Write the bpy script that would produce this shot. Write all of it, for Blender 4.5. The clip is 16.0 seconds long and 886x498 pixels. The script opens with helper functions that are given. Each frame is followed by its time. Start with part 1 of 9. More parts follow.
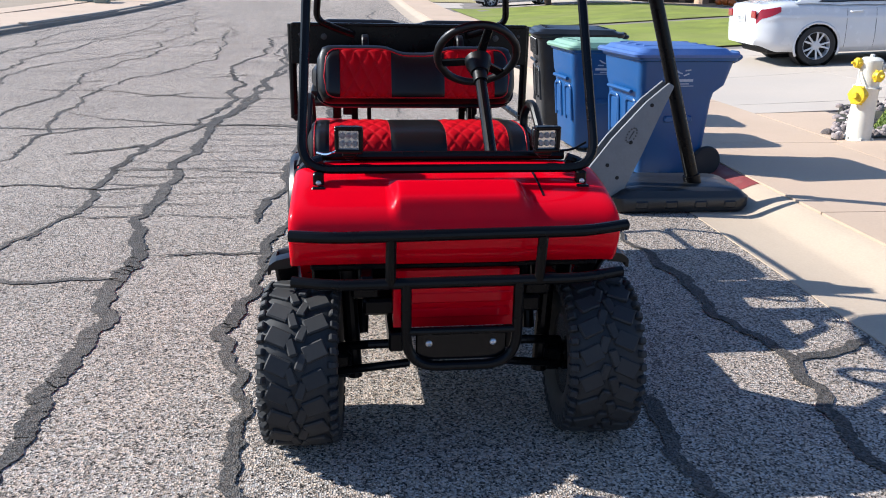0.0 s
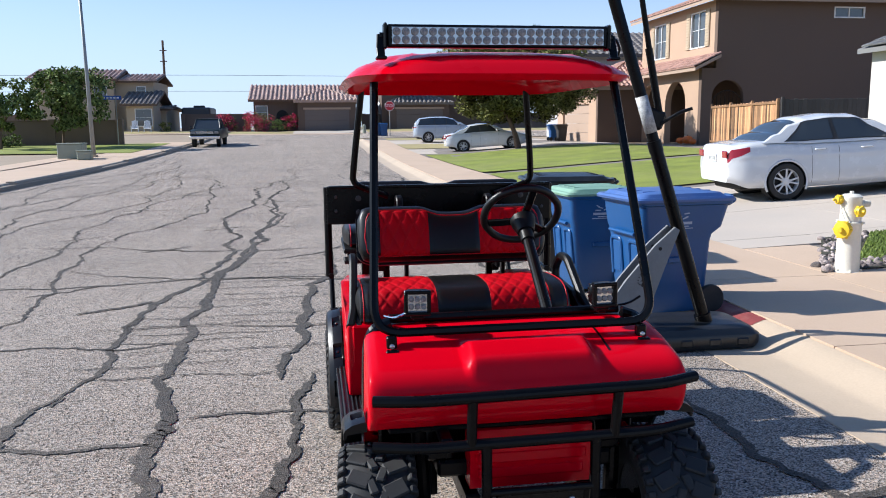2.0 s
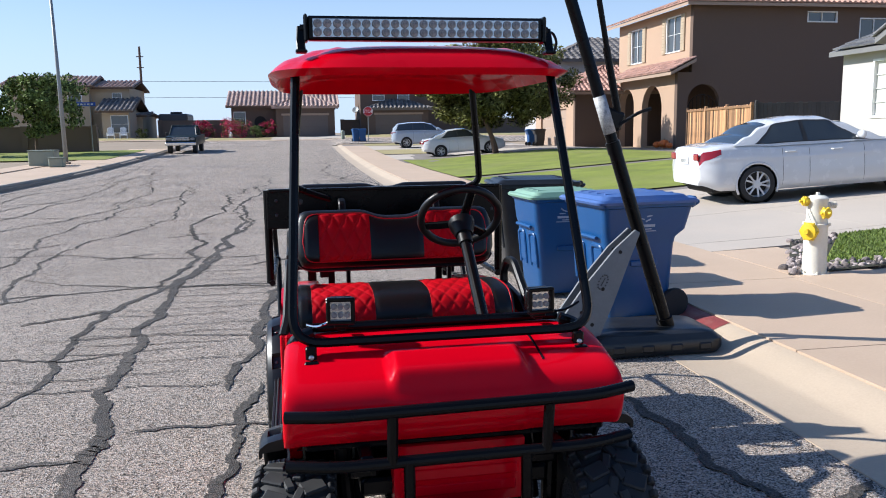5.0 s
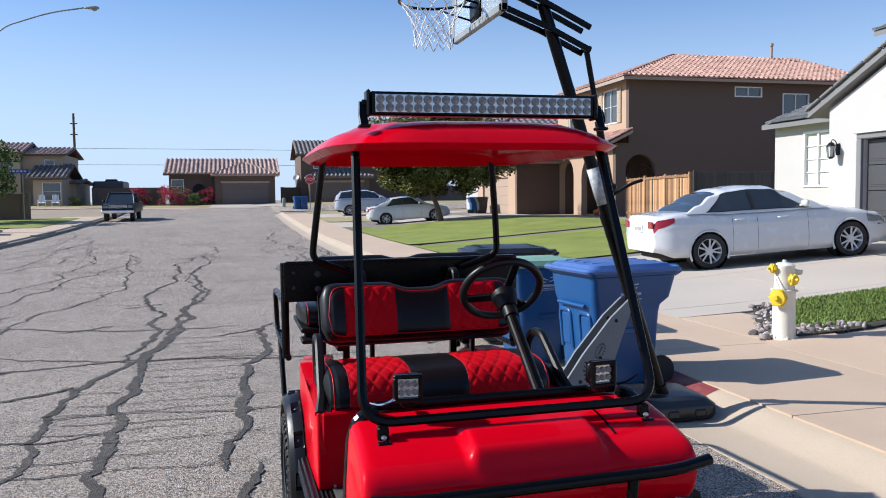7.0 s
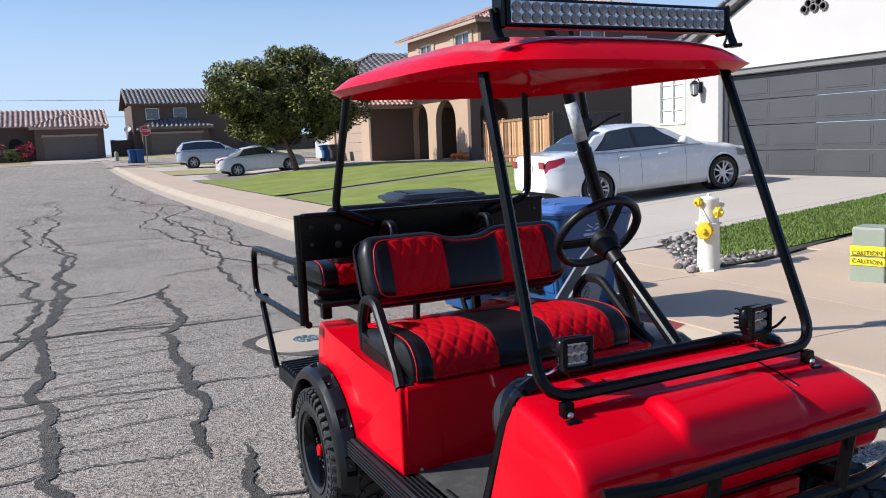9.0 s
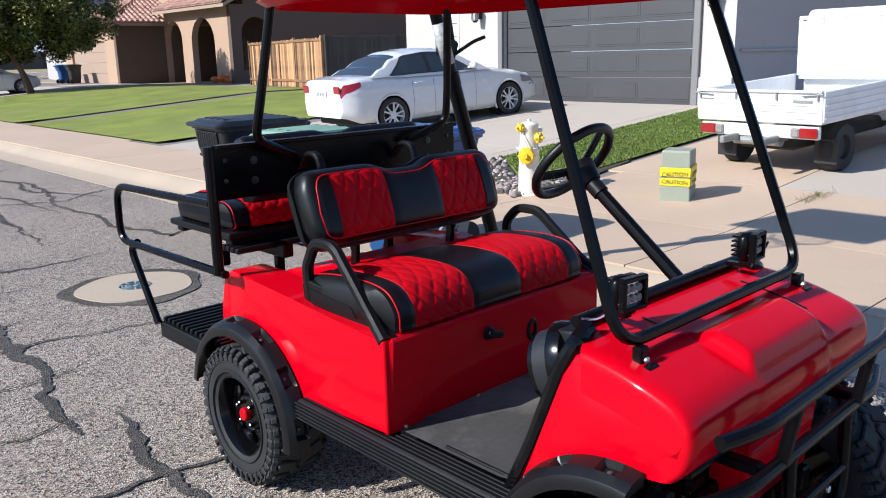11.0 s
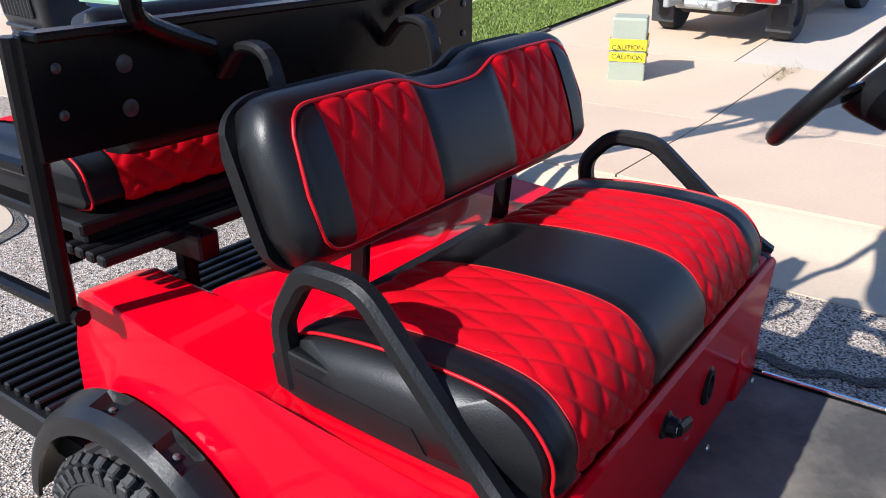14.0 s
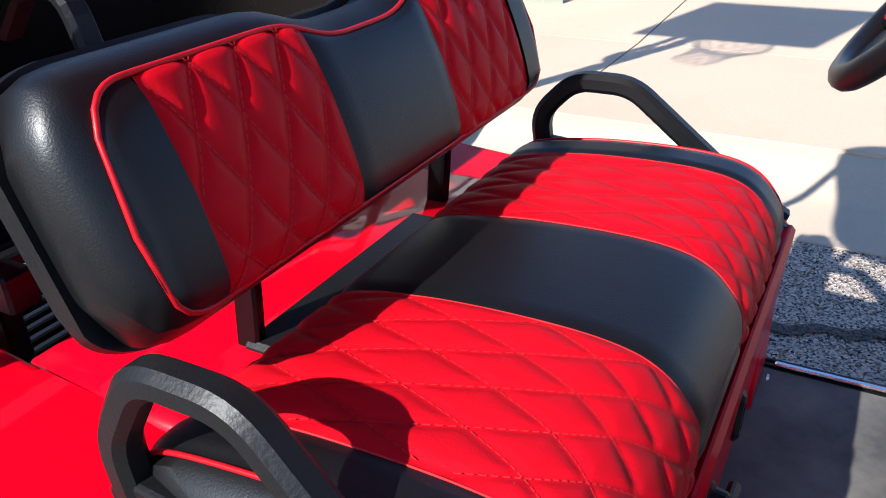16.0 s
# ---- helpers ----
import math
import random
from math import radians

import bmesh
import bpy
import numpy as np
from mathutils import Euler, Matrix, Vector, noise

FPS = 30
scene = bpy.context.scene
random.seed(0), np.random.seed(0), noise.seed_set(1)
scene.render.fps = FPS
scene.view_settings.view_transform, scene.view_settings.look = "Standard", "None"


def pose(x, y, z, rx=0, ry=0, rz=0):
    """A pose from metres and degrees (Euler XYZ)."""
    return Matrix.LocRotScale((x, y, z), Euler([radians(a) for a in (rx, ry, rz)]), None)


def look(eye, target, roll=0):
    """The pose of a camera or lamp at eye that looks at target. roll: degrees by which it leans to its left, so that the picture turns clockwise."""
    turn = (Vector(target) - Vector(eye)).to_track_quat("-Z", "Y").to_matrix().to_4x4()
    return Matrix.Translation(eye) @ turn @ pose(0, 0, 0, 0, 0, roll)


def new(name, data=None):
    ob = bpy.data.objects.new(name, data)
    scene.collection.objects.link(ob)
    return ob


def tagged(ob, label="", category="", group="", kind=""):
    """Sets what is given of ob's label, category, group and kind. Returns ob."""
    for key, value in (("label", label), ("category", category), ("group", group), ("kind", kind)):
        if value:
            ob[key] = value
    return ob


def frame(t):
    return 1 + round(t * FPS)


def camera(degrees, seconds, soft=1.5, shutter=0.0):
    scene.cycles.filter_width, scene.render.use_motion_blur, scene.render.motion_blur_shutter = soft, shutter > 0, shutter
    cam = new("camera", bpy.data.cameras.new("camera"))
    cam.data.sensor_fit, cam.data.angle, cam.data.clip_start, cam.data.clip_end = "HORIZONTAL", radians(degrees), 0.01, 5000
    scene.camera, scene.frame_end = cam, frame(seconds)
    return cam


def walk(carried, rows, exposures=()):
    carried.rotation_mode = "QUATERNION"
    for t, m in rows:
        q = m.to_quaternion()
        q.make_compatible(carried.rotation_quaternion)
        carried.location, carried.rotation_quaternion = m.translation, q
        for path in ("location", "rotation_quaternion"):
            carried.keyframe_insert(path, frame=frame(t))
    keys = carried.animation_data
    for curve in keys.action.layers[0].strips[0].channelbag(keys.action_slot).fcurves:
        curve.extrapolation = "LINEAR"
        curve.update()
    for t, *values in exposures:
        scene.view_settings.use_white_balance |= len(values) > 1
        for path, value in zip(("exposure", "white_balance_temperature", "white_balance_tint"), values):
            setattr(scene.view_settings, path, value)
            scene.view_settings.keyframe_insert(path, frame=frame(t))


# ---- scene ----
cam = camera(57.9, 16.0, soft=1.0)
PATH = [
    (0, (-0.344, -2.717, 1.568), (-0.117, -0.835, 0.93), 1.2),
    (0.5, (-0.366, -2.749, 1.574), (-0.119, -0.849, 1.001), 1.0),
    (1, (-0.56, -2.746, 1.609), (-0.278, -0.825, 1.13), 0.6),
    (1.5, (-0.691, -2.757, 1.639), (-0.388, -0.815, 1.265), -0.0),
    (2, (-0.677, -2.741, 1.661), (-0.377, -0.787, 1.357), -0.5),
    (2.5, (-0.628, -2.73, 1.655), (-0.322, -0.773, 1.38), -0.7),
    (3, (-0.6, -2.726, 1.649), (-0.281, -0.771, 1.37), -0.7),
    (3.2, (-0.59, -2.703, 1.651), (-0.269, -0.751, 1.357), -0.9),
    (5.5, (-0.451, -2.611, 1.627), (-0.084, -0.666, 1.34), -0.5),
    (6, (-0.545, -2.604, 1.649), (-0.125, -0.661, 1.428), -0.1),
    (6.5, (-0.774, -2.601, 1.675), (-0.302, -0.664, 1.515), -0.1),
    (7, (-0.88, -2.503, 1.658), (-0.377, -0.572, 1.531), -0.7),
    (7.5, (-0.927, -2.274, 1.67), (-0.371, -0.356, 1.54), -0.7),
    (8, (-1.091, -2.121, 1.649), (-0.414, -0.246, 1.487), -0.5),
    (8.5, (-1.417, -1.98, 1.668), (-0.619, -0.159, 1.459), -1.0),
    (9, (-1.597, -1.754, 1.634), (-0.735, 0.031, 1.367), -2.3),
    (9.5, (-1.757, -1.493, 1.648), (-0.802, 0.235, 1.328), -3.0),
    (10, (-1.965, -1.322, 1.643), (-0.781, 0.246, 1.27), -2.2),
    (10.2, (-2.06, -1.282, 1.656), (-0.805, 0.225, 1.263), -1.7),
    (12.3, (-1.904, -0.499, 1.59), (-0.546, 0.856, 1.025), -0.7),
    (12.5, (-1.834, -0.361, 1.583), (-0.461, 0.968, 0.99), -0.8),
    (13, (-1.736, -0.042, 1.577), (-0.302, 1.202, 0.947), -0.6),
    (13.5, (-1.506, 0.171, 1.55), (-0.032, 1.325, 0.847), -0.5),
    (14, (-1.272, 0.391, 1.519), (0.215, 1.474, 0.735), 0.0),
    (14.5, (-1.101, 0.498, 1.491), (0.353, 1.576, 0.641), 0.8),
    (15, (-0.914, 0.535, 1.462), (0.432, 1.704, 0.555), 0.3),
    (15.5, (-0.848, 0.574, 1.435), (0.489, 1.739, 0.509), -1.4),
    (16, (-0.884, 0.672, 1.433), (0.648, 1.557, 0.501), -2.2),
]
EXPOSURE = [(0, 0.80, 6150, 10), (1.2, 0.72, 6150, 10), (2, 0.62, 6150, 10), (5.5, 0.55, 6150, 10), (7, 0.46, 6100, 10), (9, 0.42, 6100, 10), (10.5, 0.48, 6100, 10), (12.5, 0.58, 6150, 12), (14, 0.97, 6200, 12), (16, 1.20, 6150, 10)]
walk(cam, [(t, look(eye, target, roll)) for t, eye, target, roll in PATH], EXPOSURE)

# ---- light: low sun from behind the cart on its street side, clear sky ----
SUN_DIR = Vector((-1.40, 0.46, 1.0)).normalized()
world = bpy.data.worlds.new("sky")
scene.world = world
world.use_nodes = True
wn = world.node_tree
wn.nodes.clear()
w_out = wn.nodes.new("ShaderNodeOutputWorld")
w_bg = wn.nodes.new("ShaderNodeBackground")
w_sky = wn.nodes.new("ShaderNodeTexSky")
w_sky.sky_type = "NISHITA"
w_sky.sun_disc = False
w_sky.sun_elevation = math.asin(SUN_DIR.z)
w_sky.sun_rotation = math.atan2(SUN_DIR.x, SUN_DIR.y)
w_sky.air_density, w_sky.dust_density, w_sky.ozone_density = 1.0, 1.0, 1.5
w_bg.inputs["Strength"].default_value = 0.075
tint = wn.nodes.new("ShaderNodeMix")
tint.data_type, tint.blend_type = "RGBA", "MULTIPLY"
tint.inputs[0].default_value = 1.0
tint.inputs[7].default_value = (0.66, 1.0, 1.42, 1)
wn.links.new(w_sky.outputs[0], tint.inputs[6])
haze = wn.nodes.new("ShaderNodeMix")
haze.data_type = "RGBA"
haze.inputs[7].default_value = (6.9, 8.2, 10.0, 1)
w_dir = wn.nodes.new("ShaderNodeTexCoord")
w_sep = wn.nodes.new("ShaderNodeSeparateXYZ")
wn.links.new(w_dir.outputs["Generated"], w_sep.inputs[0])
low_sky = wn.nodes.new("ShaderNodeMapRange")
low_sky.interpolation_type = "SMOOTHERSTEP"
low_sky.inputs["From Min"].default_value, low_sky.inputs["From Max"].default_value = -0.05, 0.36
low_sky.inputs["To Min"].default_value, low_sky.inputs["To Max"].default_value = 0.85, 0.04
wn.links.new(w_sep.outputs[2], low_sky.inputs["Value"])
wn.links.new(low_sky.outputs[0], haze.inputs[0])
wn.links.new(tint.outputs[2], haze.inputs[6])
wn.links.new(haze.outputs[2], w_bg.inputs["Color"])
wn.links.new(w_bg.outputs[0], w_out.inputs["Surface"])
sun = new("sun", bpy.data.lights.new("sun", "SUN"))
sun.data.energy, sun.data.angle, sun.data.color = 5.0, radians(0.55), (1.0, 0.965, 0.90)
sun.matrix_world = look(SUN_DIR * 60, (0, 0, 0))

# ---- mesh helpers ----
def part(name, bm, material, parent, label="", smooth=False, kind=""):
    """Links a bmesh as one mesh object under a thing or a part."""
    me = bpy.data.meshes.new(name)
    bmesh.ops.recalc_face_normals(bm, faces=bm.faces)
    bm.to_mesh(me)
    bm.free()
    if smooth:
        me.polygons.foreach_set("use_smooth", [True] * len(me.polygons))
        if smooth is not True:
            me.set_sharp_from_angle(angle=radians(smooth))
    me.materials.append(material)
    ob = new(name, me)
    if parent is not None:
        ob.parent = parent
    return tagged(ob, label, kind=kind)


def thing(name, m, label, category, group="", kind=""):
    """An Empty at a thing's base, which parents its parts."""
    ob = new(name)
    ob.empty_display_size = 0.1
    ob.matrix_basis = m if isinstance(m, Matrix) else Matrix.Translation(m)
    return tagged(ob, label, category, group, kind)


def again(name, src, parent, m):
    """One more object on the mesh of src."""
    ob = new(name, src.data)
    ob.parent = parent
    ob.matrix_basis = m
    return ob


def B():
    return bmesh.new()


def add_faces(bm, verts, faces):
    vs = [bm.verts.new(v) for v in verts]
    for f in faces:
        bm.faces.new([vs[i] for i in f])
    return vs


def add_box(bm, c, s, bev=0.0, rot=None):
    """A box of size s round c, with chamfered edges."""
    c, hs = Vector(c), [v / 2 for v in s]
    bev = min(bev, *[v * 0.9 for v in hs])
    R = rot.to_3x3() if rot is not None else Matrix.Identity(3)
    corner, faces = {}, []
    vs = []
    for sx in (-1, 1):
        for sy in (-1, 1):
            for sz in (-1, 1):
                sg = (sx, sy, sz)
                if bev <= 0:
                    v = bm.verts.new(c + R @ Vector([sg[k] * hs[k] for k in range(3)]))
                    corner[sg] = (v, v, v)
                else:
                    three = []
                    for a in range(3):
                        three.append(bm.verts.new(c + R @ Vector([sg[k] * (hs[k] - (0 if k == a else bev)) for k in range(3)])))
                    corner[sg] = tuple(three)
                vs += list(dict.fromkeys(corner[sg]))
    for a in range(3):
        u, w = (a + 1) % 3, (a + 2) % 3
        for s_ in (-1, 1):
            ring = []
            for su, sw in ((-1, -1), (1, -1), (1, 1), (-1, 1)):
                g = [0, 0, 0]
                g[a], g[u], g[w] = s_, su, sw
                ring.append(corner[tuple(g)][a])
            bm.faces.new(ring)
        if bev > 0:
            for su in (-1, 1):
                for sw in (-1, 1):
                    g0, g1 = [0, 0, 0], [0, 0, 0]
                    g0[a], g0[u], g0[w] = -1, su, sw
                    g1[a], g1[u], g1[w] = 1, su, sw
                    bm.faces.new([corner[tuple(g0)][u], corner[tuple(g1)][u], corner[tuple(g1)][w], corner[tuple(g0)][w]])
    if bev > 0:
        for three in corner.values():
            bm.faces.new(three)
    return vs


def fillet(pts, r, n=5, closed=False):
    """Rounds the corners of a polyline."""
    pts = [Vector(p) for p in pts]
    out = []
    N = len(pts)
    for i, p in enumerate(pts):
        if not closed and i in (0, N - 1):
            out.append(p)
            continue
        a, b = pts[i - 1] - p, pts[(i + 1) % N] - p
        d = min(r, a.length * 0.45, b.length * 0.45)
        a, b = p + a.normalized() * d, p + b.normalized() * d
        for k in range(n + 1):
            t = k / n
            out.append(a * (1 - t) ** 2 + p * 2 * t * (1 - t) + b * t * t)
    return out


def add_sweep(bm, pts, section, closed=False, up=(0, 0, 1), scale=None):
    """Sweeps a closed 2D section along points."""
    pts = [Vector(p) for p in pts]
    N, rings = len(pts), []
    side = None
    for i, p in enumerate(pts):
        if closed:
            d = pts[(i + 1) % N] - pts[i - 1]
        else:
            d = pts[min(i + 1, N - 1)] - pts[max(i - 1, 0)]
        d.normalize()
        if side is None:
            u = Vector(up)
            if abs(d.dot(u)) > 0.95:
                u = Vector((1, 0, 0)) if abs(d.x) < 0.9 else Vector((0, 1, 0))
            side = d.cross(u).normalized()
        else:
            side = (side - d * side.dot(d)).normalized()
        top = side.cross(d).normalized()
        k = scale[i] if scale else 1
        rings.append([bm.verts.new(p + side * (a * k) + top * (b * k)) for a, b in section])
    n = len(section)
    for i in range(N if closed else N - 1):
        A, C = rings[i], rings[(i + 1) % N]
        for j in range(n):
            bm.faces.new([A[j], A[(j + 1) % n], C[(j + 1) % n], C[j]])
    if not closed:
        bm.faces.new(rings[0][::-1])
        bm.faces.new(rings[-1])
    return [v for r_ in rings for v in r_]


def circle(r, n=12):
    return [(r * math.cos(2 * math.pi * k / n), r * math.sin(2 * math.pi * k / n)) for k in range(n)]


def rect(w, h, b=0.004):
    w, h = w / 2, h / 2
    return [(-w + b, -h), (w - b, -h), (w, -h + b), (w, h - b), (w - b, h), (-w + b, h), (-w, h - b), (-w, -h + b)]


def add_tube(bm, pts, r, fil=0.0, seg=12, closed=False, up=(0, 0, 1), n=5):
    if fil:
        pts = fillet(pts, fil, n, closed)
    return add_sweep(bm, pts, circle(r, seg), closed, up)


def add_lathe(bm, profile, m=None, seg=24, cap=True):
    """Turns (radius, height) points round local z; m places it."""
    m = m or Matrix.Identity(4)
    rings = []
    for r, z in profile:
        rings.append([bm.verts.new(m @ Vector((r * math.cos(2 * math.pi * k / seg), r * math.sin(2 * math.pi * k / seg), z))) for k in range(seg)])
    for A, C in zip(rings, rings[1:]):
        for j in range(seg):
            bm.faces.new([A[j], A[(j + 1) % seg], C[(j + 1) % seg], C[j]])
    if cap:
        bm.faces.new(rings[0][::-1])
        bm.faces.new(rings[-1])
    return [v for r_ in rings for v in r_]


def add_loft(bm, rings, cap=True):
    rs = [[bm.verts.new(p) for p in r] for r in rings]
    n = len(rs[0])
    for A, C in zip(rs, rs[1:]):
        for j in range(n):
            bm.faces.new([A[j], A[(j + 1) % n], C[(j + 1) % n], C[j]])
    if cap:
        bm.faces.new(rs[0][::-1])
        bm.faces.new(rs[-1])
    return rs


def add_prism(bm, poly, axis, a, b):
    """A 2D polygon extruded along an axis from a to b; the other two axes in order x, y, z."""
    def at(p, v):
        q = [p[0], p[1]]
        q.insert(axis, v)
        return q
    return add_loft(bm, [[at(p, a) for p in poly], [at(p, b) for p in poly]])


def add_grid(bm, f, nu, nv):
    """A sheet of nu by nv cells through f(u, v), u and v from 0 to 1."""
    vs = [[bm.verts.new(f(i / nu, j / nv)) for j in range(nv + 1)] for i in range(nu + 1)]
    for i in range(nu):
        for j in range(nv):
            bm.faces.new([vs[i][j], vs[i + 1][j], vs[i + 1][j + 1], vs[i][j + 1]])
    return vs


def add_wall(bm, axis, at, thick, lo, hi, z0, z1, holes=()):
    """A wall of real thickness across `axis` (0: faces x, 1: faces y) with openings (a0, a1, b0, b1) going through it."""
    us = sorted({lo, hi, *[h[0] for h in holes], *[h[1] for h in holes]})
    zs = sorted({z0, z1, *[h[2] for h in holes], *[h[3] for h in holes]})
    grid = {}

    def vert(i, j, k):
        key = (i, j, k)
        if key not in grid:
            p = [us[i], us[i], zs[j]]
            p[axis] = at + (thick if k else 0)
            grid[key] = bm.verts.new(p)
        return grid[key]
    solid = lambda i, j: 0 <= i < len(us) - 1 and 0 <= j < len(zs) - 1 and not any(
        h[0] <= (us[i] + us[i + 1]) / 2 <= h[1] and h[2] <= (zs[j] + zs[j + 1]) / 2 <= h[3] for h in holes)
    for i in range(len(us) - 1):
        for j in range(len(zs) - 1):
            if not solid(i, j):
                continue
            for k in (0, 1):
                bm.faces.new([vert(i, j, k), vert(i + 1, j, k), vert(i + 1, j + 1, k), vert(i, j + 1, k)])
            for di, dj, e in ((-1, 0, ((i, j), (i, j + 1))), (1, 0, ((i + 1, j), (i + 1, j + 1))), (0, -1, ((i, j), (i + 1, j))), (0, 1, ((i, j + 1), (i + 1, j + 1)))):
                if not solid(i + di, j + dj):
                    (a, b), (c, d) = e
                    bm.faces.new([vert(a, b, 0), vert(c, d, 0), vert(c, d, 1), vert(a, b, 1)])


# ---- materials ----
def mat(name, color, rough=0.6, metal=0.0, var=0.15, scale=6.0, fine=60.0, bump=0.0, coat=0.0, dirt=None, dirt_amt=0.0, island=0.0, obj=0.0, spec=0.5, trans=0.0, rvar=0.1, bscale=None):
    """A surface with a base colour, variation at two scales, relief and wear."""
    m = bpy.data.materials.new(name)
    m.use_nodes = True
    nt = m.node_tree
    bs = nt.nodes["Principled BSDF"]
    L = nt.links.new
    tc = nt.nodes.new("ShaderNodeTexCoord")
    n1, n2 = nt.nodes.new("ShaderNodeTexNoise"), nt.nodes.new("ShaderNodeTexNoise")
    n1.inputs["Scale"].default_value, n1.inputs["Detail"].default_value = scale, 4
    n2.inputs["Scale"].default_value, n2.inputs["Detail"].default_value = fine, 3
    for n in (n1, n2):
        L(tc.outputs["Object"], n.inputs["Vector"])
    mixn = nt.nodes.new("ShaderNodeMath")
    mixn.operation = "MULTIPLY_ADD"
    L(n1.outputs["Fac"], mixn.inputs[0])
    mixn.inputs[1].default_value = 0.6
    sc = nt.nodes.new("ShaderNodeMath")
    sc.operation = "MULTIPLY"
    L(n2.outputs["Fac"], sc.inputs[0])
    sc.inputs[1].default_value = 0.4
    L(sc.outputs[0], mixn.inputs[2])
    fac = mixn.outputs[0]
    src = None
    if island:
        src, amt = nt.nodes.new("ShaderNodeNewGeometry").outputs["Random Per Island"], island
    elif obj:
        src, amt = nt.nodes.new("ShaderNodeObjectInfo").outputs["Random"], obj
    if src is not None:
        ad = nt.nodes.new("ShaderNodeMath")
        ad.operation = "MULTIPLY_ADD"
        L(src, ad.inputs[0])
        ad.inputs[1].default_value = amt
        sub = nt.nodes.new("ShaderNodeMath")
        sub.operation = "SUBTRACT"
        L(fac, sub.inputs[0])
        sub.inputs[1].default_value = amt / 2
        L(sub.outputs[0], ad.inputs[2])
        fac = ad.outputs[0]
    ramp = nt.nodes.new("ShaderNodeMapRange")
    ramp.inputs["From Min"].default_value, ramp.inputs["From Max"].default_value = 0.25, 0.75
    ramp.inputs["To Min"].default_value, ramp.inputs["To Max"].default_value = 1 - var, 1 + var
    ramp.clamp = False
    L(fac, ramp.inputs["Value"])
    mul = nt.nodes.new("ShaderNodeVectorMath")
    mul.operation = "SCALE"
    mul.inputs[0].default_value = color
    L(ramp.outputs[0], mul.inputs["Scale"])
    col = mul.outputs[0]
    if dirt is not None:
        n3 = nt.nodes.new("ShaderNodeTexNoise")
        n3.inputs["Scale"].default_value, n3.inputs["Detail"].default_value = scale * 0.45, 6
        n3.inputs["Roughness"].default_value = 0.65
        L(tc.outputs["Object"], n3.inputs["Vector"])
        mr = nt.nodes.new("ShaderNodeMapRange")
        mr.inputs["From Min"].default_value, mr.inputs["From Max"].default_value = 0.48, 0.72
        mr.inputs["To Max"].default_value = dirt_amt
        L(n3.outputs["Fac"], mr.inputs["Value"])
        mx = nt.nodes.new("ShaderNodeMix")
        mx.data_type = "RGBA"
        L(mr.outputs[0], mx.inputs["Factor"])
        L(col, mx.inputs[6])
        mx.inputs[7].default_value = (*dirt, 1)
        col = mx.outputs[2]
    L(col, bs.inputs["Base Color"])
    rr = nt.nodes.new("ShaderNodeMapRange")
    rr.inputs["To Min"].default_value, rr.inputs["To Max"].default_value = max(0.02, rough - rvar), min(1, rough + rvar)
    L(n1.outputs["Fac"], rr.inputs["Value"])
    L(rr.outputs[0], bs.inputs["Roughness"])
    bs.inputs["Metallic"].default_value = metal
    bs.inputs["Specular IOR Level"].default_value = spec
    if coat:
        bs.inputs["Coat Weight"].default_value, bs.inputs["Coat Roughness"].default_value = coat, 0.04
    if trans:
        bs.inputs["Transmission Weight"].default_value = trans
    if bump:
        bp = nt.nodes.new("ShaderNodeBump")
        bp.inputs["Strength"].default_value, bp.inputs["Distance"].default_value = 0.6, bump
        if bscale:
            n4 = nt.nodes.new("ShaderNodeTexNoise")
            n4.inputs["Scale"].default_value, n4.inputs["Detail"].default_value = bscale, 3
            L(tc.outputs["Object"], n4.inputs["Vector"])
            L(n4.outputs["Fac"], bp.inputs["Height"])
        else:
            L(n2.outputs["Fac"], bp.inputs["Height"])
        L(bp.outputs[0], bs.inputs["Normal"])
    return m


def glass_mat(name, color=(0.02, 0.03, 0.035), rough=0.03):
    """Window glass that reflects the sky over a dark room."""
    m = bpy.data.materials.new(name)
    m.use_nodes = True
    bs = m.node_tree.nodes["Principled BSDF"]
    bs.inputs["Base Color"].default_value = (*color, 1)
    bs.inputs["Roughness"].default_value = rough
    bs.inputs["Specular IOR Level"].default_value = 0.9
    return m


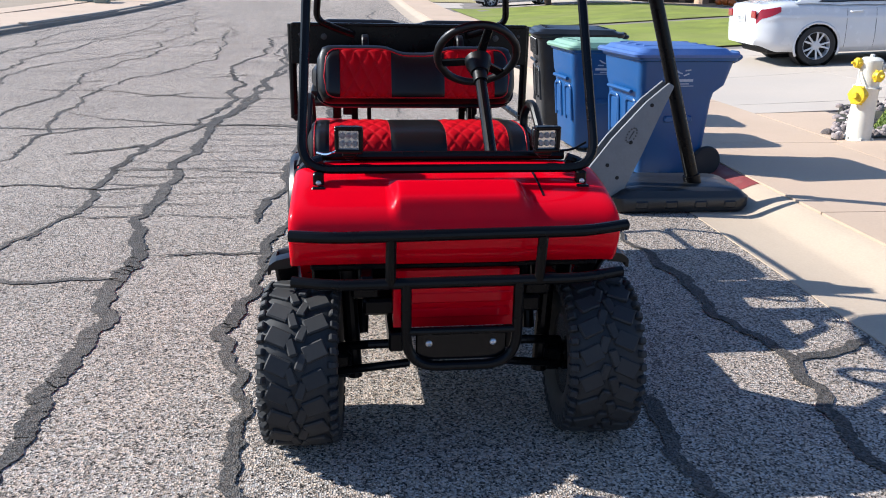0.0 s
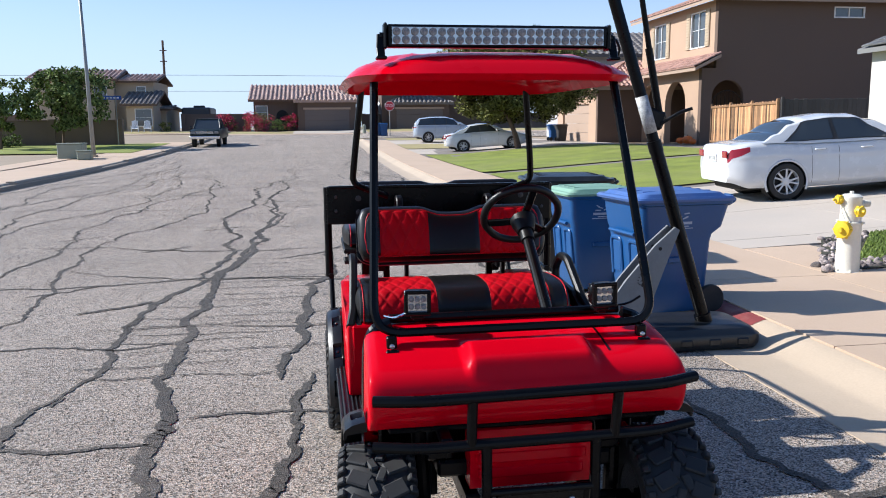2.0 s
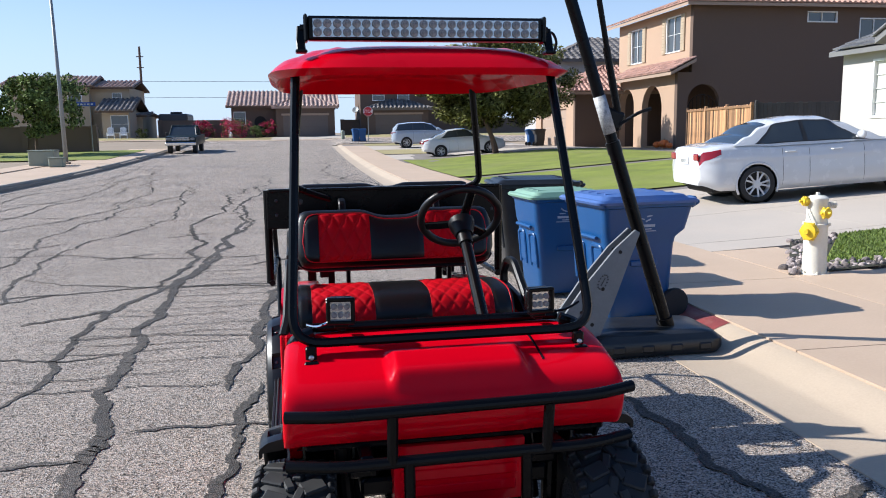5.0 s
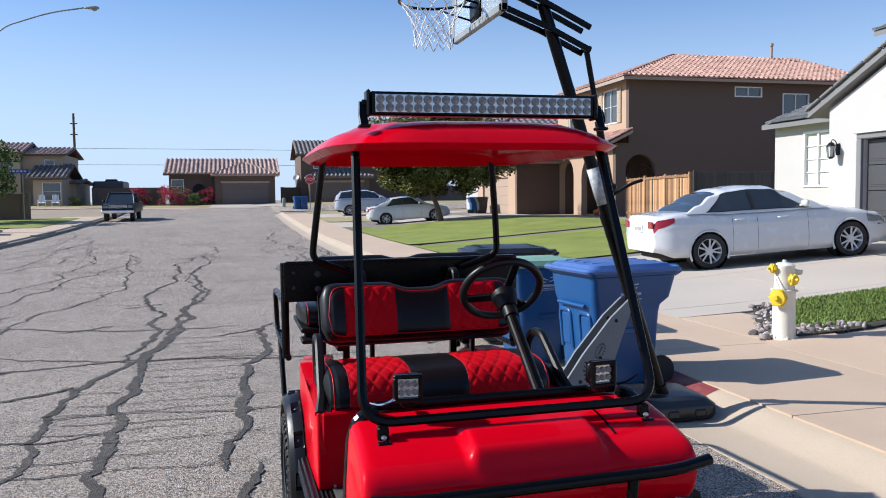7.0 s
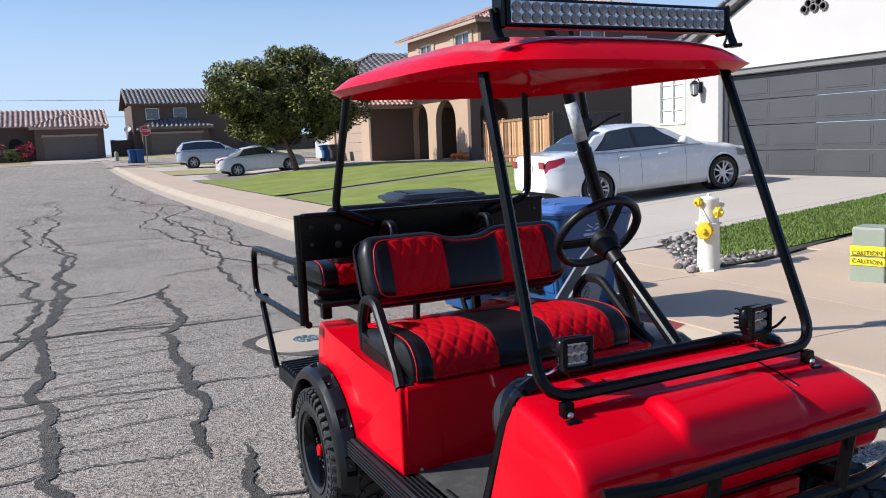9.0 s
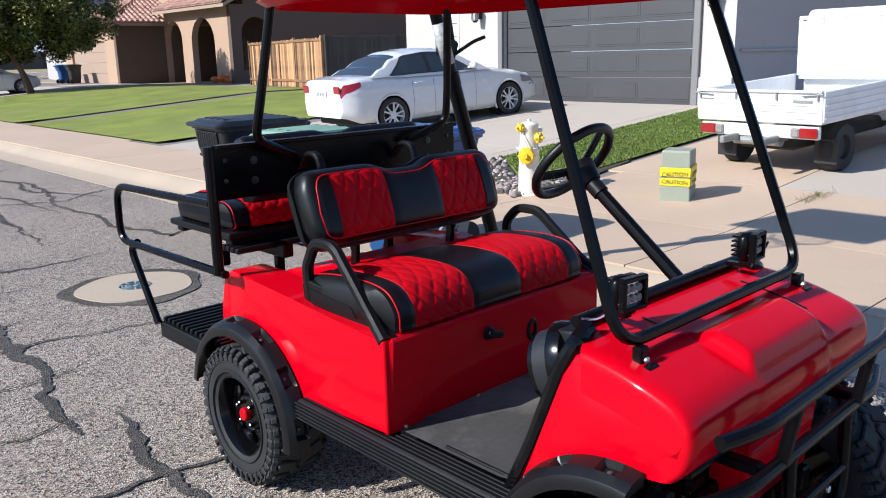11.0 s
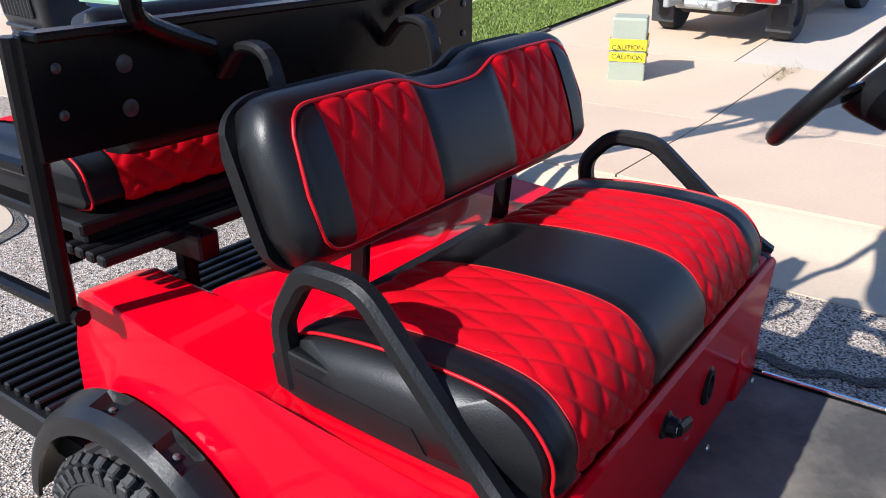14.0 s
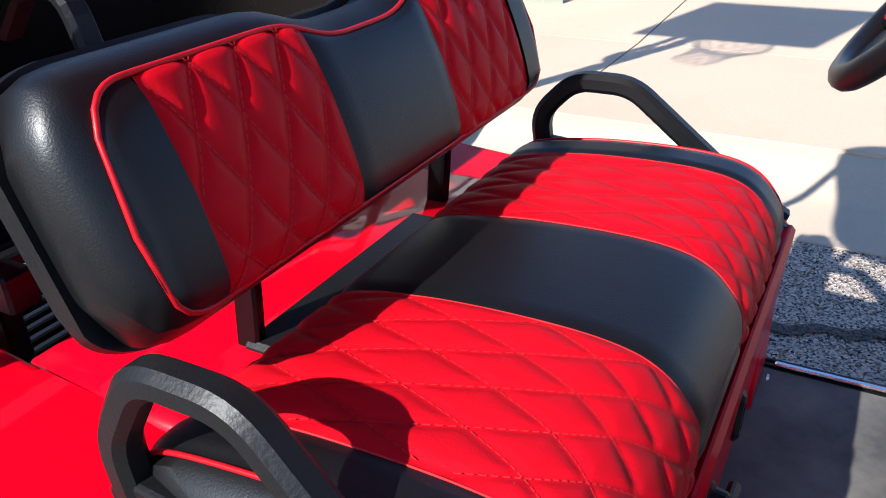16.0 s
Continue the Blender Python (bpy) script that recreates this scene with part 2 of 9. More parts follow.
def asphalt_mat(name, color, worn, amount, lo, hi):
    """Aged asphalt with pale aggregate, tar in the joints and broad worn patches."""
    m = mat(name, color, 0.9, var=0.14, scale=0.7, fine=9, dirt=worn, dirt_amt=amount, spec=0.25)
    nt = m.node_tree
    L = nt.links.new
    bs = nt.nodes["Principled BSDF"]
    tc = nt.nodes.new("ShaderNodeTexCoord")
    vo = nt.nodes.new("ShaderNodeTexVoronoi")
    vo.inputs["Scale"].default_value = 138
    L(tc.outputs["Object"], vo.inputs["Vector"])
    bw = nt.nodes.new("ShaderNodeSeparateColor")
    L(vo.outputs["Color"], bw.inputs[0])
    mr = nt.nodes.new("ShaderNodeMapRange")
    mr.inputs["From Min"].default_value, mr.inputs["From Max"].default_value = 0.0, 1.0
    mr.inputs["To Min"].default_value, mr.inputs["To Max"].default_value = lo, hi
    L(bw.outputs[0], mr.inputs["Value"])
    old = bs.inputs["Base Color"].links[0].from_socket
    sc = nt.nodes.new("ShaderNodeVectorMath")
    sc.operation = "SCALE"
    L(old, sc.inputs[0])
    L(mr.outputs[0], sc.inputs["Scale"])
    hue = nt.nodes.new("ShaderNodeMix")
    hue.data_type = "RGBA"
    hue.inputs[6].default_value, hue.inputs[7].default_value = (1.10, 0.97, 0.86, 1), (0.92, 1.0, 1.08, 1)
    L(bw.outputs[1], hue.inputs[0])
    tn = nt.nodes.new("ShaderNodeVectorMath")
    tn.operation = "MULTIPLY"
    L(sc.outputs[0], tn.inputs[0])
    L(hue.outputs[2], tn.inputs[1])
    L(tn.outputs[0], bs.inputs["Base Color"])
    bp = nt.nodes.new("ShaderNodeBump")
    bp.inputs["Strength"].default_value, bp.inputs["Distance"].default_value = 0.9, 0.006
    L(vo.outputs["Distance"], bp.inputs["Height"])
    L(bp.outputs[0], bs.inputs["Normal"])
    return m


ASPHALT = asphalt_mat("asphalt", (0.258, 0.220, 0.185), (0.174, 0.151, 0.128), 0.65, 0.0, 2.35)
TAR = asphalt_mat("crack_tar", (0.082, 0.074, 0.066), (0.170, 0.148, 0.126), 0.85, 0.3, 1.7)
CONCRETE = mat("concrete", (0.50, 0.365, 0.258), 0.85, var=0.09, scale=0.9, fine=45, bump=0.0015, dirt=(0.43, 0.31, 0.21), dirt_amt=0.5)
GUTTER = mat("gutter_concrete", (0.44, 0.345, 0.25), 0.85, var=0.10, scale=1.3, fine=60, bump=0.002, dirt=(0.34, 0.28, 0.22), dirt_amt=0.6)
DRIVE = mat("driveway_concrete", (0.46, 0.39, 0.32), 0.85, var=0.08, scale=0.7, fine=35, bump=0.0015, dirt=(0.40, 0.36, 0.32), dirt_amt=0.5)
JOINT = mat("joint_dark", (0.20, 0.17, 0.145), 0.9, var=0.2)
GRASS = mat("lawn_grass", (0.185, 0.215, 0.026), 0.9, var=0.5, scale=1.0, fine=30, bump=0.02, dirt=(0.22, 0.22, 0.06), dirt_amt=0.8)
BLADE = mat("grass_blade", (0.120, 0.170, 0.028), 0.7, var=0.3, island=0.9)
DRY = mat("dry_grass", (0.36, 0.29, 0.13), 0.9, var=0.25, scale=0.5, fine=20, bump=0.02, dirt=(0.20, 0.22, 0.08), dirt_amt=0.6)
EARTH = mat("earth", (0.30, 0.23, 0.16), 0.95, var=0.2, scale=0.4, fine=15, bump=0.01)
# dark soil colour, which also paints the shaded step between the lawns
SOIL_SHADE = mat("soil", (0.045, 0.042, 0.025), 0.95, var=0.3, scale=3, fine=40, bump=0.02)
WHITE = mat("white_stucco", (0.47, 0.435, 0.405), 0.9, var=0.05, scale=1.2, fine=70, bump=0.004, bscale=60)
# brown is the tan darkened; on bh it paints shade on the side walls
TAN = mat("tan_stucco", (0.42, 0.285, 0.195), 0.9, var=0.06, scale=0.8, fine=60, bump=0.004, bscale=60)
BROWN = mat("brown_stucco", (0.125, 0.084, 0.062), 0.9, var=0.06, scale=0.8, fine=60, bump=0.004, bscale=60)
CREAM = mat("cream_stucco", (0.42, 0.33, 0.23), 0.9, var=0.06, scale=0.8, fine=60, bump=0.004, bscale=60)
TRIM = mat("trim_paint", (0.36, 0.255, 0.185), 0.7, var=0.06)
WTRIM = mat("white_trim", (0.75, 0.74, 0.72), 0.6, var=0.05)
GTRIM = mat("grey_trim", (0.17, 0.165, 0.16), 0.6, var=0.08)
REDTILE = mat("clay_tile", (0.42, 0.245, 0.19), 0.8, var=0.28, scale=2.5, fine=30, island=0.4, bump=0.004)
BRTILE = mat("brown_tile", (0.42, 0.295, 0.245), 0.8, var=0.3, scale=2.5, fine=30, island=0.35, bump=0.004)
DKTILE = mat("slate_tile", (0.15, 0.148, 0.148), 0.75, var=0.3, scale=4, fine=30, obj=0.5, bump=0.006)
GRTILE = mat("grey_tile", (0.17, 0.150, 0.138), 0.8, var=0.25, scale=2.5, fine=30, island=0.4, bump=0.004)
DKTILE_S = mat("slate_tile_joined", (0.15, 0.148, 0.148), 0.75, var=0.3, scale=4, fine=30, island=0.6, bump=0.006)
DOORGREY = mat("garage_door_paint", (0.052, 0.051, 0.053), 0.5, var=0.06, scale=1.5, fine=30)
DOORBROWN = mat("garage_door_brown", (0.13, 0.10, 0.085), 0.6, var=0.06)
GLASS = glass_mat("window_glass", (0.06, 0.065, 0.07))
BLIND = mat("window_blind", (0.55, 0.54, 0.50), 0.7, var=0.05)
DARK = mat("dark_interior", (0.02, 0.018, 0.016), 0.9, var=0.2)
CEDAR = mat("cedar_board", (0.37, 0.195, 0.092), 0.75, var=0.35, scale=2, fine=25, obj=1.2, bump=0.003)
DKFENCE = mat("dark_fence", (0.07, 0.062, 0.058), 0.8, var=0.2, obj=0.4)
GREYFENCE = mat("grey_fence", (0.20, 0.20, 0.21), 0.7, var=0.15, obj=0.4)
BLOCKWALL = mat("block_wall", (0.165, 0.115, 0.085), 0.9, var=0.12, scale=0.8, fine=20, bump=0.004)
BLACK = mat("black_metal", (0.007, 0.007, 0.008), 0.36, metal=0.0, var=0.3, scale=4, fine=50, spec=0.25)
STEELGREY = mat("pole_steel", (0.27, 0.28, 0.27), 0.5, metal=0.3, var=0.15)
BARK = mat("bark", (0.13, 0.085, 0.06), 0.9, var=0.35, scale=8, fine=40, bump=0.01)
LEAF = mat("leaf", (0.150, 0.150, 0.046), 0.75, var=0.45, island=1.0, spec=0.12)
LEAF2 = mat("leaf_pale", (0.135, 0.170, 0.050), 0.75, var=0.4, island=1.0, spec=0.12)
BOUG = mat("bougainvillea_flower", (0.50, 0.02, 0.075), 0.7, var=0.45, island=1.0)
RUBBER = mat("tyre_rubber", (0.012, 0.012, 0.0125), 0.7, var=0.35, scale=10, fine=80, bump=0.0006, dirt=(0.035, 0.033, 0.03), dirt_amt=0.5)
CHROME = mat("bright_metal", (0.75, 0.75, 0.76), 0.18, metal=1.0, var=0.05)
ALU = mat("alloy", (0.58, 0.58, 0.59), 0.35, metal=0.35, var=0.08)
CARWHITE = mat("white_car_paint", (0.62, 0.62, 0.62), 0.25, var=0.02, coat=0.8)
CARGLASS = glass_mat("car_glass", (0.035, 0.042, 0.046), 0.02)
SUVPAINT = mat("silver_blue_paint", (0.42, 0.47, 0.53), 0.25, var=0.02, coat=0.8)
TAILRED = mat("tail_lamp", (0.27, 0.006, 0.010), 0.15, var=0.1, coat=0.6)
PLASTIC = mat("black_trim_plastic", (0.02, 0.02, 0.021), 0.55, var=0.15)

# ---- the ground: street, kerbs, pavement, drives, lawns ----
def smooth_step(a, b, v):
    t = min(1.0, max(0.0, (v - a) / (b - a)))
    return t * t * (3 - 2 * t)


KERB_R, KERB_L = 2.1, -9.0


def rise(y):
    return 1.25 * (max(0.0, min(y, 80.0) - 28) / 52) ** 1.6


def land(x, y):
    """Height of the land beside and on the street."""
    r = rise(y)
    if KERB_L - 0.1 < x < 2.45:
        return r
    if x >= 2.45:
        e = 0.12 * smooth_step(2.45, 2.75, x) + 0.07 * max(0.0, min(x, 12.3) - 5)
        return max(r + 0.12 * smooth_step(2.45, 2.75, x), e)
    return r + 0.13


def ground_sheet(name, xs, ys, material, lift, label, category, kind="structure"):
    bm = B()
    vs = [[bm.verts.new((x, y, land(x, y) + lift)) for y in ys] for x in xs]
    for i in range(len(xs) - 1):
        for j in range(len(ys) - 1):
            bm.faces.new([vs[i][j], vs[i + 1][j], vs[i + 1][j + 1], vs[i][j + 1]])
    ob = part(name, bm, material, None, smooth=True, kind=kind)
    return tagged(ob, label, category)


def steps(a, b, d):
    n = max(1, int(math.ceil(abs(b - a) / d)))
    return [a + (b - a) * i / n for i in range(n + 1)]


FAR_Y = steps(44, 80, 2)
ground_sheet("ground", [-900, -300, -100, -60, -30, -15, -9.5, -9.101, -9.099, 0, 2.44, 2.5, 2.65, 2.76, 5, 8.5, 12.3, 16, 30, 60, 120, 400, 900],
             [-400, -100, -40, -10, 5, 20, 28] + steps(30, 44, 2) + FAR_Y[1:] + [120, 300, 1500], EARTH, -0.04, "dry bare earth reaching out beyond the street", "ground")
ground_sheet("road", steps(KERB_L, KERB_R, 1.2), steps(-40, 44, 2) + FAR_Y[1:15], ASPHALT, 0.0, "grey aged asphalt street with sealed cracks", "road")
ground_sheet("cross_road", [-60, -30, -9, 2.1, 2.44] + [2.5, 2.76, 5, 8, 12.3, 20, 60], steps(62, 72.5, 1.5), ASPHALT, 0.012, "grey asphalt cross street at the end", "road")


def strip(name, x_of, ys, material, zs, label, category):
    """A long strip along the street from a cross-section of (x, z) points."""
    bm = B()
    rings = [[bm.verts.new((x, y, z + rise(y))) for x, z in x_of] for y in ys]
    for A, C in zip(rings, rings[1:]):
        for j in range(len(A) - 1):
            bm.faces.new([A[j], A[j + 1], C[j + 1], C[j]])
    return tagged(part(name, bm, material, None, smooth=40, kind="structure"), label, category)


GUT = [(KERB_R, -0.05), (KERB_R, 0.006), (2.48, 0.004), (2.54, 0.018), (2.64, 0.062), (2.72, 0.095), (2.78, 0.115), (2.80, 0.118), (2.80, -0.05)]
gutter = strip("gutter", GUT, steps(-40, 61, 2.5), GUTTER, 0, "pale concrete gutter with a rolled kerb", "kerb")
KERB_PROFILE = [(-9.0, -0.05), (-9.0, 0.006), (-9.42, 0.012), (-9.5, 0.13), (-9.54, 0.145), (-9.65, 0.145), (-9.65, -0.05)]
strip("kerb", KERB_PROFILE, steps(-40, 60, 2.5), GUTTER, 0, "pale concrete kerb along the far side of the street", "kerb")

bm = B()
rows_k = [[bm.verts.new((x, y, z + 0.004)) for x, z in GUT[3:-1]] for y in steps(3.0, 3.98, 0.2)]
for A, C in zip(rows_k, rows_k[1:]):
    for j in range(len(A) - 1):
        bm.faces.new([A[j], A[j + 1], C[j + 1], C[j]])
tagged(part("kerb_paint", bm, mat("faded_red_paint", (0.20, 0.035, 0.032), 0.7, var=0.3, scale=9, fine=60, dirt=(0.30, 0.19, 0.15), dirt_amt=0.6), None, smooth=40, kind="structure"), "faded dark red paint on a length of kerb", "kerb")

# pavement of poured slabs, each with its own edges
def slab(bm, x0, x1, y0, y1, lift=0.02, gap=0.006, nx=1, ny=1):
    x0, x1, y0, y1 = x0 + gap, x1 - gap, y0 + gap, y1 - gap
    xs, ys = steps(x0, x1, (x1 - x0) / nx), steps(y0, y1, (y1 - y0) / ny)
    top = [[bm.verts.new((x, y, land(x, y) + lift)) for y in ys] for x in xs]
    for i in range(len(xs) - 1):
        for j in range(len(ys) - 1):
            bm.faces.new([top[i][j], top[i + 1][j], top[i + 1][j + 1], top[i][j + 1]])
    rim = [top[i][0] for i in range(len(xs))] + [top[-1][j] for j in range(1, len(ys))] + [top[i][-1] for i in range(len(xs) - 2, -1, -1)] + [top[0][j] for j in range(len(ys) - 2, 0, -1)]
    low = [bm.verts.new(v.co - Vector((0, 0, 0.05))) for v in rim]
    for i in range(len(rim)):
        k = (i + 1) % len(rim)
        bm.faces.new([rim[i], rim[k], low[k], low[i]])


def slabs(name, rows, material, label, category, lift):
    root = thing(name, (0, 0, 0), label, category, kind="structure")
    for x0, x1, y0, y1 in rows:
        bm = B()
        slab(bm, x0, x1, y0, y1, lift, nx=max(1, int((x1 - x0) / 1.2)))
        part("slab", bm, material, root)
    return root


ground_sheet("joint_bed", [2.79, 5, 8.5, 12.3, 16], steps(-30, 28, 8) + steps(30, 44, 2) + FAR_Y[1:9], JOINT, -0.006, "dark joints between the pavement slabs", "joint")
walk_rows = []
ys_ = [-14, -11.5, -9, -6.6, -4.2, -1.9, 0.5, 2.15, 4.55]
for a, b in zip(ys_, ys_[1:]):
    walk_rows += [(2.80, 4.35, a, b), (4.35, 6.3, a, b)]
ya = 4.55
for b in (7.3, 9.9, 12.5, 15.2, 17.9, 20.6, 23.3, 26.0, 28.8, 31.6, 34.4, 37.2, 40, 43, 46, 49, 52, 55, 58):
    walk_rows += [(2.80, 4.45 if (ya < 14 or ya > 33) else 4.62, ya, b)]
    ya = b
walk_rows += [(6.3, 9, 2.6, 4.8), (9, 12.3, 2.6, 4.8), (4.46, 5.34, 4.56, 6.34)]
slabs("pavement", walk_rows, CONCRETE, "pale sandy concrete pavement in large slabs", "pavement", 0.012)
drive_rows = []
for a, b in ((7.0, 9.6), (9.6, 12.3)):
    for c, d in ((4.45, 7.2), (7.2, 9.8), (9.8, 12.28)):
        drive_rows.append((c, d, a, b))
drive_rows += [(4.45, 7.2, 12.3, 13.6), (7.2, 9.8, 12.3, 13.6), (9.8, 12.28, 12.3, 13.4), (4.45, 12.28, 6.35, 7.0)]
slabs("driveway", drive_rows, DRIVE, "pale concrete driveway up to the grey garage door", "driveway", 0.01)
slabs("driveway", [(6.3, 9, -4.4, -1.9), (6.3, 9, -1.9, 0.5), (6.3, 9, 0.5, 2.6), (9, 13, -4.4, -1), (9, 13, -1, 2.6)], DRIVE, "pale concrete driveway under the small white truck", "driveway", 0.01)
slabs("driveway", [(4.45, 8, 38.4, 41.2), (4.45, 8, 41.2, 44), (8, 15.5, 38.4, 44), (4.45, 8, 51, 57), (8, 15.5, 51, 57)], DRIVE, "pale concrete driveways in front of the brown house", "driveway", 0.01)


def lawn(x0, x1, y0, y1, material, label, category="lawn", lift=0.03):
    return ground_sheet("lawn", steps(x0, x1, 1.2), steps(y0, y1, 1.0), material, lift, label, category)


bm = B()
strip_rows = [[bm.verts.new((x0 + (12.1 - x0) * k / 8, y, land(x0 + (12.1 - x0) * k / 8, y) + 0.03)) for k in range(9)] for y, x0 in ((4.92, 5.55), (5.10, 5.10), (5.6, 5.52), (6.1, 5.94), (6.62, 6.38))]
for A, C in zip(strip_rows, strip_rows[1:]):
    for j in range(8):
        bm.faces.new([A[j], A[j + 1], C[j + 1], C[j]])
tagged(part("lawn", bm, GRASS, None, smooth=True, kind="structure"), "short green lawn strip beside the driveway", "lawn")
lawn(4.62, 15.4, 14.2, 22.2, GRASS, "mown green lawn in front of the brown house")
lawn(4.62, 15.0, 23.2, 37.5, GRASS, "mown green lawn with dry patches round the tree")
lawn(4.45, 9, 44.5, 50.5, DRY, "yellowing grass between two driveways")
lawn(4.45, 14, 57, 60.5, DRY, "yellowing grass at the street corner")
lawn(-30, -10.9, 44, 56, GRASS, "patchy green lawn behind the far pavement")
lawn(-40, -3, 74.2, 79.5, DRY, "dry yellow front lawn across the cross street")
lawn(4, 40, 74.2, 81, DRY, "dry yellow front lawn across the cross street")
# dark strip painting the shade, with soil, at the step between two lawns
tagged(ground_sheet("soil_edging", steps(4.62, 15.2, 1.0), [22.2, 22.6, 23.2], SOIL_SHADE, -0.02, "dark strip of soil and painted step shade between two lawns", "edging"), kind="structure")
slabs("far_pavement", [(-12.3, -9.65, y, y + 4.0) for y in range(-10, 58, 4)] + [(-13.5, -12.31, 26, 43.5)], CONCRETE, "pale concrete pavement on the far side", "pavement", 0.008)
slabs("corner_pavement", [(-60, 60, 72.6, 74.1)], CONCRETE, "pale pavement along the cross street", "pavement", 0.02)
slabs("driveway", [(-3, 4, 74.2, 80)], DRIVE, "pale driveway of the single-storey house", "driveway", 0.03)


def blades(name, area, n, seed, tall, label):
    """Blades of grass over a lawn, joined."""
    rnd = random.Random(seed)
    bm = B()
    x0, x1, y0, y1 = area
    for _ in range(n):
        x, y = rnd.uniform(x0, x1), rnd.uniform(y0, y1)
        if x < 5.12 + 0.84 * (y - 5.10):
            continue
        z, a, h_ = land(x, y) + 0.025, rnd.uniform(0, 6.28), tall * rnd.uniform(0.5, 1.2)
        w = 0.006 + 0.012 * min(1, y / 20)
        dx, dy = math.cos(a), math.sin(a)
        lean = rnd.uniform(0.1, 0.8) * h_
        add_faces(bm, [(x - dy * w, y + dx * w, z), (x + dy * w, y - dx * w, z), (x + dx * lean, y + dy * lean, z + h_)], [(0, 1, 2)])
    return tagged(part(name, bm, BLADE, None, kind="stuff"), label, "grass")


blades("grass", (5.1, 12.0, 4.92, 6.62), 42000, 3, 0.036, "short green grass blades of the lawn strip")


def crack(points, width, seed, name="tar_crack"):
    """A wandering, ragged band of crack sealant between a few turning points."""
    rnd = random.Random(seed)
    pts = [Vector((x, y, 0)) for x, y in points]
    while (pts[0] - pts[-1]).length / len(pts) > 0.035 and len(pts) < 420:
        nxt = [pts[0]]
        for a, b in zip(pts, pts[1:]):
            d = b - a
            k = 0.09 if d.length > 0.25 else 0.16
            nxt += [(a + b) / 2 + Vector((-d.y, d.x, 0)) * rnd.uniform(-k, k), b]
        pts = nxt
    bm = B()
    prev = None
    z0 = 0.005 + (seed % 7) * 0.0006
    n = len(pts) - 1
    for i, p in enumerate(pts):
        d = (pts[min(i + 1, n)] - pts[max(i - 1, 0)]).normalized()
        swell = 0.62 + 0.34 * noise.noise(Vector((p.x * 1.7, p.y * 1.7, seed))) + 0.10 * noise.noise(Vector((p.x * 9, p.y * 9, seed)))
        w = width * max(0.16, swell) * min(1.0, 0.25 + 6 * min(i, n - i) / n)
        s = Vector((-d.y, d.x, 0))
        z = rise(p.y) + z0
        cur = [bm.verts.new(p + s * (w * rnd.uniform(0.80, 1.20)) + Vector((0, 0, z))), bm.verts.new(p - s * (w * rnd.uniform(0.80, 1.20)) + Vector((0, 0, z)))]
        if prev:
            bm.faces.new([prev[0], prev[1], cur[1], cur[0]])
        prev = cur
    return tagged(part(name, bm, TAR, None), "dark band of crack sealant on the asphalt", "crack", "cracks in the street", "structure")


crack([(-2.32, 2.2), (-2.27, 3.8), (-2.3, 4.6), (-1.9, 6.3), (-1.72, 8.0), (-1.6, 10), (-1.6, 17.7)], 0.05, 1)
crack([(-1.46, -1.6), (-1.5, -0.1), (-1.52, 0.45), (-1.6, 1.4), (-1.6, 1.95), (-1.77, 3.4), (-1.8, 5.4), (-1.72, 7.4), (-1.54, 11.3), (-1.6, 20.7), (-1.55, 36)], 0.065, 2)
crack([(-2.0, 6.2), (-2.0, 8.8), (-2.34, 13.1), (-2.2, 18), (-1.7, 24)], 0.055, 3)
crack([(-0.4, 8.5), (-0.57, 6.6), (-0.83, 4.9), (-0.82, 3.5), (-0.97, 2.5)], 0.06, 4)
crack([(-0.77, 2.62), (-0.86, 1.95), (-0.9, 1.1), (-0.96, 0.75), (-0.77, -0.1), (-0.76, -0.9)], 0.05, 5)
crack([(-1.52, 1.85), (-0.85, 1.87), (0.3, 1.8)], 0.02, 6)
crack([(-5.6, 6.2), (-3.96, 6.1), (-2.0, 6.33), (-1.06, 6.2), (0.6, 6.1)], 0.03, 7)
crack([(-4.6, 3.3), (-3.4, 3.6), (-2.3, 3.45), (-1.75, 3.6)], 0.022, 8)
crack([(-4.0, 1.5), (-2.2, 1.5), (-1.6, 1.5)], 0.028, 9)
crack([(-2.32, 2.4), (-2.6, 1.0), (-2.5, -0.4), (-2.8, -1.5)], 0.05, 10)
crack([(0.80, 0.3), (0.8, 0.0), (0.78, -0.6), (0.9, -1.6)], 0.05, 11)
crack([(1.40, 2.3), (1.5, 1.4), (1.45, 0.85), (1.59, 0.27), (1.48, -0.56), (1.5, -1.4)], 0.05, 12)
crack([(1.59, 0.27), (2.08, 0.48)], 0.035, 13)
crack([(1.1, 12.9), (1.47, 11.2), (1.1, 9.3), (1.03, 7.2), (1.25, 6.3), (1.8, 6.8), (2.08, 6.9)], 0.045, 14)
crack([(1.07, 13.3), (1.56, 20.8), (1.04, 26.7), (1.8, 42)], 0.06, 15)
crack([(0.2, 6.8), (0.5, 10), (0.35, 14), (0.8, 20), (0.6, 28)], 0.04, 101)
crack([(0.95, 8.5), (0.5, 11.2), (0.9, 15), (0.5, 19.5)], 0.035, 102)
crack([(1.7, 9.0), (1.2, 12.0), (1.6, 16.5), (1.3, 23), (1.7, 31)], 0.035, 103)
crack([(-0.6, 9.2), (0.3, 9.6), (1.2, 9.3), (2.05, 9.9)], 0.025, 104)
crack([(-0.9, 13.2), (0.2, 13.6), (1.4, 13.1), (2.05, 13.5)], 0.03, 105)
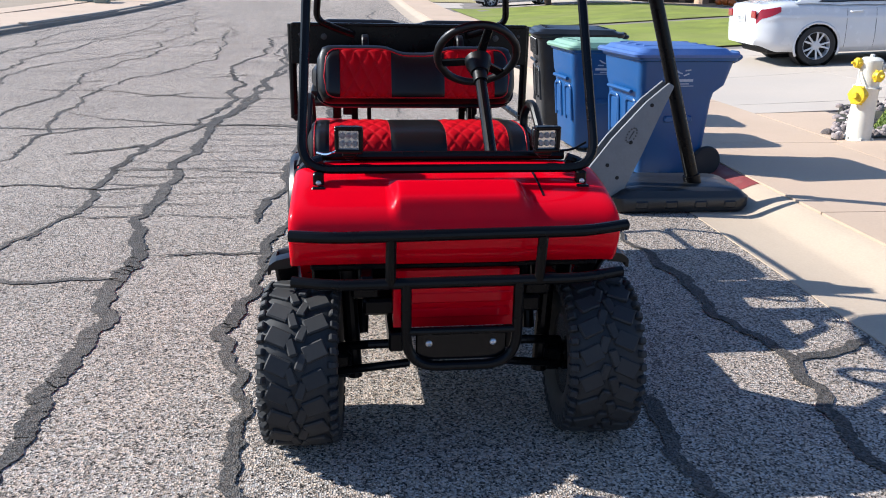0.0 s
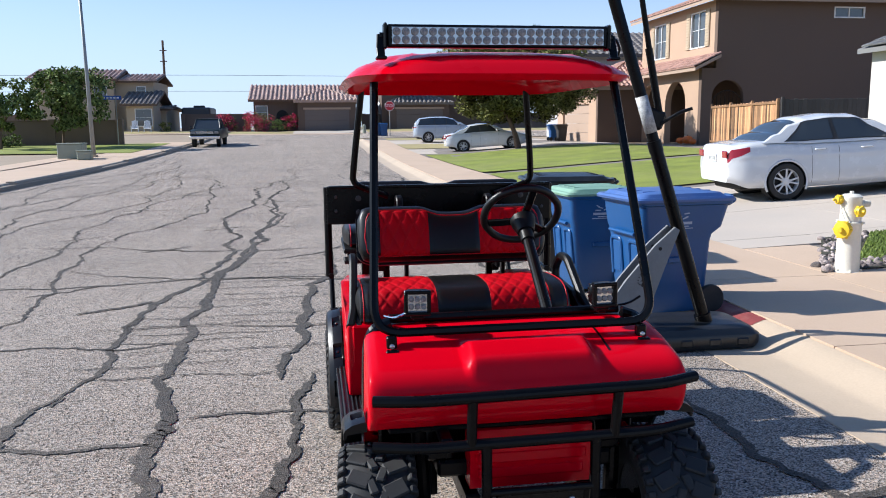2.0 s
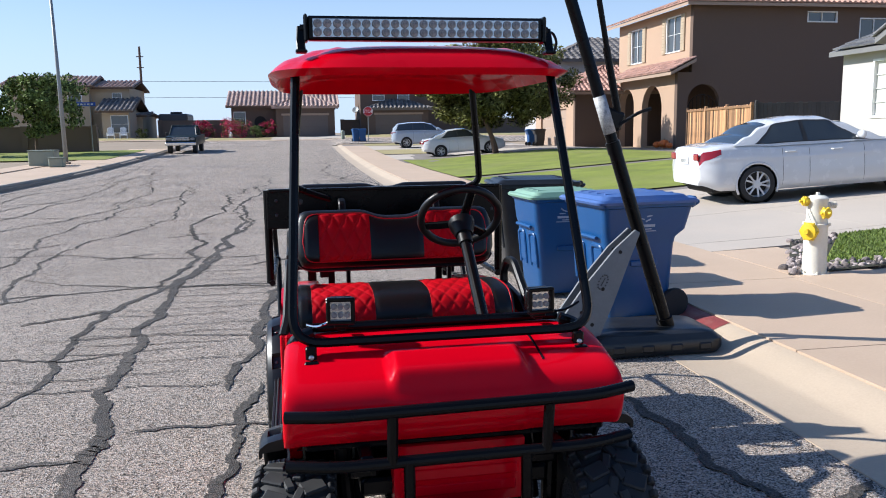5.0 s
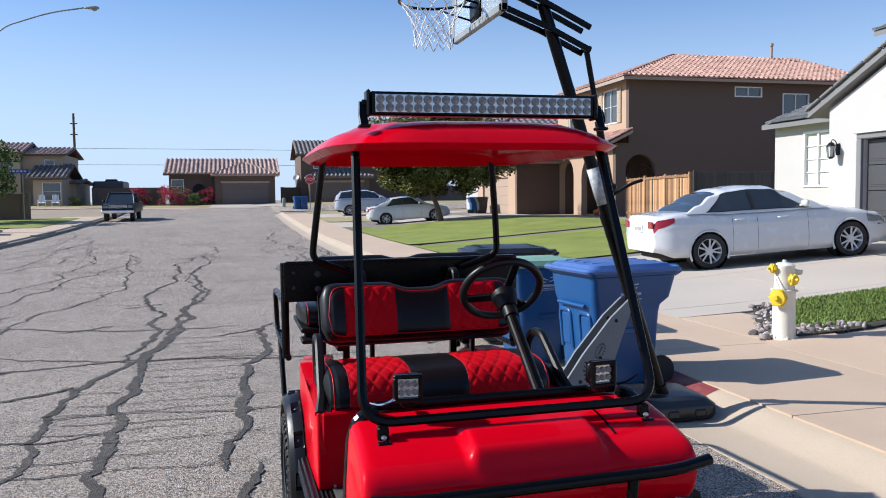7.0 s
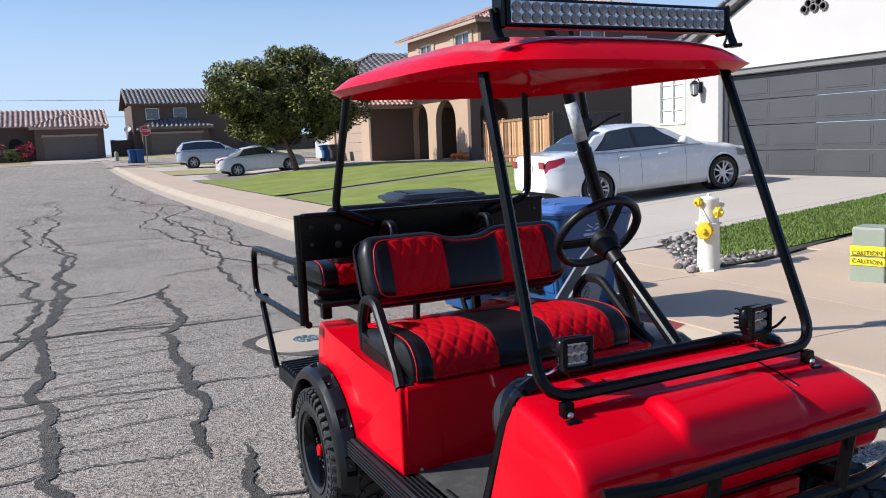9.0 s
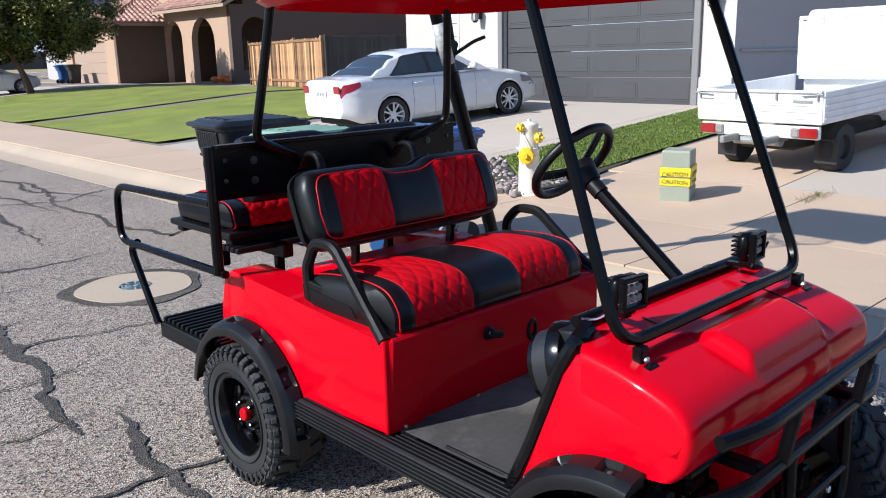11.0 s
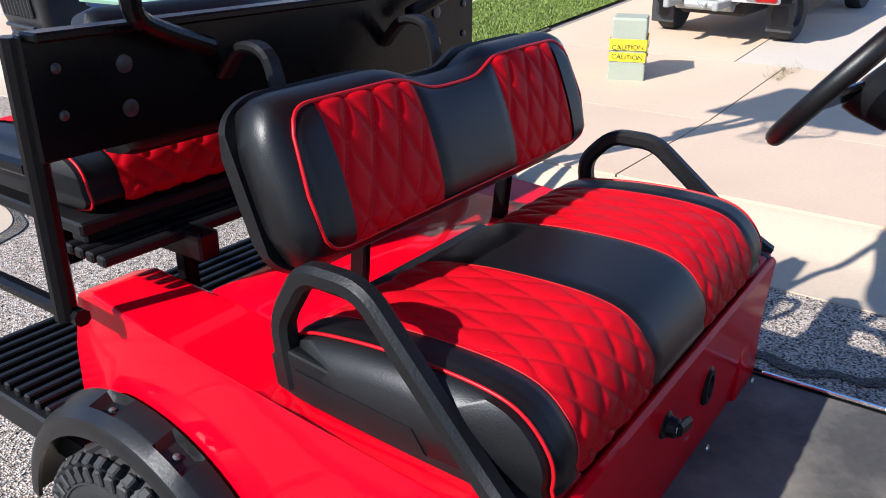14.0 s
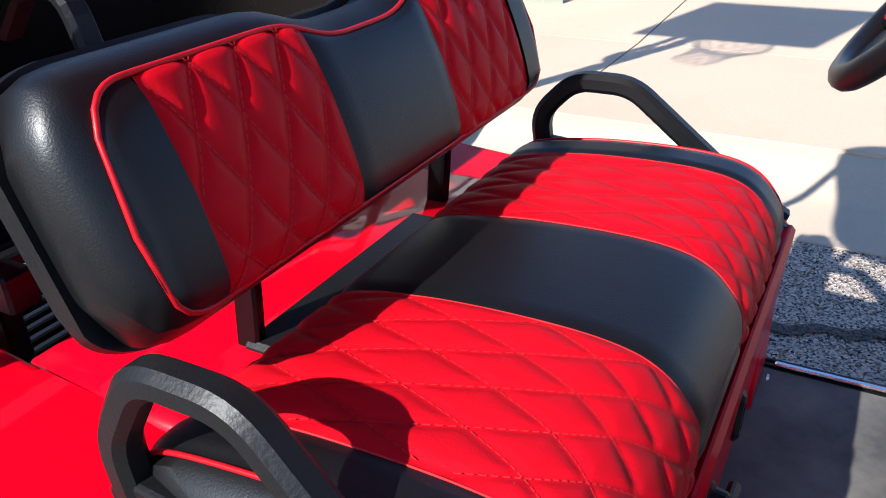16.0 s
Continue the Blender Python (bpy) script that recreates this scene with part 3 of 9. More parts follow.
for k in range(16):
    y = 4.0 + k * 2.3
    x = -1.2 - 0.45 * ((k * 7) % 5)
    crack([(x - 1.4 - 0.3 * (k % 4), y + 0.3 * ((k * 3) % 4)), (x, y), (x + 1.3 + 0.5 * ((k * 5) % 4), y - 0.2)], 0.018 + 0.006 * (k % 3), 20 + k)
for k in range(7):
    x = -3.4 - 0.8 * k
    crack([(x, 4 + 2 * k), (x - 0.4, 9 + 2 * k), (x + 0.3, 15 + 2 * k), (x - 0.2, 24 + 3 * k)], 0.035, 50 + k)
for k in range(9):
    y = 14 + k * 3.6
    crack([(-8.8, y), (-6.5, y + 0.8), (-3.5, y + 0.2), (-0.5, y + 0.6), (1.9, y)], 0.03, 70 + k)

# fine ladder of hair cracks between the two long bands, and short spurs
rnd = random.Random(77)
for k in range(17):
    y = 2.7 + 0.30 * k + rnd.uniform(-0.06, 0.06)
    x = -2.35 + 0.05 * k + rnd.uniform(-0.1, 0.1)
    crack([(x - rnd.uniform(0, 0.4), y + 0.03), (x + 0.6, y), (x + rnd.uniform(0.9, 1.7), y + rnd.uniform(-0.05, 0.05))], 0.011, 200 + k)
for k, (x, y) in enumerate(((-2.9, 4.7), (-3.6, 5.6), (-1.2, 7.6), (-3.1, 8.4), (-2.6, 10.6), (-4.6, 9.8))):
    crack([(x, y), (x + 0.35, y + 0.22), (x + 0.62, y + 0.50)], 0.035, 230 + k)

# manhole: a round concrete collar in the asphalt with a lettered iron cover
mh = thing("manhole", (0.23, 4.76, 0.008), "round concrete collar with a small iron cover in the asphalt", "manhole", kind="structure")
bm = B()
add_loft(bm, [[((r + 0.030 * math.sin(3 * a) + 0.018 * math.sin(7 * a + 1)) * math.cos(a), (r + 0.030 * math.sin(3 * a) + 0.018 * math.sin(7 * a + 1)) * math.sin(a), z) for a in [2 * math.pi * k / 60 for k in range(60)]] for r, z in ((0.50, -0.01), (0.50, 0.0), (0.36, 0.002), (0.34, -0.01))])
part("tar_ring", bm, TAR, mh)
bm = B()
add_loft(bm, [[((r + 0.010 * math.sin(5 * a)) * math.cos(a), (r + 0.010 * math.sin(5 * a)) * math.sin(a), z) for a in [2 * math.pi * k / 48 for k in range(48)]] for r, z in ((0.42, -0.01), (0.415, 0.006), (0.03, 0.008))])
part("collar", bm, GUTTER, mh)
bm = B()
for r_ in (0.03, 0.055, 0.085, 0.11):
    for k in range(10):
        a0, a1 = 2 * math.pi * k / 10, 2 * math.pi * (k + 0.72) / 10
        add_sweep(bm, [(r_ * math.cos(a0 + (a1 - a0) * q / 3), r_ * math.sin(a0 + (a1 - a0) * q / 3), 0.010) for q in range(4)], rect(0.012, 0.006, 0.001))
part("cover_plate", bm, mat("cover_iron", (0.05, 0.14, 0.20), 0.6, var=0.3), mh, "worn blue-grey raised ring pattern")

# ---- houses ----
def roof_sheet(bm, a, b, c, d, wave=0.30, row=0.38, amp=0.07, thick=0.03):
    """Barrel tiles over the plane a-b (eave) to d-c (ridge): rolls and pans in columns up the slope, a step at each course."""
    a, b, c, d = (Vector(p) for p in (a, b, c, d))
    along = (b - a).normalized()
    nrm = along.cross(d - a).normalized()
    if nrm.z < 0:
        nrm = -nrm
    rows = max(1, int(round(((d + c) / 2 - (a + b) / 2).length / row)))
    roll = ((0.0, 0.0), (0.06, 0.62), (0.20, 1.0), (0.40, 1.0), (0.54, 0.62), (0.60, 0.0), (1.0, 0.0))
    for j in range(rows):
        p0, p1 = a.lerp(d, j / rows), b.lerp(c, j / rows)
        q0, q1 = a.lerp(d, (j + 1) / rows), b.lerp(c, (j + 1) / rows)
        s0, s1 = (p0 - a).dot(along), (p1 - a).dot(along)
        t0, t1 = (q0 - a).dot(along), (q1 - a).dot(along)
        for i in range(int(math.floor(s0 / wave)), int(math.ceil(s1 / wave))):
            if (i + 1) * wave <= s0 + 0.02 or i * wave >= s1 - 0.02:
                continue
            low, top = [], []
            for u, h in roll:
                x = (i + u) * wave
                low.append(bm.verts.new(p0 + along * (min(max(x, s0), s1) - s0) + nrm * (amp * h + thick)))
                top.append(bm.verts.new(q0 + along * (min(max(x, t0), t1) - t0) + nrm * (amp * h)))
            base = [bm.verts.new(v.co - nrm * (thick + 0.02)) for v in (low[0], low[-1])]
            for k in range(len(roll) - 1):
                bm.faces.new([low[k], low[k + 1], top[k + 1], top[k]])
            bm.faces.new([base[0], base[1]] + low[::-1])


def roof_under(bm, pts, drop=0.16):
    """The boarded underside of a roof plane, with its fascia."""
    pts = [Vector(p) for p in pts]
    top = [bm.verts.new(p) for p in pts]
    low = [bm.verts.new(p - Vector((0, 0, drop))) for p in pts]
    bm.faces.new(top)
    bm.faces.new(low[::-1])
    for i in range(len(pts)):
        k = (i + 1) % len(pts)
        bm.faces.new([top[i], top[k], low[k], low[i]])


def window(parent, axis, at, u0, u1, z0, z1, out, mull=1, bars=0, frame_mat=None, depth=0.08, blind=False):
    """A framed window in an opening; out is the way (+1 or -1) it faces along its axis."""
    frame_mat = frame_mat or WTRIM

    def P(u, z, d):
        q = [u, u, z]
        q[axis] = at + out * d
        return Vector(q)

    def bar(bm, ua, ub, za, zb, d0, d1):
        c = (P(ua, za, d0) + P(ub, zb, d1)) / 2
        s = [abs(v) for v in (P(ub, zb, d1) - P(ua, za, d0))]
        add_box(bm, c, s, 0.004)
    bm = B()
    f = 0.055
    bar(bm, u0 - f, u1 + f, z1 - 0.01, z1 + f, -depth, 0.02)
    bar(bm, u0 - f, u1 + f, z0 - f, z0 + 0.01, -depth, 0.035)
    bar(bm, u0 - f, u0 + 0.01, z0, z1, -depth, 0.02)
    bar(bm, u1 - 0.01, u1 + f, z0, z1, -depth, 0.02)
    for k in range(1, mull + 1):
        u = u0 + (u1 - u0) * k / (mull + 1)
        bar(bm, u - 0.025, u + 0.025, z0, z1, -depth, -0.02)
    win = part("window", bm, frame_mat, parent)
    if bars:
        bm = B()
        for k in range(1, bars + 1):
            z = z0 + (z1 - z0) * k / (bars + 1)
            bar(bm, u0, u1, z - 0.012, z + 0.012, -depth + 0.03, -depth + 0.05)
        part("glazing_bar", bm, frame_mat, win)
    n = mull + 1
    for k in range(n):
        bm = B()
        a, b = u0 + (u1 - u0) * k / n, u0 + (u1 - u0) * (k + 1) / n
        bar(bm, a, b, z0, z1, -depth, -depth + 0.012)
        part("pane", bm, BLIND if blind else GLASS, win)
    return win


def sectional_door(parent, x, y0, y1, z0, z1, material, cols=4, rows=4, out=-1, axis=0, raised=True):
    """A garage door of four hinged sections with raised panels."""
    door = None
    H = (z1 - z0) / rows
    for j in range(rows):
        bm = B()
        zc = z0 + H * (j + 0.5)
        c = [0, 0, zc]
        c[axis], c[1 - axis] = x - out * 0.0, (y0 + y1) / 2
        s = [0, 0, H - 0.012]
        s[axis], s[1 - axis] = 0.05, y1 - y0
        add_box(bm, c, s, 0.006)
        sec = part("door_section", bm, material, parent)
        if raised:
            W = (y1 - y0) / cols
            for i in range(cols):
                bm = B()
                yc = y0 + W * (i + 0.5)
                for k, (dw, dh, t) in enumerate(((0.10, 0.16, 0.060), (0.20, 0.24, 0.074))):
                    c = [0, 0, zc]
                    c[axis], c[1 - axis] = x, yc
                    s = [0, 0, H - dh]
                    s[axis], s[1 - axis] = t, W - dw
                    add_box(bm, c, s, 0.008)
                part("door_panel", bm, material, sec)


def lantern(m, label):
    """A carriage lamp on a wall: back plate, arm, caged glass body."""
    t = thing("wall_lantern", m, label, "lamp", "carriage lamps on the garage")
    bm = B()
    add_box(bm, (0.0, 0, 0.02), (0.03, 0.11, 0.26), 0.008)
    part("back_plate", bm, BLACK, t)
    bm = B()
    add_tube(bm, [(-0.01, 0, 0.10), (-0.07, 0, 0.22), (-0.16, 0, 0.24), (-0.18, 0, 0.17)], 0.011, 0.06)
    part("arm", bm, BLACK, t)
    bm = B()
    add_lathe(bm, [(0.02, 0.18), (0.05, 0.165), (0.105, 0.10), (0.11, 0.09)], Matrix.Translation((-0.18, 0, 0)), 8)
    add_lathe(bm, [(0.075, -0.16), (0.075, -0.145), (0.03, -0.19)], Matrix.Translation((-0.18, 0, 0)), 8)
    for k in range(8):
        a = 2 * math.pi * k / 8
        add_tube(bm, [(-0.18 + 0.1 * math.cos(a), 0.1 * math.sin(a), 0.10), (-0.18 + 0.073 * math.cos(a), 0.073 * math.sin(a), -0.15)], 0.006, seg=5)
    part("cage", bm, BLACK, t)
    bm = B()
    add_lathe(bm, [(0.066, -0.145), (0.09, 0.09)], Matrix.Translation((-0.18, 0, 0)), 8)
    part("glass", bm, mat("lantern_glass", (0.55, 0.55, 0.52), 0.15, var=0.1), t)
    return t


# the white house with the grey garage door
wh = thing("white_house", (0, 0, 0), "white stucco house with slate roof tiles and grey garage door", "house")
GZ = 0.63
bm = B()
add_wall(bm, 0, 12.3, 0.25, 6.27, 13.05, GZ - 0.3, 3.35, [(7.1, 12.0, GZ - 0.3, 2.82)])
part("front_wall", bm, WHITE, wh)
bm = B()
add_prism(bm, [(6.27, 3.35), (13.05, 3.35), (13.05, 3.55), (9.66, 5.18), (6.27, 3.55)], 0, 12.3, 12.55)
part("gable", bm, WHITE, wh)
bm = B()
add_box(bm, (12.29, 6.685, GZ + 0.27), (0.06, 0.83, 0.54), 0.01)
part("plinth", bm, WHITE, wh)
bm = B()
add_box(bm, (12.29, 12.53, GZ + 0.27), (0.06, 1.02, 0.54), 0.01)
part("plinth", bm, WHITE, wh)
bm = B()
add_wall(bm, 1, 6.27, 0.2, 12.55, 24, GZ - 0.3, 3.35)
add_box(bm, (18, 6.25, 1.65), (11, 0.05, 0.06), 0.01)
part("side_wall", bm, WHITE, wh)
bm = B()
add_wall(bm, 1, 12.85, 0.2, 12.55, 15.6, GZ - 0.3, 3.45)
part("side_wall", bm, WHITE, wh)
bm = B()
add_wall(bm, 0, 15.6, 0.25, 13.05, 19.3, GZ - 0.3, 3.75, [(16.9, 17.95, 1.9, 3.43)])
part("wing_wall", bm, WHITE, wh)
bm = B()
add_wall(bm, 1, 19.1, 0.2, 15.85, 24, GZ - 0.3, 3.75)
part("wing_wall", bm, WHITE, wh)
bm = B()
add_wall(bm, 0, 16.4, 0.25, 6.0, 15.2, 3.3, 6.0)
add_wall(bm, 1, 15.0, 0.2, 16.65, 24, 3.3, 6.0)
add_wall(bm, 1, 6.0, 0.2, 16.65, 24, 3.3, 6.0)
part("upper_wall", bm, WHITE, wh)
bm = B()
roof_under(bm, [(15.9, 5.5, 6.0), (15.9, 15.7, 6.0), (20, 15.7, 7.3), (20, 5.5, 7.3)])
roof_under(bm, [(24, 5.5, 6.0), (24, 15.7, 6.0), (20, 15.7, 7.3), (20, 5.5, 7.3)])
part("upper_roof", bm, GTRIM, wh)
window(wh, 0, 15.6, 16.9, 17.95, 1.9, 3.43, -1, 1, 3, WTRIM, 0.1, True)
bm = B()
add_box(bm, (12.28, 7.02, 1.72), (0.10, 0.14, 2.2), 0.01)
add_box(bm, (12.28, 12.08, 1.72), (0.10, 0.14, 2.2), 0.01)
add_box(bm, (12.28, 9.55, 2.88), (0.10, 5.2, 0.12), 0.01)
part("door_trim", bm, GTRIM, wh)
bm = B()
add_box(bm, (12.24, 9.55, 2.965), (0.14, 5.3, 0.05), 0.01)
part("door_drip", bm, WTRIM, wh)
sectional_door(wh, 12.42, 7.1, 12.0, GZ - 0.02, 2.80, DOORGREY, cols=4, rows=4)
bm = B()
for k, (dy, dz) in enumerate(((0, 0.2), (-0.12, 0.1), (0.12, 0.1), (-0.22, 0), (0.0, 0.0), (0.22, 0))):
    add_lathe(bm, [(0.09, 0), (0.09, 0.06), (0.065, 0.065), (0.06, 0.01)], pose(12.31, 9.66 + dy, 3.96 + dz, 0, -90, 0), 10)
part("gable_vent", bm, mat("vent_clay", (0.12, 0.11, 0.105), 0.7), wh, "dark clay pipe vent")
# roofs of the white house: eaves boards, then tiles
ridge = 5.42
for pl in ([(12.12, 9.66, ridge), (12.12, 13.55, 3.55), (17, 13.55, 3.55), (17, 9.66, ridge)], [(12.12, 5.77, 3.55), (12.12, 9.66, ridge), (17, 9.66, ridge), (17, 5.77, 3.55)],
           [(15.25, 13.4, 3.80), (15.25, 19.5, 3.80), (18.5, 18.4, 5.2), (18.5, 13.4, 5.2)]):
    bm = B()
    roof_under(bm, pl, 0.14)
    part("roof_board", bm, GTRIM, wh)


def flat_tiles(parent, a, b, c, d, wide, row, material):
    """Flat concrete tiles, each one an object on a shared mesh."""
    a, b, c, d = (Vector(p) for p in (a, b, c, d))
    u = (b - a).normalized()
    v = ((d - a) - u * (d - a).dot(u))
    n = u.cross(v).normalized()
    if n.z < 0:
        n = -n
    length = v.length
    v.normalize()
    bm = B()
    add_box(bm, (0, 0, 0.02), (wide - 0.008, row * 1.12, 0.035), 0.008)
    for k in (-1, 1):
        add_box(bm, (k * wide * 0.25, -0.01, 0.042), (wide * 0.36, row * 1.08, 0.02), 0.008)
    src = None
    rows = int(length / row)
    for j in range(rows):
        f = (j + 0.5) / rows
        p0, p1 = a.lerp(d, f), b.lerp(c, f)
        cols = int((p1 - p0).length / wide)
        for i in range(cols):
            p = p0.lerp(p1, (i + 0.5 + 0.25 * (j % 2)) / (cols + 0.5)) + n * (0.012 + 0.004 * (i % 2))
            m = Matrix((u, v, n)).transposed().to_4x4()
            m = Matrix.Translation(p) @ m @ pose(0, 0, 0, -4, 0, 0)
            if src is None:
                src = part("roof_tile", bm, material, parent)
                src.matrix_basis = m
            else:
                again("roof_tile", src, parent, m)


flat_tiles(wh, (15.2, 13.5, 3.81), (15.2, 19.5, 3.81), (18.5, 18.4, 5.21), (18.5, 13.4, 5.21), 0.36, 0.36, DKTILE)
flat_tiles(wh, (12.08, 13.6, 3.54), (14.9, 13.6, 3.54), (14.9, 9.70, 5.42), (12.08, 9.70, 5.42), 0.42, 0.42, DKTILE)
bm = B()
for k in range(9):
    y, z = 9.66 + 3.9 * k / 9, 5.45 - 1.88 * k / 9
    add_box(bm, (12.13, y + 0.21, z - 0.07), (0.16, 0.44, 0.06), 0.015, pose(0, 0, 0, -25.7, 0, 0))
    add_box(bm, (12.13, 9.66 - (y - 9.66) - 0.21, z - 0.07), (0.16, 0.44, 0.06), 0.015, pose(0, 0, 0, 25.7, 0, 0))
part("rake_tiles", bm, DKTILE_S, wh)
bm = B()
roof_sheet(bm, (15.85, 5.5, 6.02), (15.85, 15.7, 6.02), (20, 15.7, 7.35), (20, 5.5, 7.35), 0.36, 0.4, 0.02)
part("upper_tiles", bm, DKTILE_S, wh, kind="stuff")
lantern(pose(12.28, 12.75, 2.62), "black caged carriage lamp beside the garage door")
lantern(pose(12.28, 6.66, 2.62), "black caged carriage lamp beside the garage door")

# the brown two-storey house across the lawn, shade painted into side walls and porch
bh = thing("brown_house", (0, 0, 0), "tan two-storey stucco house with shade-brown side walls and clay roof tiles", "house")
FX, SY, PX = 19.1, 35.6, 18.35
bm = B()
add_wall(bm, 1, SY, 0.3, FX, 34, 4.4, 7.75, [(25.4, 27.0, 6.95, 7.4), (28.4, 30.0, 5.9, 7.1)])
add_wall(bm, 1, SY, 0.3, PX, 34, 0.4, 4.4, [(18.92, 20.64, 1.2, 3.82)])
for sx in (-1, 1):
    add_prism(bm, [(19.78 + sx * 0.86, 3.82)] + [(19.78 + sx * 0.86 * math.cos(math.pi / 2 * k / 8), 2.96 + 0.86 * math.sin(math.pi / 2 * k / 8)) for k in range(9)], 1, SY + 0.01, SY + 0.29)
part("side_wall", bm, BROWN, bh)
window(bh, 1, SY, 25.4, 27.0, 6.95, 7.4, -1, 1)
window(bh, 1, SY, 28.4, 30.0, 5.9, 7.1, -1, 1)
bm = B()
add_wall(bm, 0, FX, 0.3, SY + 0.3, 45, 4.4, 7.75, [(36.9, 38.5, 5.6, 7.35), (41.6, 43.1, 5.4, 7.25)])
part("front_wall", bm, TAN, bh)
for a, b, c, d in ((36.9, 38.5, 5.6, 7.35), (41.6, 43.1, 5.4, 7.25)):
    window(bh, 0, FX, a, b, c, d, -1, 1, 1)
    for y in (a - 0.28, b + 0.28):
        bm = B()
        add_box(bm, (FX - 0.04, y, (c + d) / 2), (0.06, 0.42, d - c + 0.1), 0.01)
        for k in range(12):
            add_box(bm, (FX - 0.075, y, c + (d - c) * (k + 0.5) / 12), (0.03, 0.34, 0.08), 0.008)
        part("shutter", bm, CREAM, bh, "pale louvred shutter")
# arcade of the porch: arched openings
def arch_wall(bm, x, th, y0, y1, z0, z1, arches):
    """A wall across x with round-headed openings (yc, width, spring height)."""
    poly = [(y0, z0)]
    for yc, w, sp in arches:
        poly.append((yc - w / 2, z0))
        poly += [(yc - w / 2 * math.cos(math.pi * k / 14), sp + w / 2 * math.sin(math.pi * k / 14)) for k in range(15)]
        poly.append((yc + w / 2, z0))
    add_prism(bm, poly + [(y1, z0), (y1, z1), (y0, z1)], 0, x, x + th)


bm = B()
arch_wall(bm, PX, 0.35, SY + 0.303, 43, 0.4, 4.4, [(38.58, 2.5, 2.65), (41.93, 2.05, 2.85)])
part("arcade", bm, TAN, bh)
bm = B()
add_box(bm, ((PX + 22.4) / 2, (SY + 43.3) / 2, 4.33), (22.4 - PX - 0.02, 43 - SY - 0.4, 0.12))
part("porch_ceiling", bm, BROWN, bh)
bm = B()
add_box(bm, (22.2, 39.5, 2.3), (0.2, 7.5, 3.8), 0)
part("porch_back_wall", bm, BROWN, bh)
bm = B()
add_box(bm, (22.05, 37.4, 1.75), (0.08, 1.0, 2.2), 0.01)
part("entry_door", bm, DARK, bh)
bm = B()
for k in range(8):
    x = 19.02 + 0.217 * k
    add_tube(bm, [(x, SY + 0.08, 1.2), (x, SY + 0.08, 2.62 + 0.72 * math.sin(math.pi * (x - 18.9) / 1.76))], 0.016, seg=6)
add_tube(bm, [(19.78 - 0.84 * math.cos(math.pi * k / 10), SY + 0.08, 2.5 + 0.80 * math.sin(math.pi * k / 10)) for k in range(11)], 0.022, seg=6)
part("iron_grille", bm, BLACK, bh)
# garage wing, its side wall darkened for shade too
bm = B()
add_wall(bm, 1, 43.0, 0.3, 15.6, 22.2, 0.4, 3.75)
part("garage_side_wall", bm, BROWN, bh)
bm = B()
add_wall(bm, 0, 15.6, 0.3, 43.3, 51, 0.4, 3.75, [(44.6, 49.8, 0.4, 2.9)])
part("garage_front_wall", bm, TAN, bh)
sectional_door(bh, 15.75, 44.6, 49.8, 0.6, 2.9, TRIM, raised=False)
for pl in ([(15.1, 42.5, 3.8), (15.1, 51.5, 3.8), (18.6, 47, 5.5), (18.6, 46, 5.5)], [(15.1, 42.5, 3.8), (22.2, 42.5, 3.8), (22.2, 46, 5.5), (18.6, 46, 5.5)],
           [(17.75, SY - 0.5, 4.4), (17.75, 43, 4.4), (19.09, 43, 5.05), (19.09, SY - 0.5, 5.05)],
           [(FX - 0.6, SY - 0.6, 7.75), (34.6, SY - 0.6, 7.75), (32.5, 40, 9.8), (24.3, 40, 9.8)], [(FX - 0.6, SY - 0.6, 7.75), (FX - 0.6, 45.5, 7.75), (24.3, 41, 9.8), (24.3, 40, 9.8)]):
    bm = B()
    roof_under(bm, pl)
    part("eave", bm, TRIM, bh)
bm = B()
roof_sheet(bm, (15.05, 42.5, 3.84), (15.05, 51.5, 3.84), (18.6, 47, 5.56), (18.6, 46, 5.56))
roof_sheet(bm, (15.05, 42.45, 3.84), (22.2, 42.45, 3.84), (22.2, 46, 5.56), (18.6, 46, 5.56))
roof_sheet(bm, (17.7, SY - 0.5, 4.44), (17.7, 43, 4.44), (19.09, 43, 5.11), (19.09, SY - 0.5, 5.11))
roof_sheet(bm, (FX - 0.65, SY - 0.65, 7.79), (34.6, SY - 0.65, 7.79), (32.5, 40, 9.86), (24.3, 40, 9.86))
roof_sheet(bm, (FX - 0.65, SY - 0.65, 7.79), (FX - 0.65, 45.5, 7.79), (24.3, 41, 9.86), (24.3, 40, 9.86))
part("roof_tiles", bm, REDTILE, bh, "sun-bleached clay barrel tiles", kind="stuff")
bm = B()
add_lathe(bm, [(0.07, 9.3), (0.07, 10.5), (0.11, 10.5), (0.11, 10.65)], Matrix.Translation((30.6, 39.6, 0)), 8)
part("vent_pipe", bm, TRIM, bh)
bm = B()
add_box(bm, (26, 45, 3.88), (13, 0.2, 7.75))
part("rear_wall", bm, BROWN, bh)
bm = B()
add_box(bm, (34, 40.3, 3.88), (0.2, 9.4, 7.75))
part("rear_wall", bm, BROWN, bh)

# grey house behind it
gh = thing("grey_house", (0, 0, 0), "pale grey stucco house with a plain tile roof", "house")
bm = B()
add_box(bm, (24, 58, 3.6), (12, 8, 6.0))
part("wall", bm, mat("grey_stucco", (0.42, 0.40, 0.385), 0.9, var=0.05), gh)
bm = B()
roof_under(bm, [(17.5, 53.5, 6.6), (30.5, 53.5, 6.6), (26, 58, 8.6), (22, 58, 8.6)])
roof_under(bm, [(17.5, 62.5, 6.6), (17.5, 53.5, 6.6), (22, 58, 8.6), (22, 58.1, 8.6)])
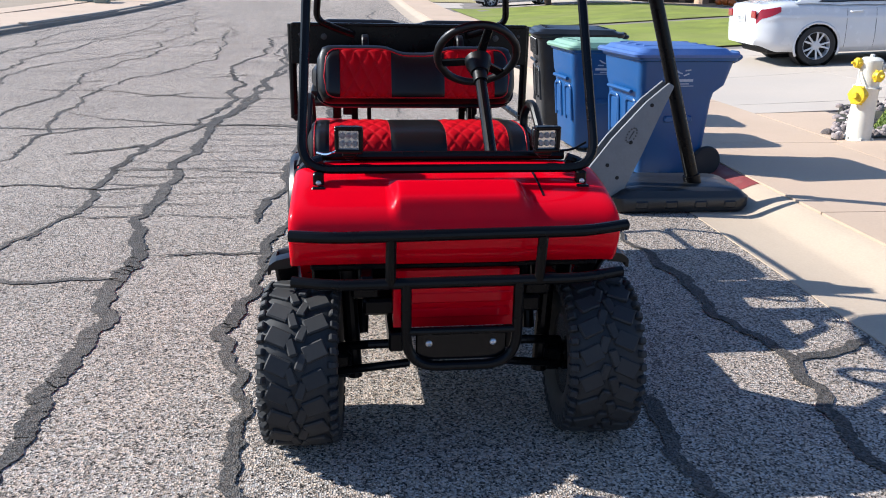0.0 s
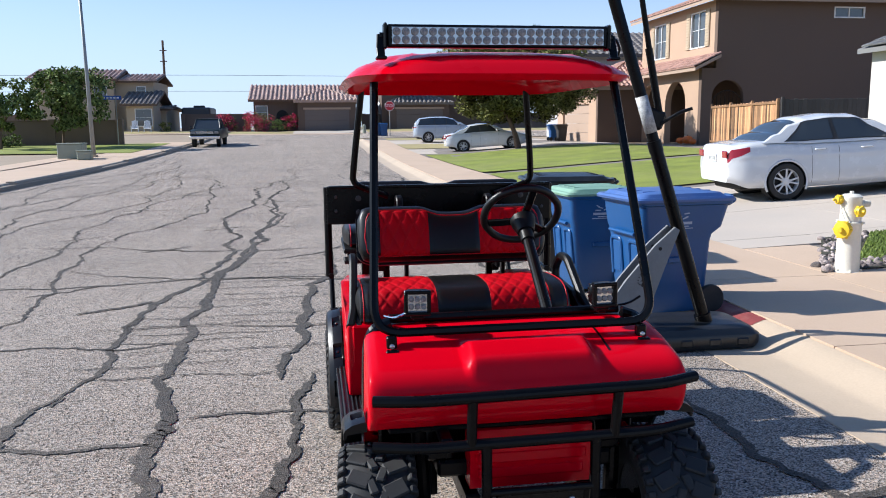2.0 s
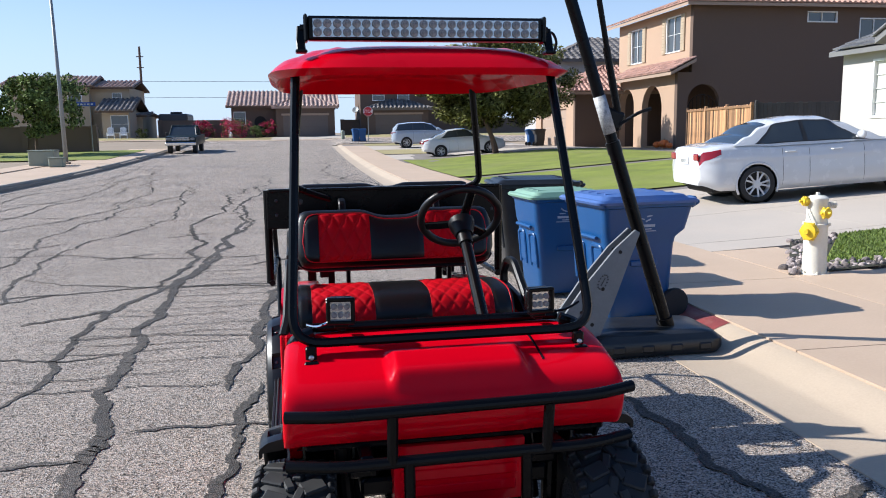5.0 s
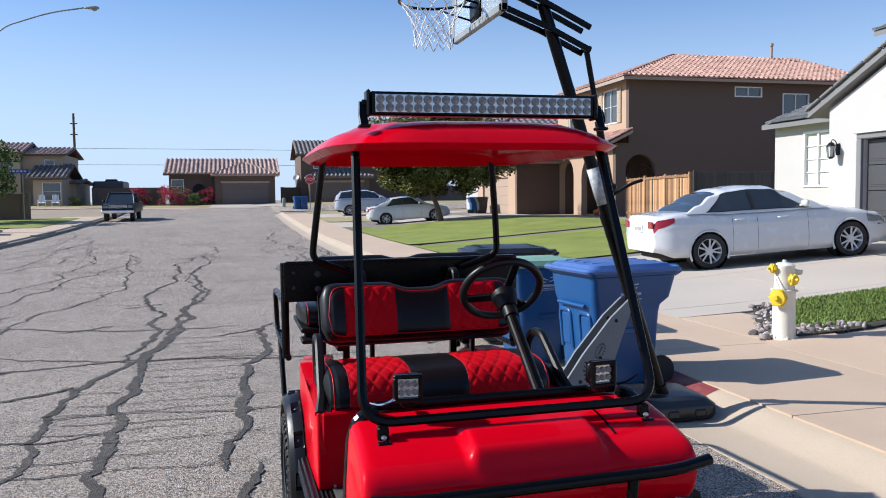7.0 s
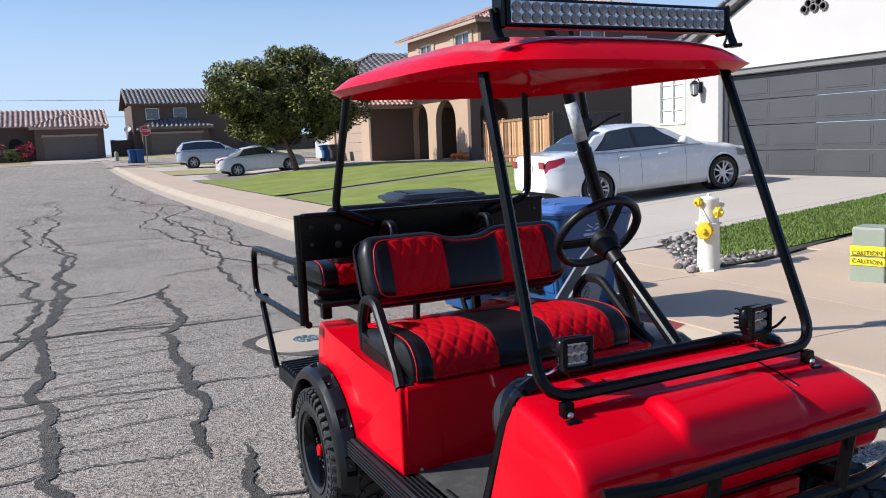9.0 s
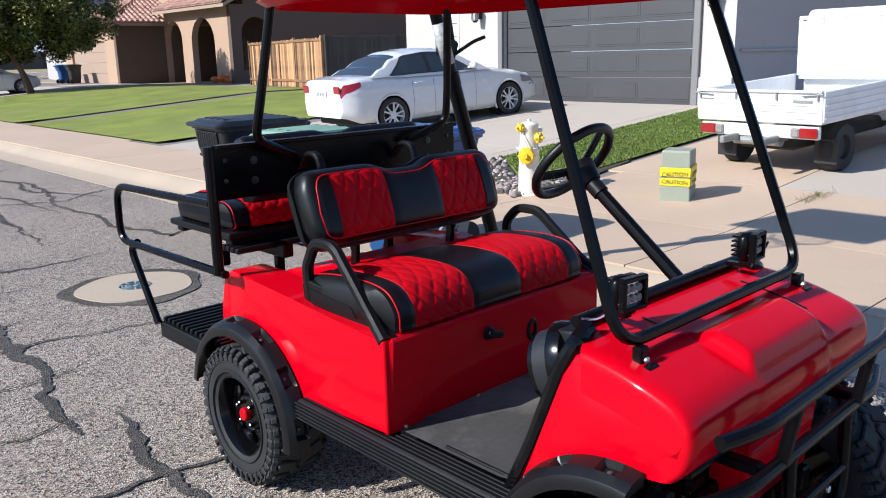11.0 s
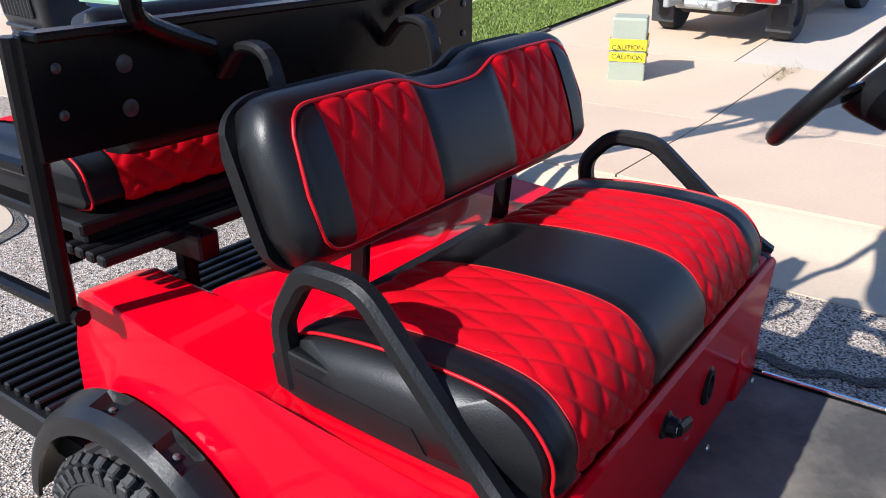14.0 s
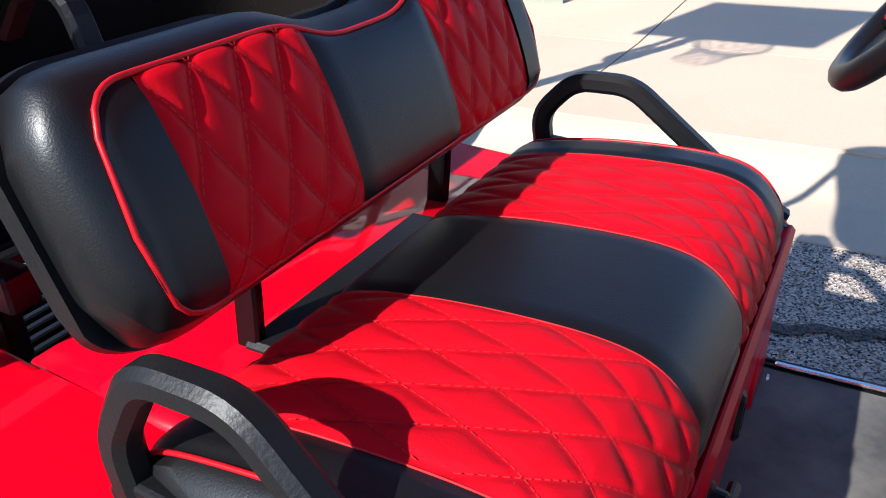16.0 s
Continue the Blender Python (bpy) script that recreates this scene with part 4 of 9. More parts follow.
roof_sheet(bm, (17.5, 53.5, 6.62), (30.5, 53.5, 6.62), (26, 58, 8.62), (22, 58, 8.62), 0.5, 0.5)
roof_sheet(bm, (17.5, 62.5, 6.62), (17.5, 53.5, 6.62), (22, 58, 8.62), (22, 58.1, 8.62), 0.5, 0.5)
part("roof", bm, GRTILE, gh)


def far_house(name, x0, x1, y, ze, zr, wall, roofm, label, garage=None, wins=(), arch=None, gable=None, base=1.2):
    """A house seen across the cross street: walls, eaves, tiled roof, garage door and windows."""
    t = thing(name, (0, 0, 0), label, "house")
    bm = B()
    add_box(bm, ((x0 + x1) / 2, y + 4, (base + ze) / 2 - 0.1), (x1 - x0, 8, ze - base + 0.2))
    part("wall", bm, wall, t)
    bm = B()
    roof_under(bm, [(x0 - 0.5, y - 0.5, ze), (x1 + 0.5, y - 0.5, ze), (x1 + 0.5, y + 4, zr), (x0 - 0.5, y + 4, zr)])
    roof_under(bm, [(x0 - 0.5, y + 8.5, ze), (x1 + 0.5, y + 8.5, ze), (x1 + 0.5, y + 4, zr), (x0 - 0.5, y + 4, zr)])
    part("eave", bm, BROWN, t)
    bm = B()
    roof_sheet(bm, (x0 - 0.5, y - 0.55, ze + 0.03), (x1 + 0.5, y - 0.55, ze + 0.03), (x1 + 0.5, y + 4, zr + 0.05), (x0 - 0.5, y + 4, zr + 0.05), 0.43, 0.5, 0.11)
    part("roof", bm, roofm, t, kind="stuff")
    if garage:
        a, b, depth, gz = garage
        bm = B()
        add_box(bm, ((a + b) / 2, y - depth / 2, (base + gz) / 2), (b - a + 1.4, depth, gz - base))
        part("garage_wall", bm, wall, t)
        bm = B()
        am, yf = (a + b) / 2, y - depth
        roof_under(bm, [(a - 1.1, yf - 0.4, gz), (b + 1.1, yf - 0.4, gz), (am, yf + 2.2, gz + 1.2)])
        roof_under(bm, [(a - 1.1, yf - 0.4, gz), (am, yf + 2.2, gz + 1.2), (am, y + 2, gz + 1.2), (a - 1.1, y + 1, gz)])
        roof_under(bm, [(b + 1.1, yf - 0.4, gz), (am, yf + 2.2, gz + 1.2), (am, y + 2, gz + 1.2), (b + 1.1, y + 1, gz)])
        roof_sheet(bm, (a - 1.1, yf - 0.45, gz + 0.03), (b + 1.1, yf - 0.45, gz + 0.03), (am + 0.05, yf + 2.2, gz + 1.25), (am - 0.05, yf + 2.2, gz + 1.25), 0.43, 0.5, 0.11)
        part("garage_roof", bm, roofm, t)
        sectional_door(t, yf - 0.0, a, b, base, base + 2.2, DOORBROWN, axis=1, raised=False)
        bm = B()
        add_box(bm, (am, yf - 0.05, base + 2.3), (b - a + 0.3, 0.12, 0.2), 0.01)
        part("lintel", bm, TRIM, t)
    for wx, wz, ww, wht in wins:
        bm = B()
        window(t, 1, y - (0.64 if gable else 0.02), wx - ww / 2, wx + ww / 2, wz, wz + wht, -1, 1, 1, depth=0.03)
        bm.free()
    if arch:
        # solid arched panel; the shade inside the porch opening is its dark colour
        bm = B()
        ax, aw, ah = arch
        add_prism(bm, [(ax - aw / 2 * math.cos(math.pi * k / 10), base + ah + aw / 2 * math.sin(math.pi * k / 10)) for k in range(11)] + [(ax + aw / 2, base), (ax - aw / 2, base)], 1, y - 0.06, y + 0.05)
        part("porch_arch", bm, DARK, t, "arched panel painted dark as a shaded porch")
    if gable:
        ga, gb, gz0, gz1 = gable
        bm = B()
        add_prism(bm, [(ga, base), (gb, base), (gb, gz0), ((ga + gb) / 2, gz1), (ga, gz0)], 1, y - 0.6, y + 0.2)
        part("gable", bm, wall, t)
        bm = B()
        for s_ in (ga - 0.4, gb + 0.4):
            roof_under(bm, [(s_, y - 1.0, gz0 - 0.1), ((ga + gb) / 2, y - 1.0, gz1 + 0.1), ((ga + gb) / 2, y + 3, gz1 + 0.1), (s_, y + 3, gz0 - 0.1)], 0.1)
        part("gable_roof", bm, BROWN, t)
    return t


far_house("single_storey_house", -7.05, 3.3, 82, 4.38, 6.03, BROWN, BRTILE, "single-storey brown house with a pale striped tile roof", (-1.9, 2.55, 1.6, 4.25), [(-6.25, 2.5, 1.1, 1.3)], (-4.2, 1.2, 1.6))
far_house("corner_house", 6.0, 16, 82, 6.3, 8.0, BROWN, GRTILE, "brown two-storey house at the street corner", (7.4, 12.2, 1.5, 4.0), [(7.9, 4.9, 1.15, 1.0), (10.5, 4.9, 1.15, 1.0)], None)
far_house("cream_house", -28, -20.5, 82, 6.45, 7.6, CREAM, BRTILE, "cream two-storey house with a brown tile roof", None, [(-21.8, 4.6, 1.2, 1.1), (-24.4, 4.6, 1.2, 1.1)], None)
far_house("cream_wing", -20.5, -16.9, 83, 6.35, 7.2, CREAM, BRTILE, "cream wing of the two-storey house", None, [(-18.1, 5.0, 0.8, 0.8)], None)
far_house("cream_porch", -18.9, -16.4, 79.5, 3.95, 5.35, CREAM, GRTILE, "single-storey porch room of the cream house", None, [(-17.3, 1.9, 1.5, 1.6)], None)
far_house("cream_lean_to", -16.9, -15.9, 83.5, 3.6, 3.95, CREAM, GRTILE, "low lean-to beside the cream house", None, [], None)
# ---- the golf cart ----
RED = mat("red_gel_coat", (0.58, 0.0003, 0.009), 0.28, var=0.05, scale=1.5, fine=12, coat=0.30, rvar=0.06, spec=0.02)
REDV = mat("red_vinyl", (0.42, 0.002, 0.008), 0.50, var=0.12, scale=5, fine=300, bump=0.0006, spec=0.08)
BLKV = mat("black_vinyl", (0.0035, 0.0035, 0.004), 0.40, var=0.25, scale=5, fine=420, bump=0.0005, spec=0.34)
PIPING = mat("red_piping", (0.40, 0.003, 0.008), 0.4, var=0.1, spec=0.25)
THREAD = mat("red_thread", (0.44, 0.020, 0.022), 0.7, var=0.2, spec=0.1)
POWDER = mat("black_powder_coat", (0.0025, 0.0025, 0.003), 0.28, var=0.3, scale=6, fine=120, bump=0.0003, spec=0.16)
GLOSSB = mat("gloss_black", (0.003, 0.003, 0.0035), 0.16, var=0.1, coat=0.10, spec=0.22)
ABS = mat("textured_black_plastic", (0.006, 0.006, 0.0065), 0.42, var=0.25, scale=6, fine=200, bump=0.0008, spec=0.22)
MATG = mat("rubber_floor_mat", (0.050, 0.048, 0.045), 0.8, var=0.35, scale=4, fine=60, bump=0.001, dirt=(0.21, 0.19, 0.16), dirt_amt=0.85)
BOLT = mat("zinc_bolt", (0.55, 0.55, 0.56), 0.35, metal=0.9, var=0.15)
CLEAR = mat("lamp_lens", (0.24, 0.23, 0.22), 0.22, var=0.7, scale=60, fine=260, coat=0.25, spec=0.3)
REFL = mat("lamp_reflector", (0.42, 0.43, 0.45), 0.16, metal=0.9, var=0.3)

cart = thing("golf_cart", pose(0, 0, 0, 0, 0, 0.4), "red lifted golf cart with quilted red and black seats", "golf cart")


def bevel_all(bm, w, seg=2):
    bmesh.ops.bevel(bm, geom=list(bm.edges), offset=w, segments=seg, affect="EDGES", profile=0.5, clamp_overlap=True)


# wheels: knobbly tyre on a black steel rim with a red hub cap
def tyre_parts(parent, r, w, sgn):
    bm = B()
    h = w / 2
    prof = [(0.150, -h * 0.80), (0.165, -h * 0.92), (0.205, -h), (0.245, -h * 0.98), (r - 0.030, -h * 0.90), (r - 0.013, -h * 0.72), (r - 0.010, -h * 0.3),
            (r - 0.010, h * 0.3), (r - 0.013, h * 0.72), (r - 0.030, h * 0.90), (0.245, h * 0.98), (0.205, h), (0.165, h * 0.92), (0.150, h * 0.80)]
    add_lathe(bm, prof, seg=48, cap=False)
    for k in (0.185, 0.225):
        add_lathe(bm, [(k - 0.003, h * 0.97), (k - 0.002, h * 1.02), (k + 0.002, h * 1.02), (k + 0.003, h * 0.97)], seg=48, cap=False)
    tyre = part("tyre", bm, RUBBER, parent, smooth=35)
    bm = B()
    n = 19
    for k in range(n):
        a = 2 * math.pi * k / n
        for side in (-1, 1):
            m = Matrix.Rotation(a + (0.5 if side > 0 else 0) * 2 * math.pi / n, 4, "Z")
            # a broad slanting bar with a hooked inner end
            add_box(bm, m @ Vector((r - 0.0095, 0.0, side * h * 0.46)), (0.018, 0.058, h * 0.60), 0.005, m @ Matrix.Rotation(side * radians(-24), 4, "X"))
            add_box(bm, m @ Vector((r - 0.0095, -0.034, side * h * 0.13)), (0.018, 0.060, h * 0.24), 0.005, m @ Matrix.Rotation(side * radians(18), 4, "X"))
    n = 38
    for k in range(n):
        m = Matrix.Rotation(2 * math.pi * k / n, 4, "Z")
        for side in (-1, 1):
            # shoulder knobs folding down the side wall
            add_box(bm, m @ Vector((r - 0.018, 0.0, side * h * 0.88)), (0.026, 0.024, h * 0.20), 0.004, m @ Matrix.Rotation(side * radians(-32), 4, "Y"))
            add_box(bm, m @ Vector((r - 0.040, 0.0, side * h * 0.985)), (0.034, 0.018, 0.012), 0.003, m)
    part("tread", bm, RUBBER, tyre, "deep knobbly tread blocks")
    # rim
    bm = B()
    prof = [(0.152, -h * 0.80), (0.160, -h * 0.86), (0.160, h * 0.84), (0.166, h * 0.90), (0.158, h * 0.93), (0.148, h * 0.80), (0.140, h * 0.45), (0.120, h * 0.40), (0.085, h * 0.46),
            (0.070, h * 0.58), (0.040, h * 0.60), (0.0005, h * 0.60)]
    add_lathe(bm, prof, seg=36)
    rim = part("rim", bm, GLOSSB, parent, "glossy black steel rim", smooth=30)
    for k in range(8):
        m = Matrix.Rotation(2 * math.pi * k / 8, 4, "Z")
        bm = B()
        add_box(bm, m @ Vector((0.108, 0, h * 0.50)), (0.058, 0.030, 0.016), 0.006, m @ Matrix.Rotation(radians(18), 4, "Y"))
        part("spoke", bm, GLOSSB, rim)
    for k in range(4):
        a = 2 * math.pi * (k + 0.5) / 4
        bm = B()
        add_lathe(bm, [(0.009, 0), (0.009, 0.016), (0.004, 0.02)], Matrix.Translation((0.052 * math.cos(a), 0.052 * math.sin(a), h * 0.59)), 6)
        part("lug_nut", bm, GLOSSB, rim)
    bm = B()
    add_lathe(bm, [(0.027, 0), (0.027, 0.02), (0.023, 0.025), (0.002, 0.026)], Matrix.Translation((0, 0, h * 0.59)), 20)
    part("hub_cap", bm, REDV, rim, "red hub cap")


def wheel(name, x, y, w, r=0.285, steer=0.0):
    s_ = -1 if x < 0 else 1
    e = new(name)
    e.parent = cart
    e.matrix_basis = pose(x, y, r, 0, s_ * 90, 0) if not steer else Matrix.Translation((x, y, r)) @ pose(0, 0, 0, 0, 0, steer) @ pose(0, 0, 0, 0, s_ * 90, 0)
    tyre_parts(e, r, w, s_)


wheel("rear_wheel", -0.530, 1.60, 0.25)
wheel("rear_wheel", 0.530, 1.60, 0.25)
wheel("front_wheel", -0.515, -0.135, 0.255, steer=-3)
wheel("front_wheel", 0.515, -0.135, 0.255, steer=-3)

# rear body: side panels with the wheel arch, seat box and deck
arch = [(1.60 + 0.345 * math.cos(a), 0.285 + 0.345 * math.sin(a)) for a in [radians(18 + 9.2 * k) for k in range(16)]]
side_poly = [(0.768, 0.455), (0.772, 0.780), (0.81, 0.790), (1.18, 0.795), (1.27, 0.815), (1.55, 0.835), (1.78, 0.826), (1.885, 0.785), (1.945, 0.64), (1.958, 0.50), (1.93, 0.44)] + arch[1:] + [(1.24, 0.455)]
for sx in (-1, 1):
    bm = B()
    add_prism(bm, side_poly, 0, sx * 0.40, sx * 0.568)
    bevel_all(bm, 0.026, 4)
    for v in bm.verts:
        v.co.x *= 1 - 0.13 * smooth_step(1.55, 1.98, v.co.y)
    part("rear_side_panel", bm, RED, cart, smooth=50)
bm = B()
add_box(bm, (0, 1.02, 0.615), (0.82, 0.44, 0.33), 0.012)
add_box(bm, (0, 1.41, 0.745), (0.82, 0.38, 0.18), 0.02)
part("seat_box", bm, RED, cart, smooth=50)
bm = B()
add_box(bm, (0, 0.778, 0.62), (1.095, 0.020, 0.325), 0.008, pose(0, 0, 0, 4, 0, 0))
part("seat_front_panel", bm, RED, cart, "glossy dark red panel below the seat")
for x in (-0.5, -0.16, 0.18, 0.5):
    bm = B()
    add_lathe(bm, [(0.007, 0), (0.006, 0.004), (0.001, 0.005)], pose(x, 0.757, 0.475, 90, 0, 0), 8)
    part("panel_screw", bm, BOLT, cart)
bm = B()
add_box(bm, (-0.03, 1.318, 0.838), (0.44, 0.055, 0.018), 0.007)
part("battery_cover", bm, ABS, cart, "black plastic strip behind the seat")

# chassis under the body
bm = B()
for x in (-0.20, 0.20):
    add_box(bm, (x, 0.80, 0.40), (0.05, 2.1, 0.07), 0.006)
add_box(bm, (0, 1.60, 0.28), (0.80, 0.07, 0.07), 0.01)
add_box(bm, (0, 1.60, 0.30), (0.24, 0.22, 0.20), 0.03)
add_box(bm, (0, 0.42, 0.415), (1.02, 0.62, 0.05), 0.01)
part("chassis", bm, POWDER, cart)
for sx in (-1, 1):
    for nm, pts, rr in (("upper_arm", [(sx * 0.15, -0.19, 0.37), (sx * 0.29, -0.17, 0.36), (sx * 0.40, -0.12, 0.33)], 0.016), ("lower_arm", [(sx * 0.15, -0.18, 0.29), (sx * 0.40, -0.13, 0.24)], 0.015),
                        ("suspension_strut", [(sx * 0.34, -0.09, 0.20), (sx * 0.36, -0.06, 0.60)], 0.028), ("damper", [(sx * 0.31, -0.02, 0.34), (sx * 0.30, 0.05, 0.62)], 0.022)):
        bm = B()
        add_tube(bm, pts, rr)
        part(nm, bm, POWDER, cart)
    bm = B()
    add_box(bm, (sx * 0.385, -0.10, 0.26), (0.07, 0.07, 0.10), 0.015)
    part("steering_knuckle", bm, POWDER, cart)
    bm = B()
    add_box(bm, (sx * 0.30, -0.15, 0.55), (0.10, 0.03, 0.05), 0.01)
    part("strut_bracket", bm, POWDER, cart)
bm = B()
add_box(bm, (0, 0.02, 0.50), (0.62, 0.40, 0.06), 0.01)
add_box(bm, (0, 0.10, 0.64), (0.98, 0.06, 0.30), 0.01)
part("firewall", bm, POWDER, cart)

# rocker panels with ribbed step
for sx in (-1, 1):
    bm = B()
    add_box(bm, (sx * 0.555, 0.70, 0.415), (0.10, 1.10, 0.075), 0.012)
    rocker = part("rocker_panel", bm, ABS, cart, "black ribbed rocker panel")
    for k in range(5):
        bm = B()
        add_box(bm, (sx * 0.607, 0.70, 0.388 + 0.014 * k), (0.012, 1.08, 0.007), 0.002)
        part("rib", bm, ABS, rocker)
        bm = B()
        add_box(bm, (sx * (0.52 + 0.018 * k), 0.70, 0.455), (0.008, 1.06, 0.006), 0.002)
        part("rib", bm, ABS, rocker)

# floor mat
bm = B()
add_grid(bm, lambda u, v: (-0.51 + 1.06 * u, 0.15 + 0.63 * v, 0.462 + 0.05 * max(0, 0.25 - v) * 4), 10, 10)
part("floor_mat", bm, MATG, cart, "dusty black rubber floor mat")
bm = B()
add_box(bm, (0.565, 0.47, 0.466), (0.014, 0.56, 0.010), 0.003)
part("mat_edge", bm, CHROME, cart, "bright metal edge strip")
bm = B()
add_box(bm, (-0.49, 0.40, 0.463), (0.012, 0.36, 0.010), 0.003)
part("mat_edge", bm, ABS, cart)
bm = B()
add_box(bm, (0.12, 0.27, 0.56), (0.10, 0.015, 0.19), 0.006, pose(0, 0, 0, 38, 0, 0))
for k in range(6):
    add_box(bm, (0.12, 0.252 + 0.017 * (k - 2.5) * 0.6, 0.566 - 0.0 + 0.026 * (k - 2.5) * 0.8), (0.09, 0.012, 0.008), 0.002, pose(0, 0, 0, 38, 0, 0))
part("brake_pedal", bm, CHROME, cart, "bright aluminium brake pedal")
bm = B()
add_box(bm, (0.30, 0.26, 0.54), (0.07, 0.015, 0.17), 0.006, pose(0, 0, 0, 38, 0, 0))
part("throttle_pedal", bm, ABS, cart)

# fender flares with sunken pockets
DULLB = mat("dark_bolt", (0.09, 0.09, 0.092), 0.4, metal=0.5, var=0.2)
FLARE = mat("satin_black_plastic", (0.006, 0.006, 0.0065), 0.34, var=0.25, scale=7, fine=150, bump=0.0004, spec=0.35)
def flare(sx, cy, cz, r, a0, a1, xin, xout, name, pockets):
    bm = B()
    n = 84
    w = xout - xin
    rings = []
    for k in range(n + 1):
        f = k / n
        a = radians(a0 + (a1 - a0) * f)
        c, s_ = math.cos(a), math.sin(a)
        q = (f * pockets) % 1.0
        dip = 0.020 * smooth_step(0.30, 0.36, q) * (1 - smooth_step(0.64, 0.70, q))
        sec = [(xin, r + 0.042), (xin + w * 0.06, r + 0.050), (xin + w * 0.14, r + 0.049 - dip), (xin + w * 0.60, r + 0.040 - dip), (xin + w * 0.66, r + 0.038), (xin + w * 0.93, r + 0.022), (xout, r + 0.010), (xout, r - 0.014), (xout - 0.010, r - 0.012), (xout - 0.012, r + 0.004), (xin, r + 0.012)]
        rings.append([(sx * x, cy + c * q_, cz + s_ * q_) for x, q_ in sec])
    add_loft(bm, rings)
    ob = part(name, bm, FLARE, cart, "black plastic fender flare with bolted pockets", smooth=28)
    for k in range(pockets):
        a = radians(a0 + (a1 - a0) * (k + 0.5) / pockets)
        q = r + 0.022
        m = Matrix.Translation((sx * (xin + w * 0.38), cy + math.cos(a) * q, cz + math.sin(a) * q)) @ Matrix.Rotation(a - math.pi / 2, 4, "X")
        bm = B()
        add_lathe(bm, [(0.008, 0), (0.008, 0.008), (0.003, 0.011)], m, 8)
        part("pocket_bolt", bm, DULLB, ob)


for sx in (-1, 1):
    flare(sx, 1.60, 0.285, 0.340, 10, 186, 0.572, 0.652, "rear_fender_flare", 6)
    flare(sx, -0.105, 0.285, 0.350, 30, 98, 0.546, 0.625, "front_fender_flare", 3)

# front cowl
def hood_profile(v):
    pts = [(0.175, 0.945), (0.08, 0.938), (-0.06, 0.915), (-0.16, 0.888), (-0.225, 0.862), (-0.262, 0.825), (-0.275, 0.775), (-0.262, 0.715), (-0.235, 0.680)]
    f = v * (len(pts) - 1)
    i = min(int(f), len(pts) - 2)
    t = f - i
    p = [pts[max(i - 1, 0)], pts[i], pts[i + 1], pts[min(i + 2, len(pts) - 1)]]
    return [0.5 * (2 * p[1][k] + (p[2][k] - p[0][k]) * t + (2 * p[0][k] - 5 * p[1][k] + 4 * p[2][k] - p[3][k]) * t * t + (3 * p[1][k] - p[0][k] - 3 * p[2][k] + p[3][k]) * t ** 3) for k in (0, 1)]


def hood(u, v):
    a = abs(u)
    cut = 0.05 + 0.115 * smooth_step(0.60, 0.97, a)
    v = cut + (1 - cut) * v
    y, z = hood_profile(v)
    W = 0.545 - 0.012 * max(0, 0.5 - v) * 2
    front = smooth_step(0.50, 0.85, v)
    if a < 0.86:
        x, drop, back = W * a / 0.93, 0.0, 0.0
    else:
        t = (a - 0.86) / 0.14
        x = W * (0.925 + 0.075 * math.sin(min(1, t * 1.6) * math.pi / 2))
        drop = 0.015 * t + 0.17 * max(0, t - 0.3) ** 1.6 * (1 - front)
        back = 0.08 * t * t * front
    x = x * (1 if u >= 0 else -1)
    centre = 1 - smooth_step(0.200, 0.232, abs(x - 0.01))
    run = smooth_step(0.25, 0.35, v) * (1 - smooth_step(0.50, 0.62, v))
    bulge = 0.038 * centre * run
    crown = 0.003 * (1 - a * a) * (1 - front)
    return Vector((x, y + back - 0.006 * centre * front, z + crown - drop + bulge))


bm = B()
add_grid(bm, lambda u, v: hood(2 * u - 1, v), 90, 60)
part("front_cowl", bm, RED, cart, "glossy red front cowl with a raised centre", smooth=True)
# side of the cowl with its wheel arch
arch_f = [(-0.075 + 0.345 * math.cos(a), 0.285 + 0.345 * math.sin(a)) for a in [radians(28 + 9.5 * k) for k in range(8)]]
cow_poly = [(0.245, 0.48), (0.185, 0.617), (0.135, 0.745), (0.090, 0.858), (0.056, 0.918), (-0.06, 0.892), (-0.13, 0.862), (-0.19, 0.838), (-0.228, 0.80), (-0.242, 0.75), (-0.232, 0.69), (-0.20, 0.668)] + arch_f[::-1][1:] + [(0.245, 0.45)]
for sx in (-1, 1):
    bm = B()
    add_prism(bm, cow_poly, 0, sx * 0.46, sx * 0.536)
    bevel_all(bm, 0.012, 2)
    part("cowl_side", bm, RED, cart, smooth=50)
    bm = B()
    add_tube(bm, [(sx * 0.515, 0.285, 0.45), (sx * 0.518, 0.206, 0.617), (sx * 0.518, 0.156, 0.745), (sx * 0.516, 0.108, 0.87), (sx * 0.500, 0.078, 0.935), (sx * 0.44, 0.090, 0.955)], 0.025, 0.05, 10)
    part("cowl_edge_trim", bm, GLOSSB, cart, "glossy black edge trim")
bm = B()
add_box(bm, (0, -0.19, 0.672), (0.96, 0.10, 0.02), 0.005)
part("grille_strip", bm, POWDER, cart)
bm = B()
add_prism(bm, [(-0.255, 0.66), (-0.235, 0.45), (-0.15, 0.45), (-0.15, 0.66)], 0, -0.21, 0.21)
apron = part("front_apron", bm, RED, cart, "red louvred apron below the bumper")
for z, w in ((0.615, 0.40), (0.56, 0.39), (0.505, 0.375)):
    bm = B()
    add_box(bm, (0, -0.249 + (0.66 - z) * 0.09, z), (w, 0.022, 0.045), 0.008)
    part("louvre", bm, RED, apron)
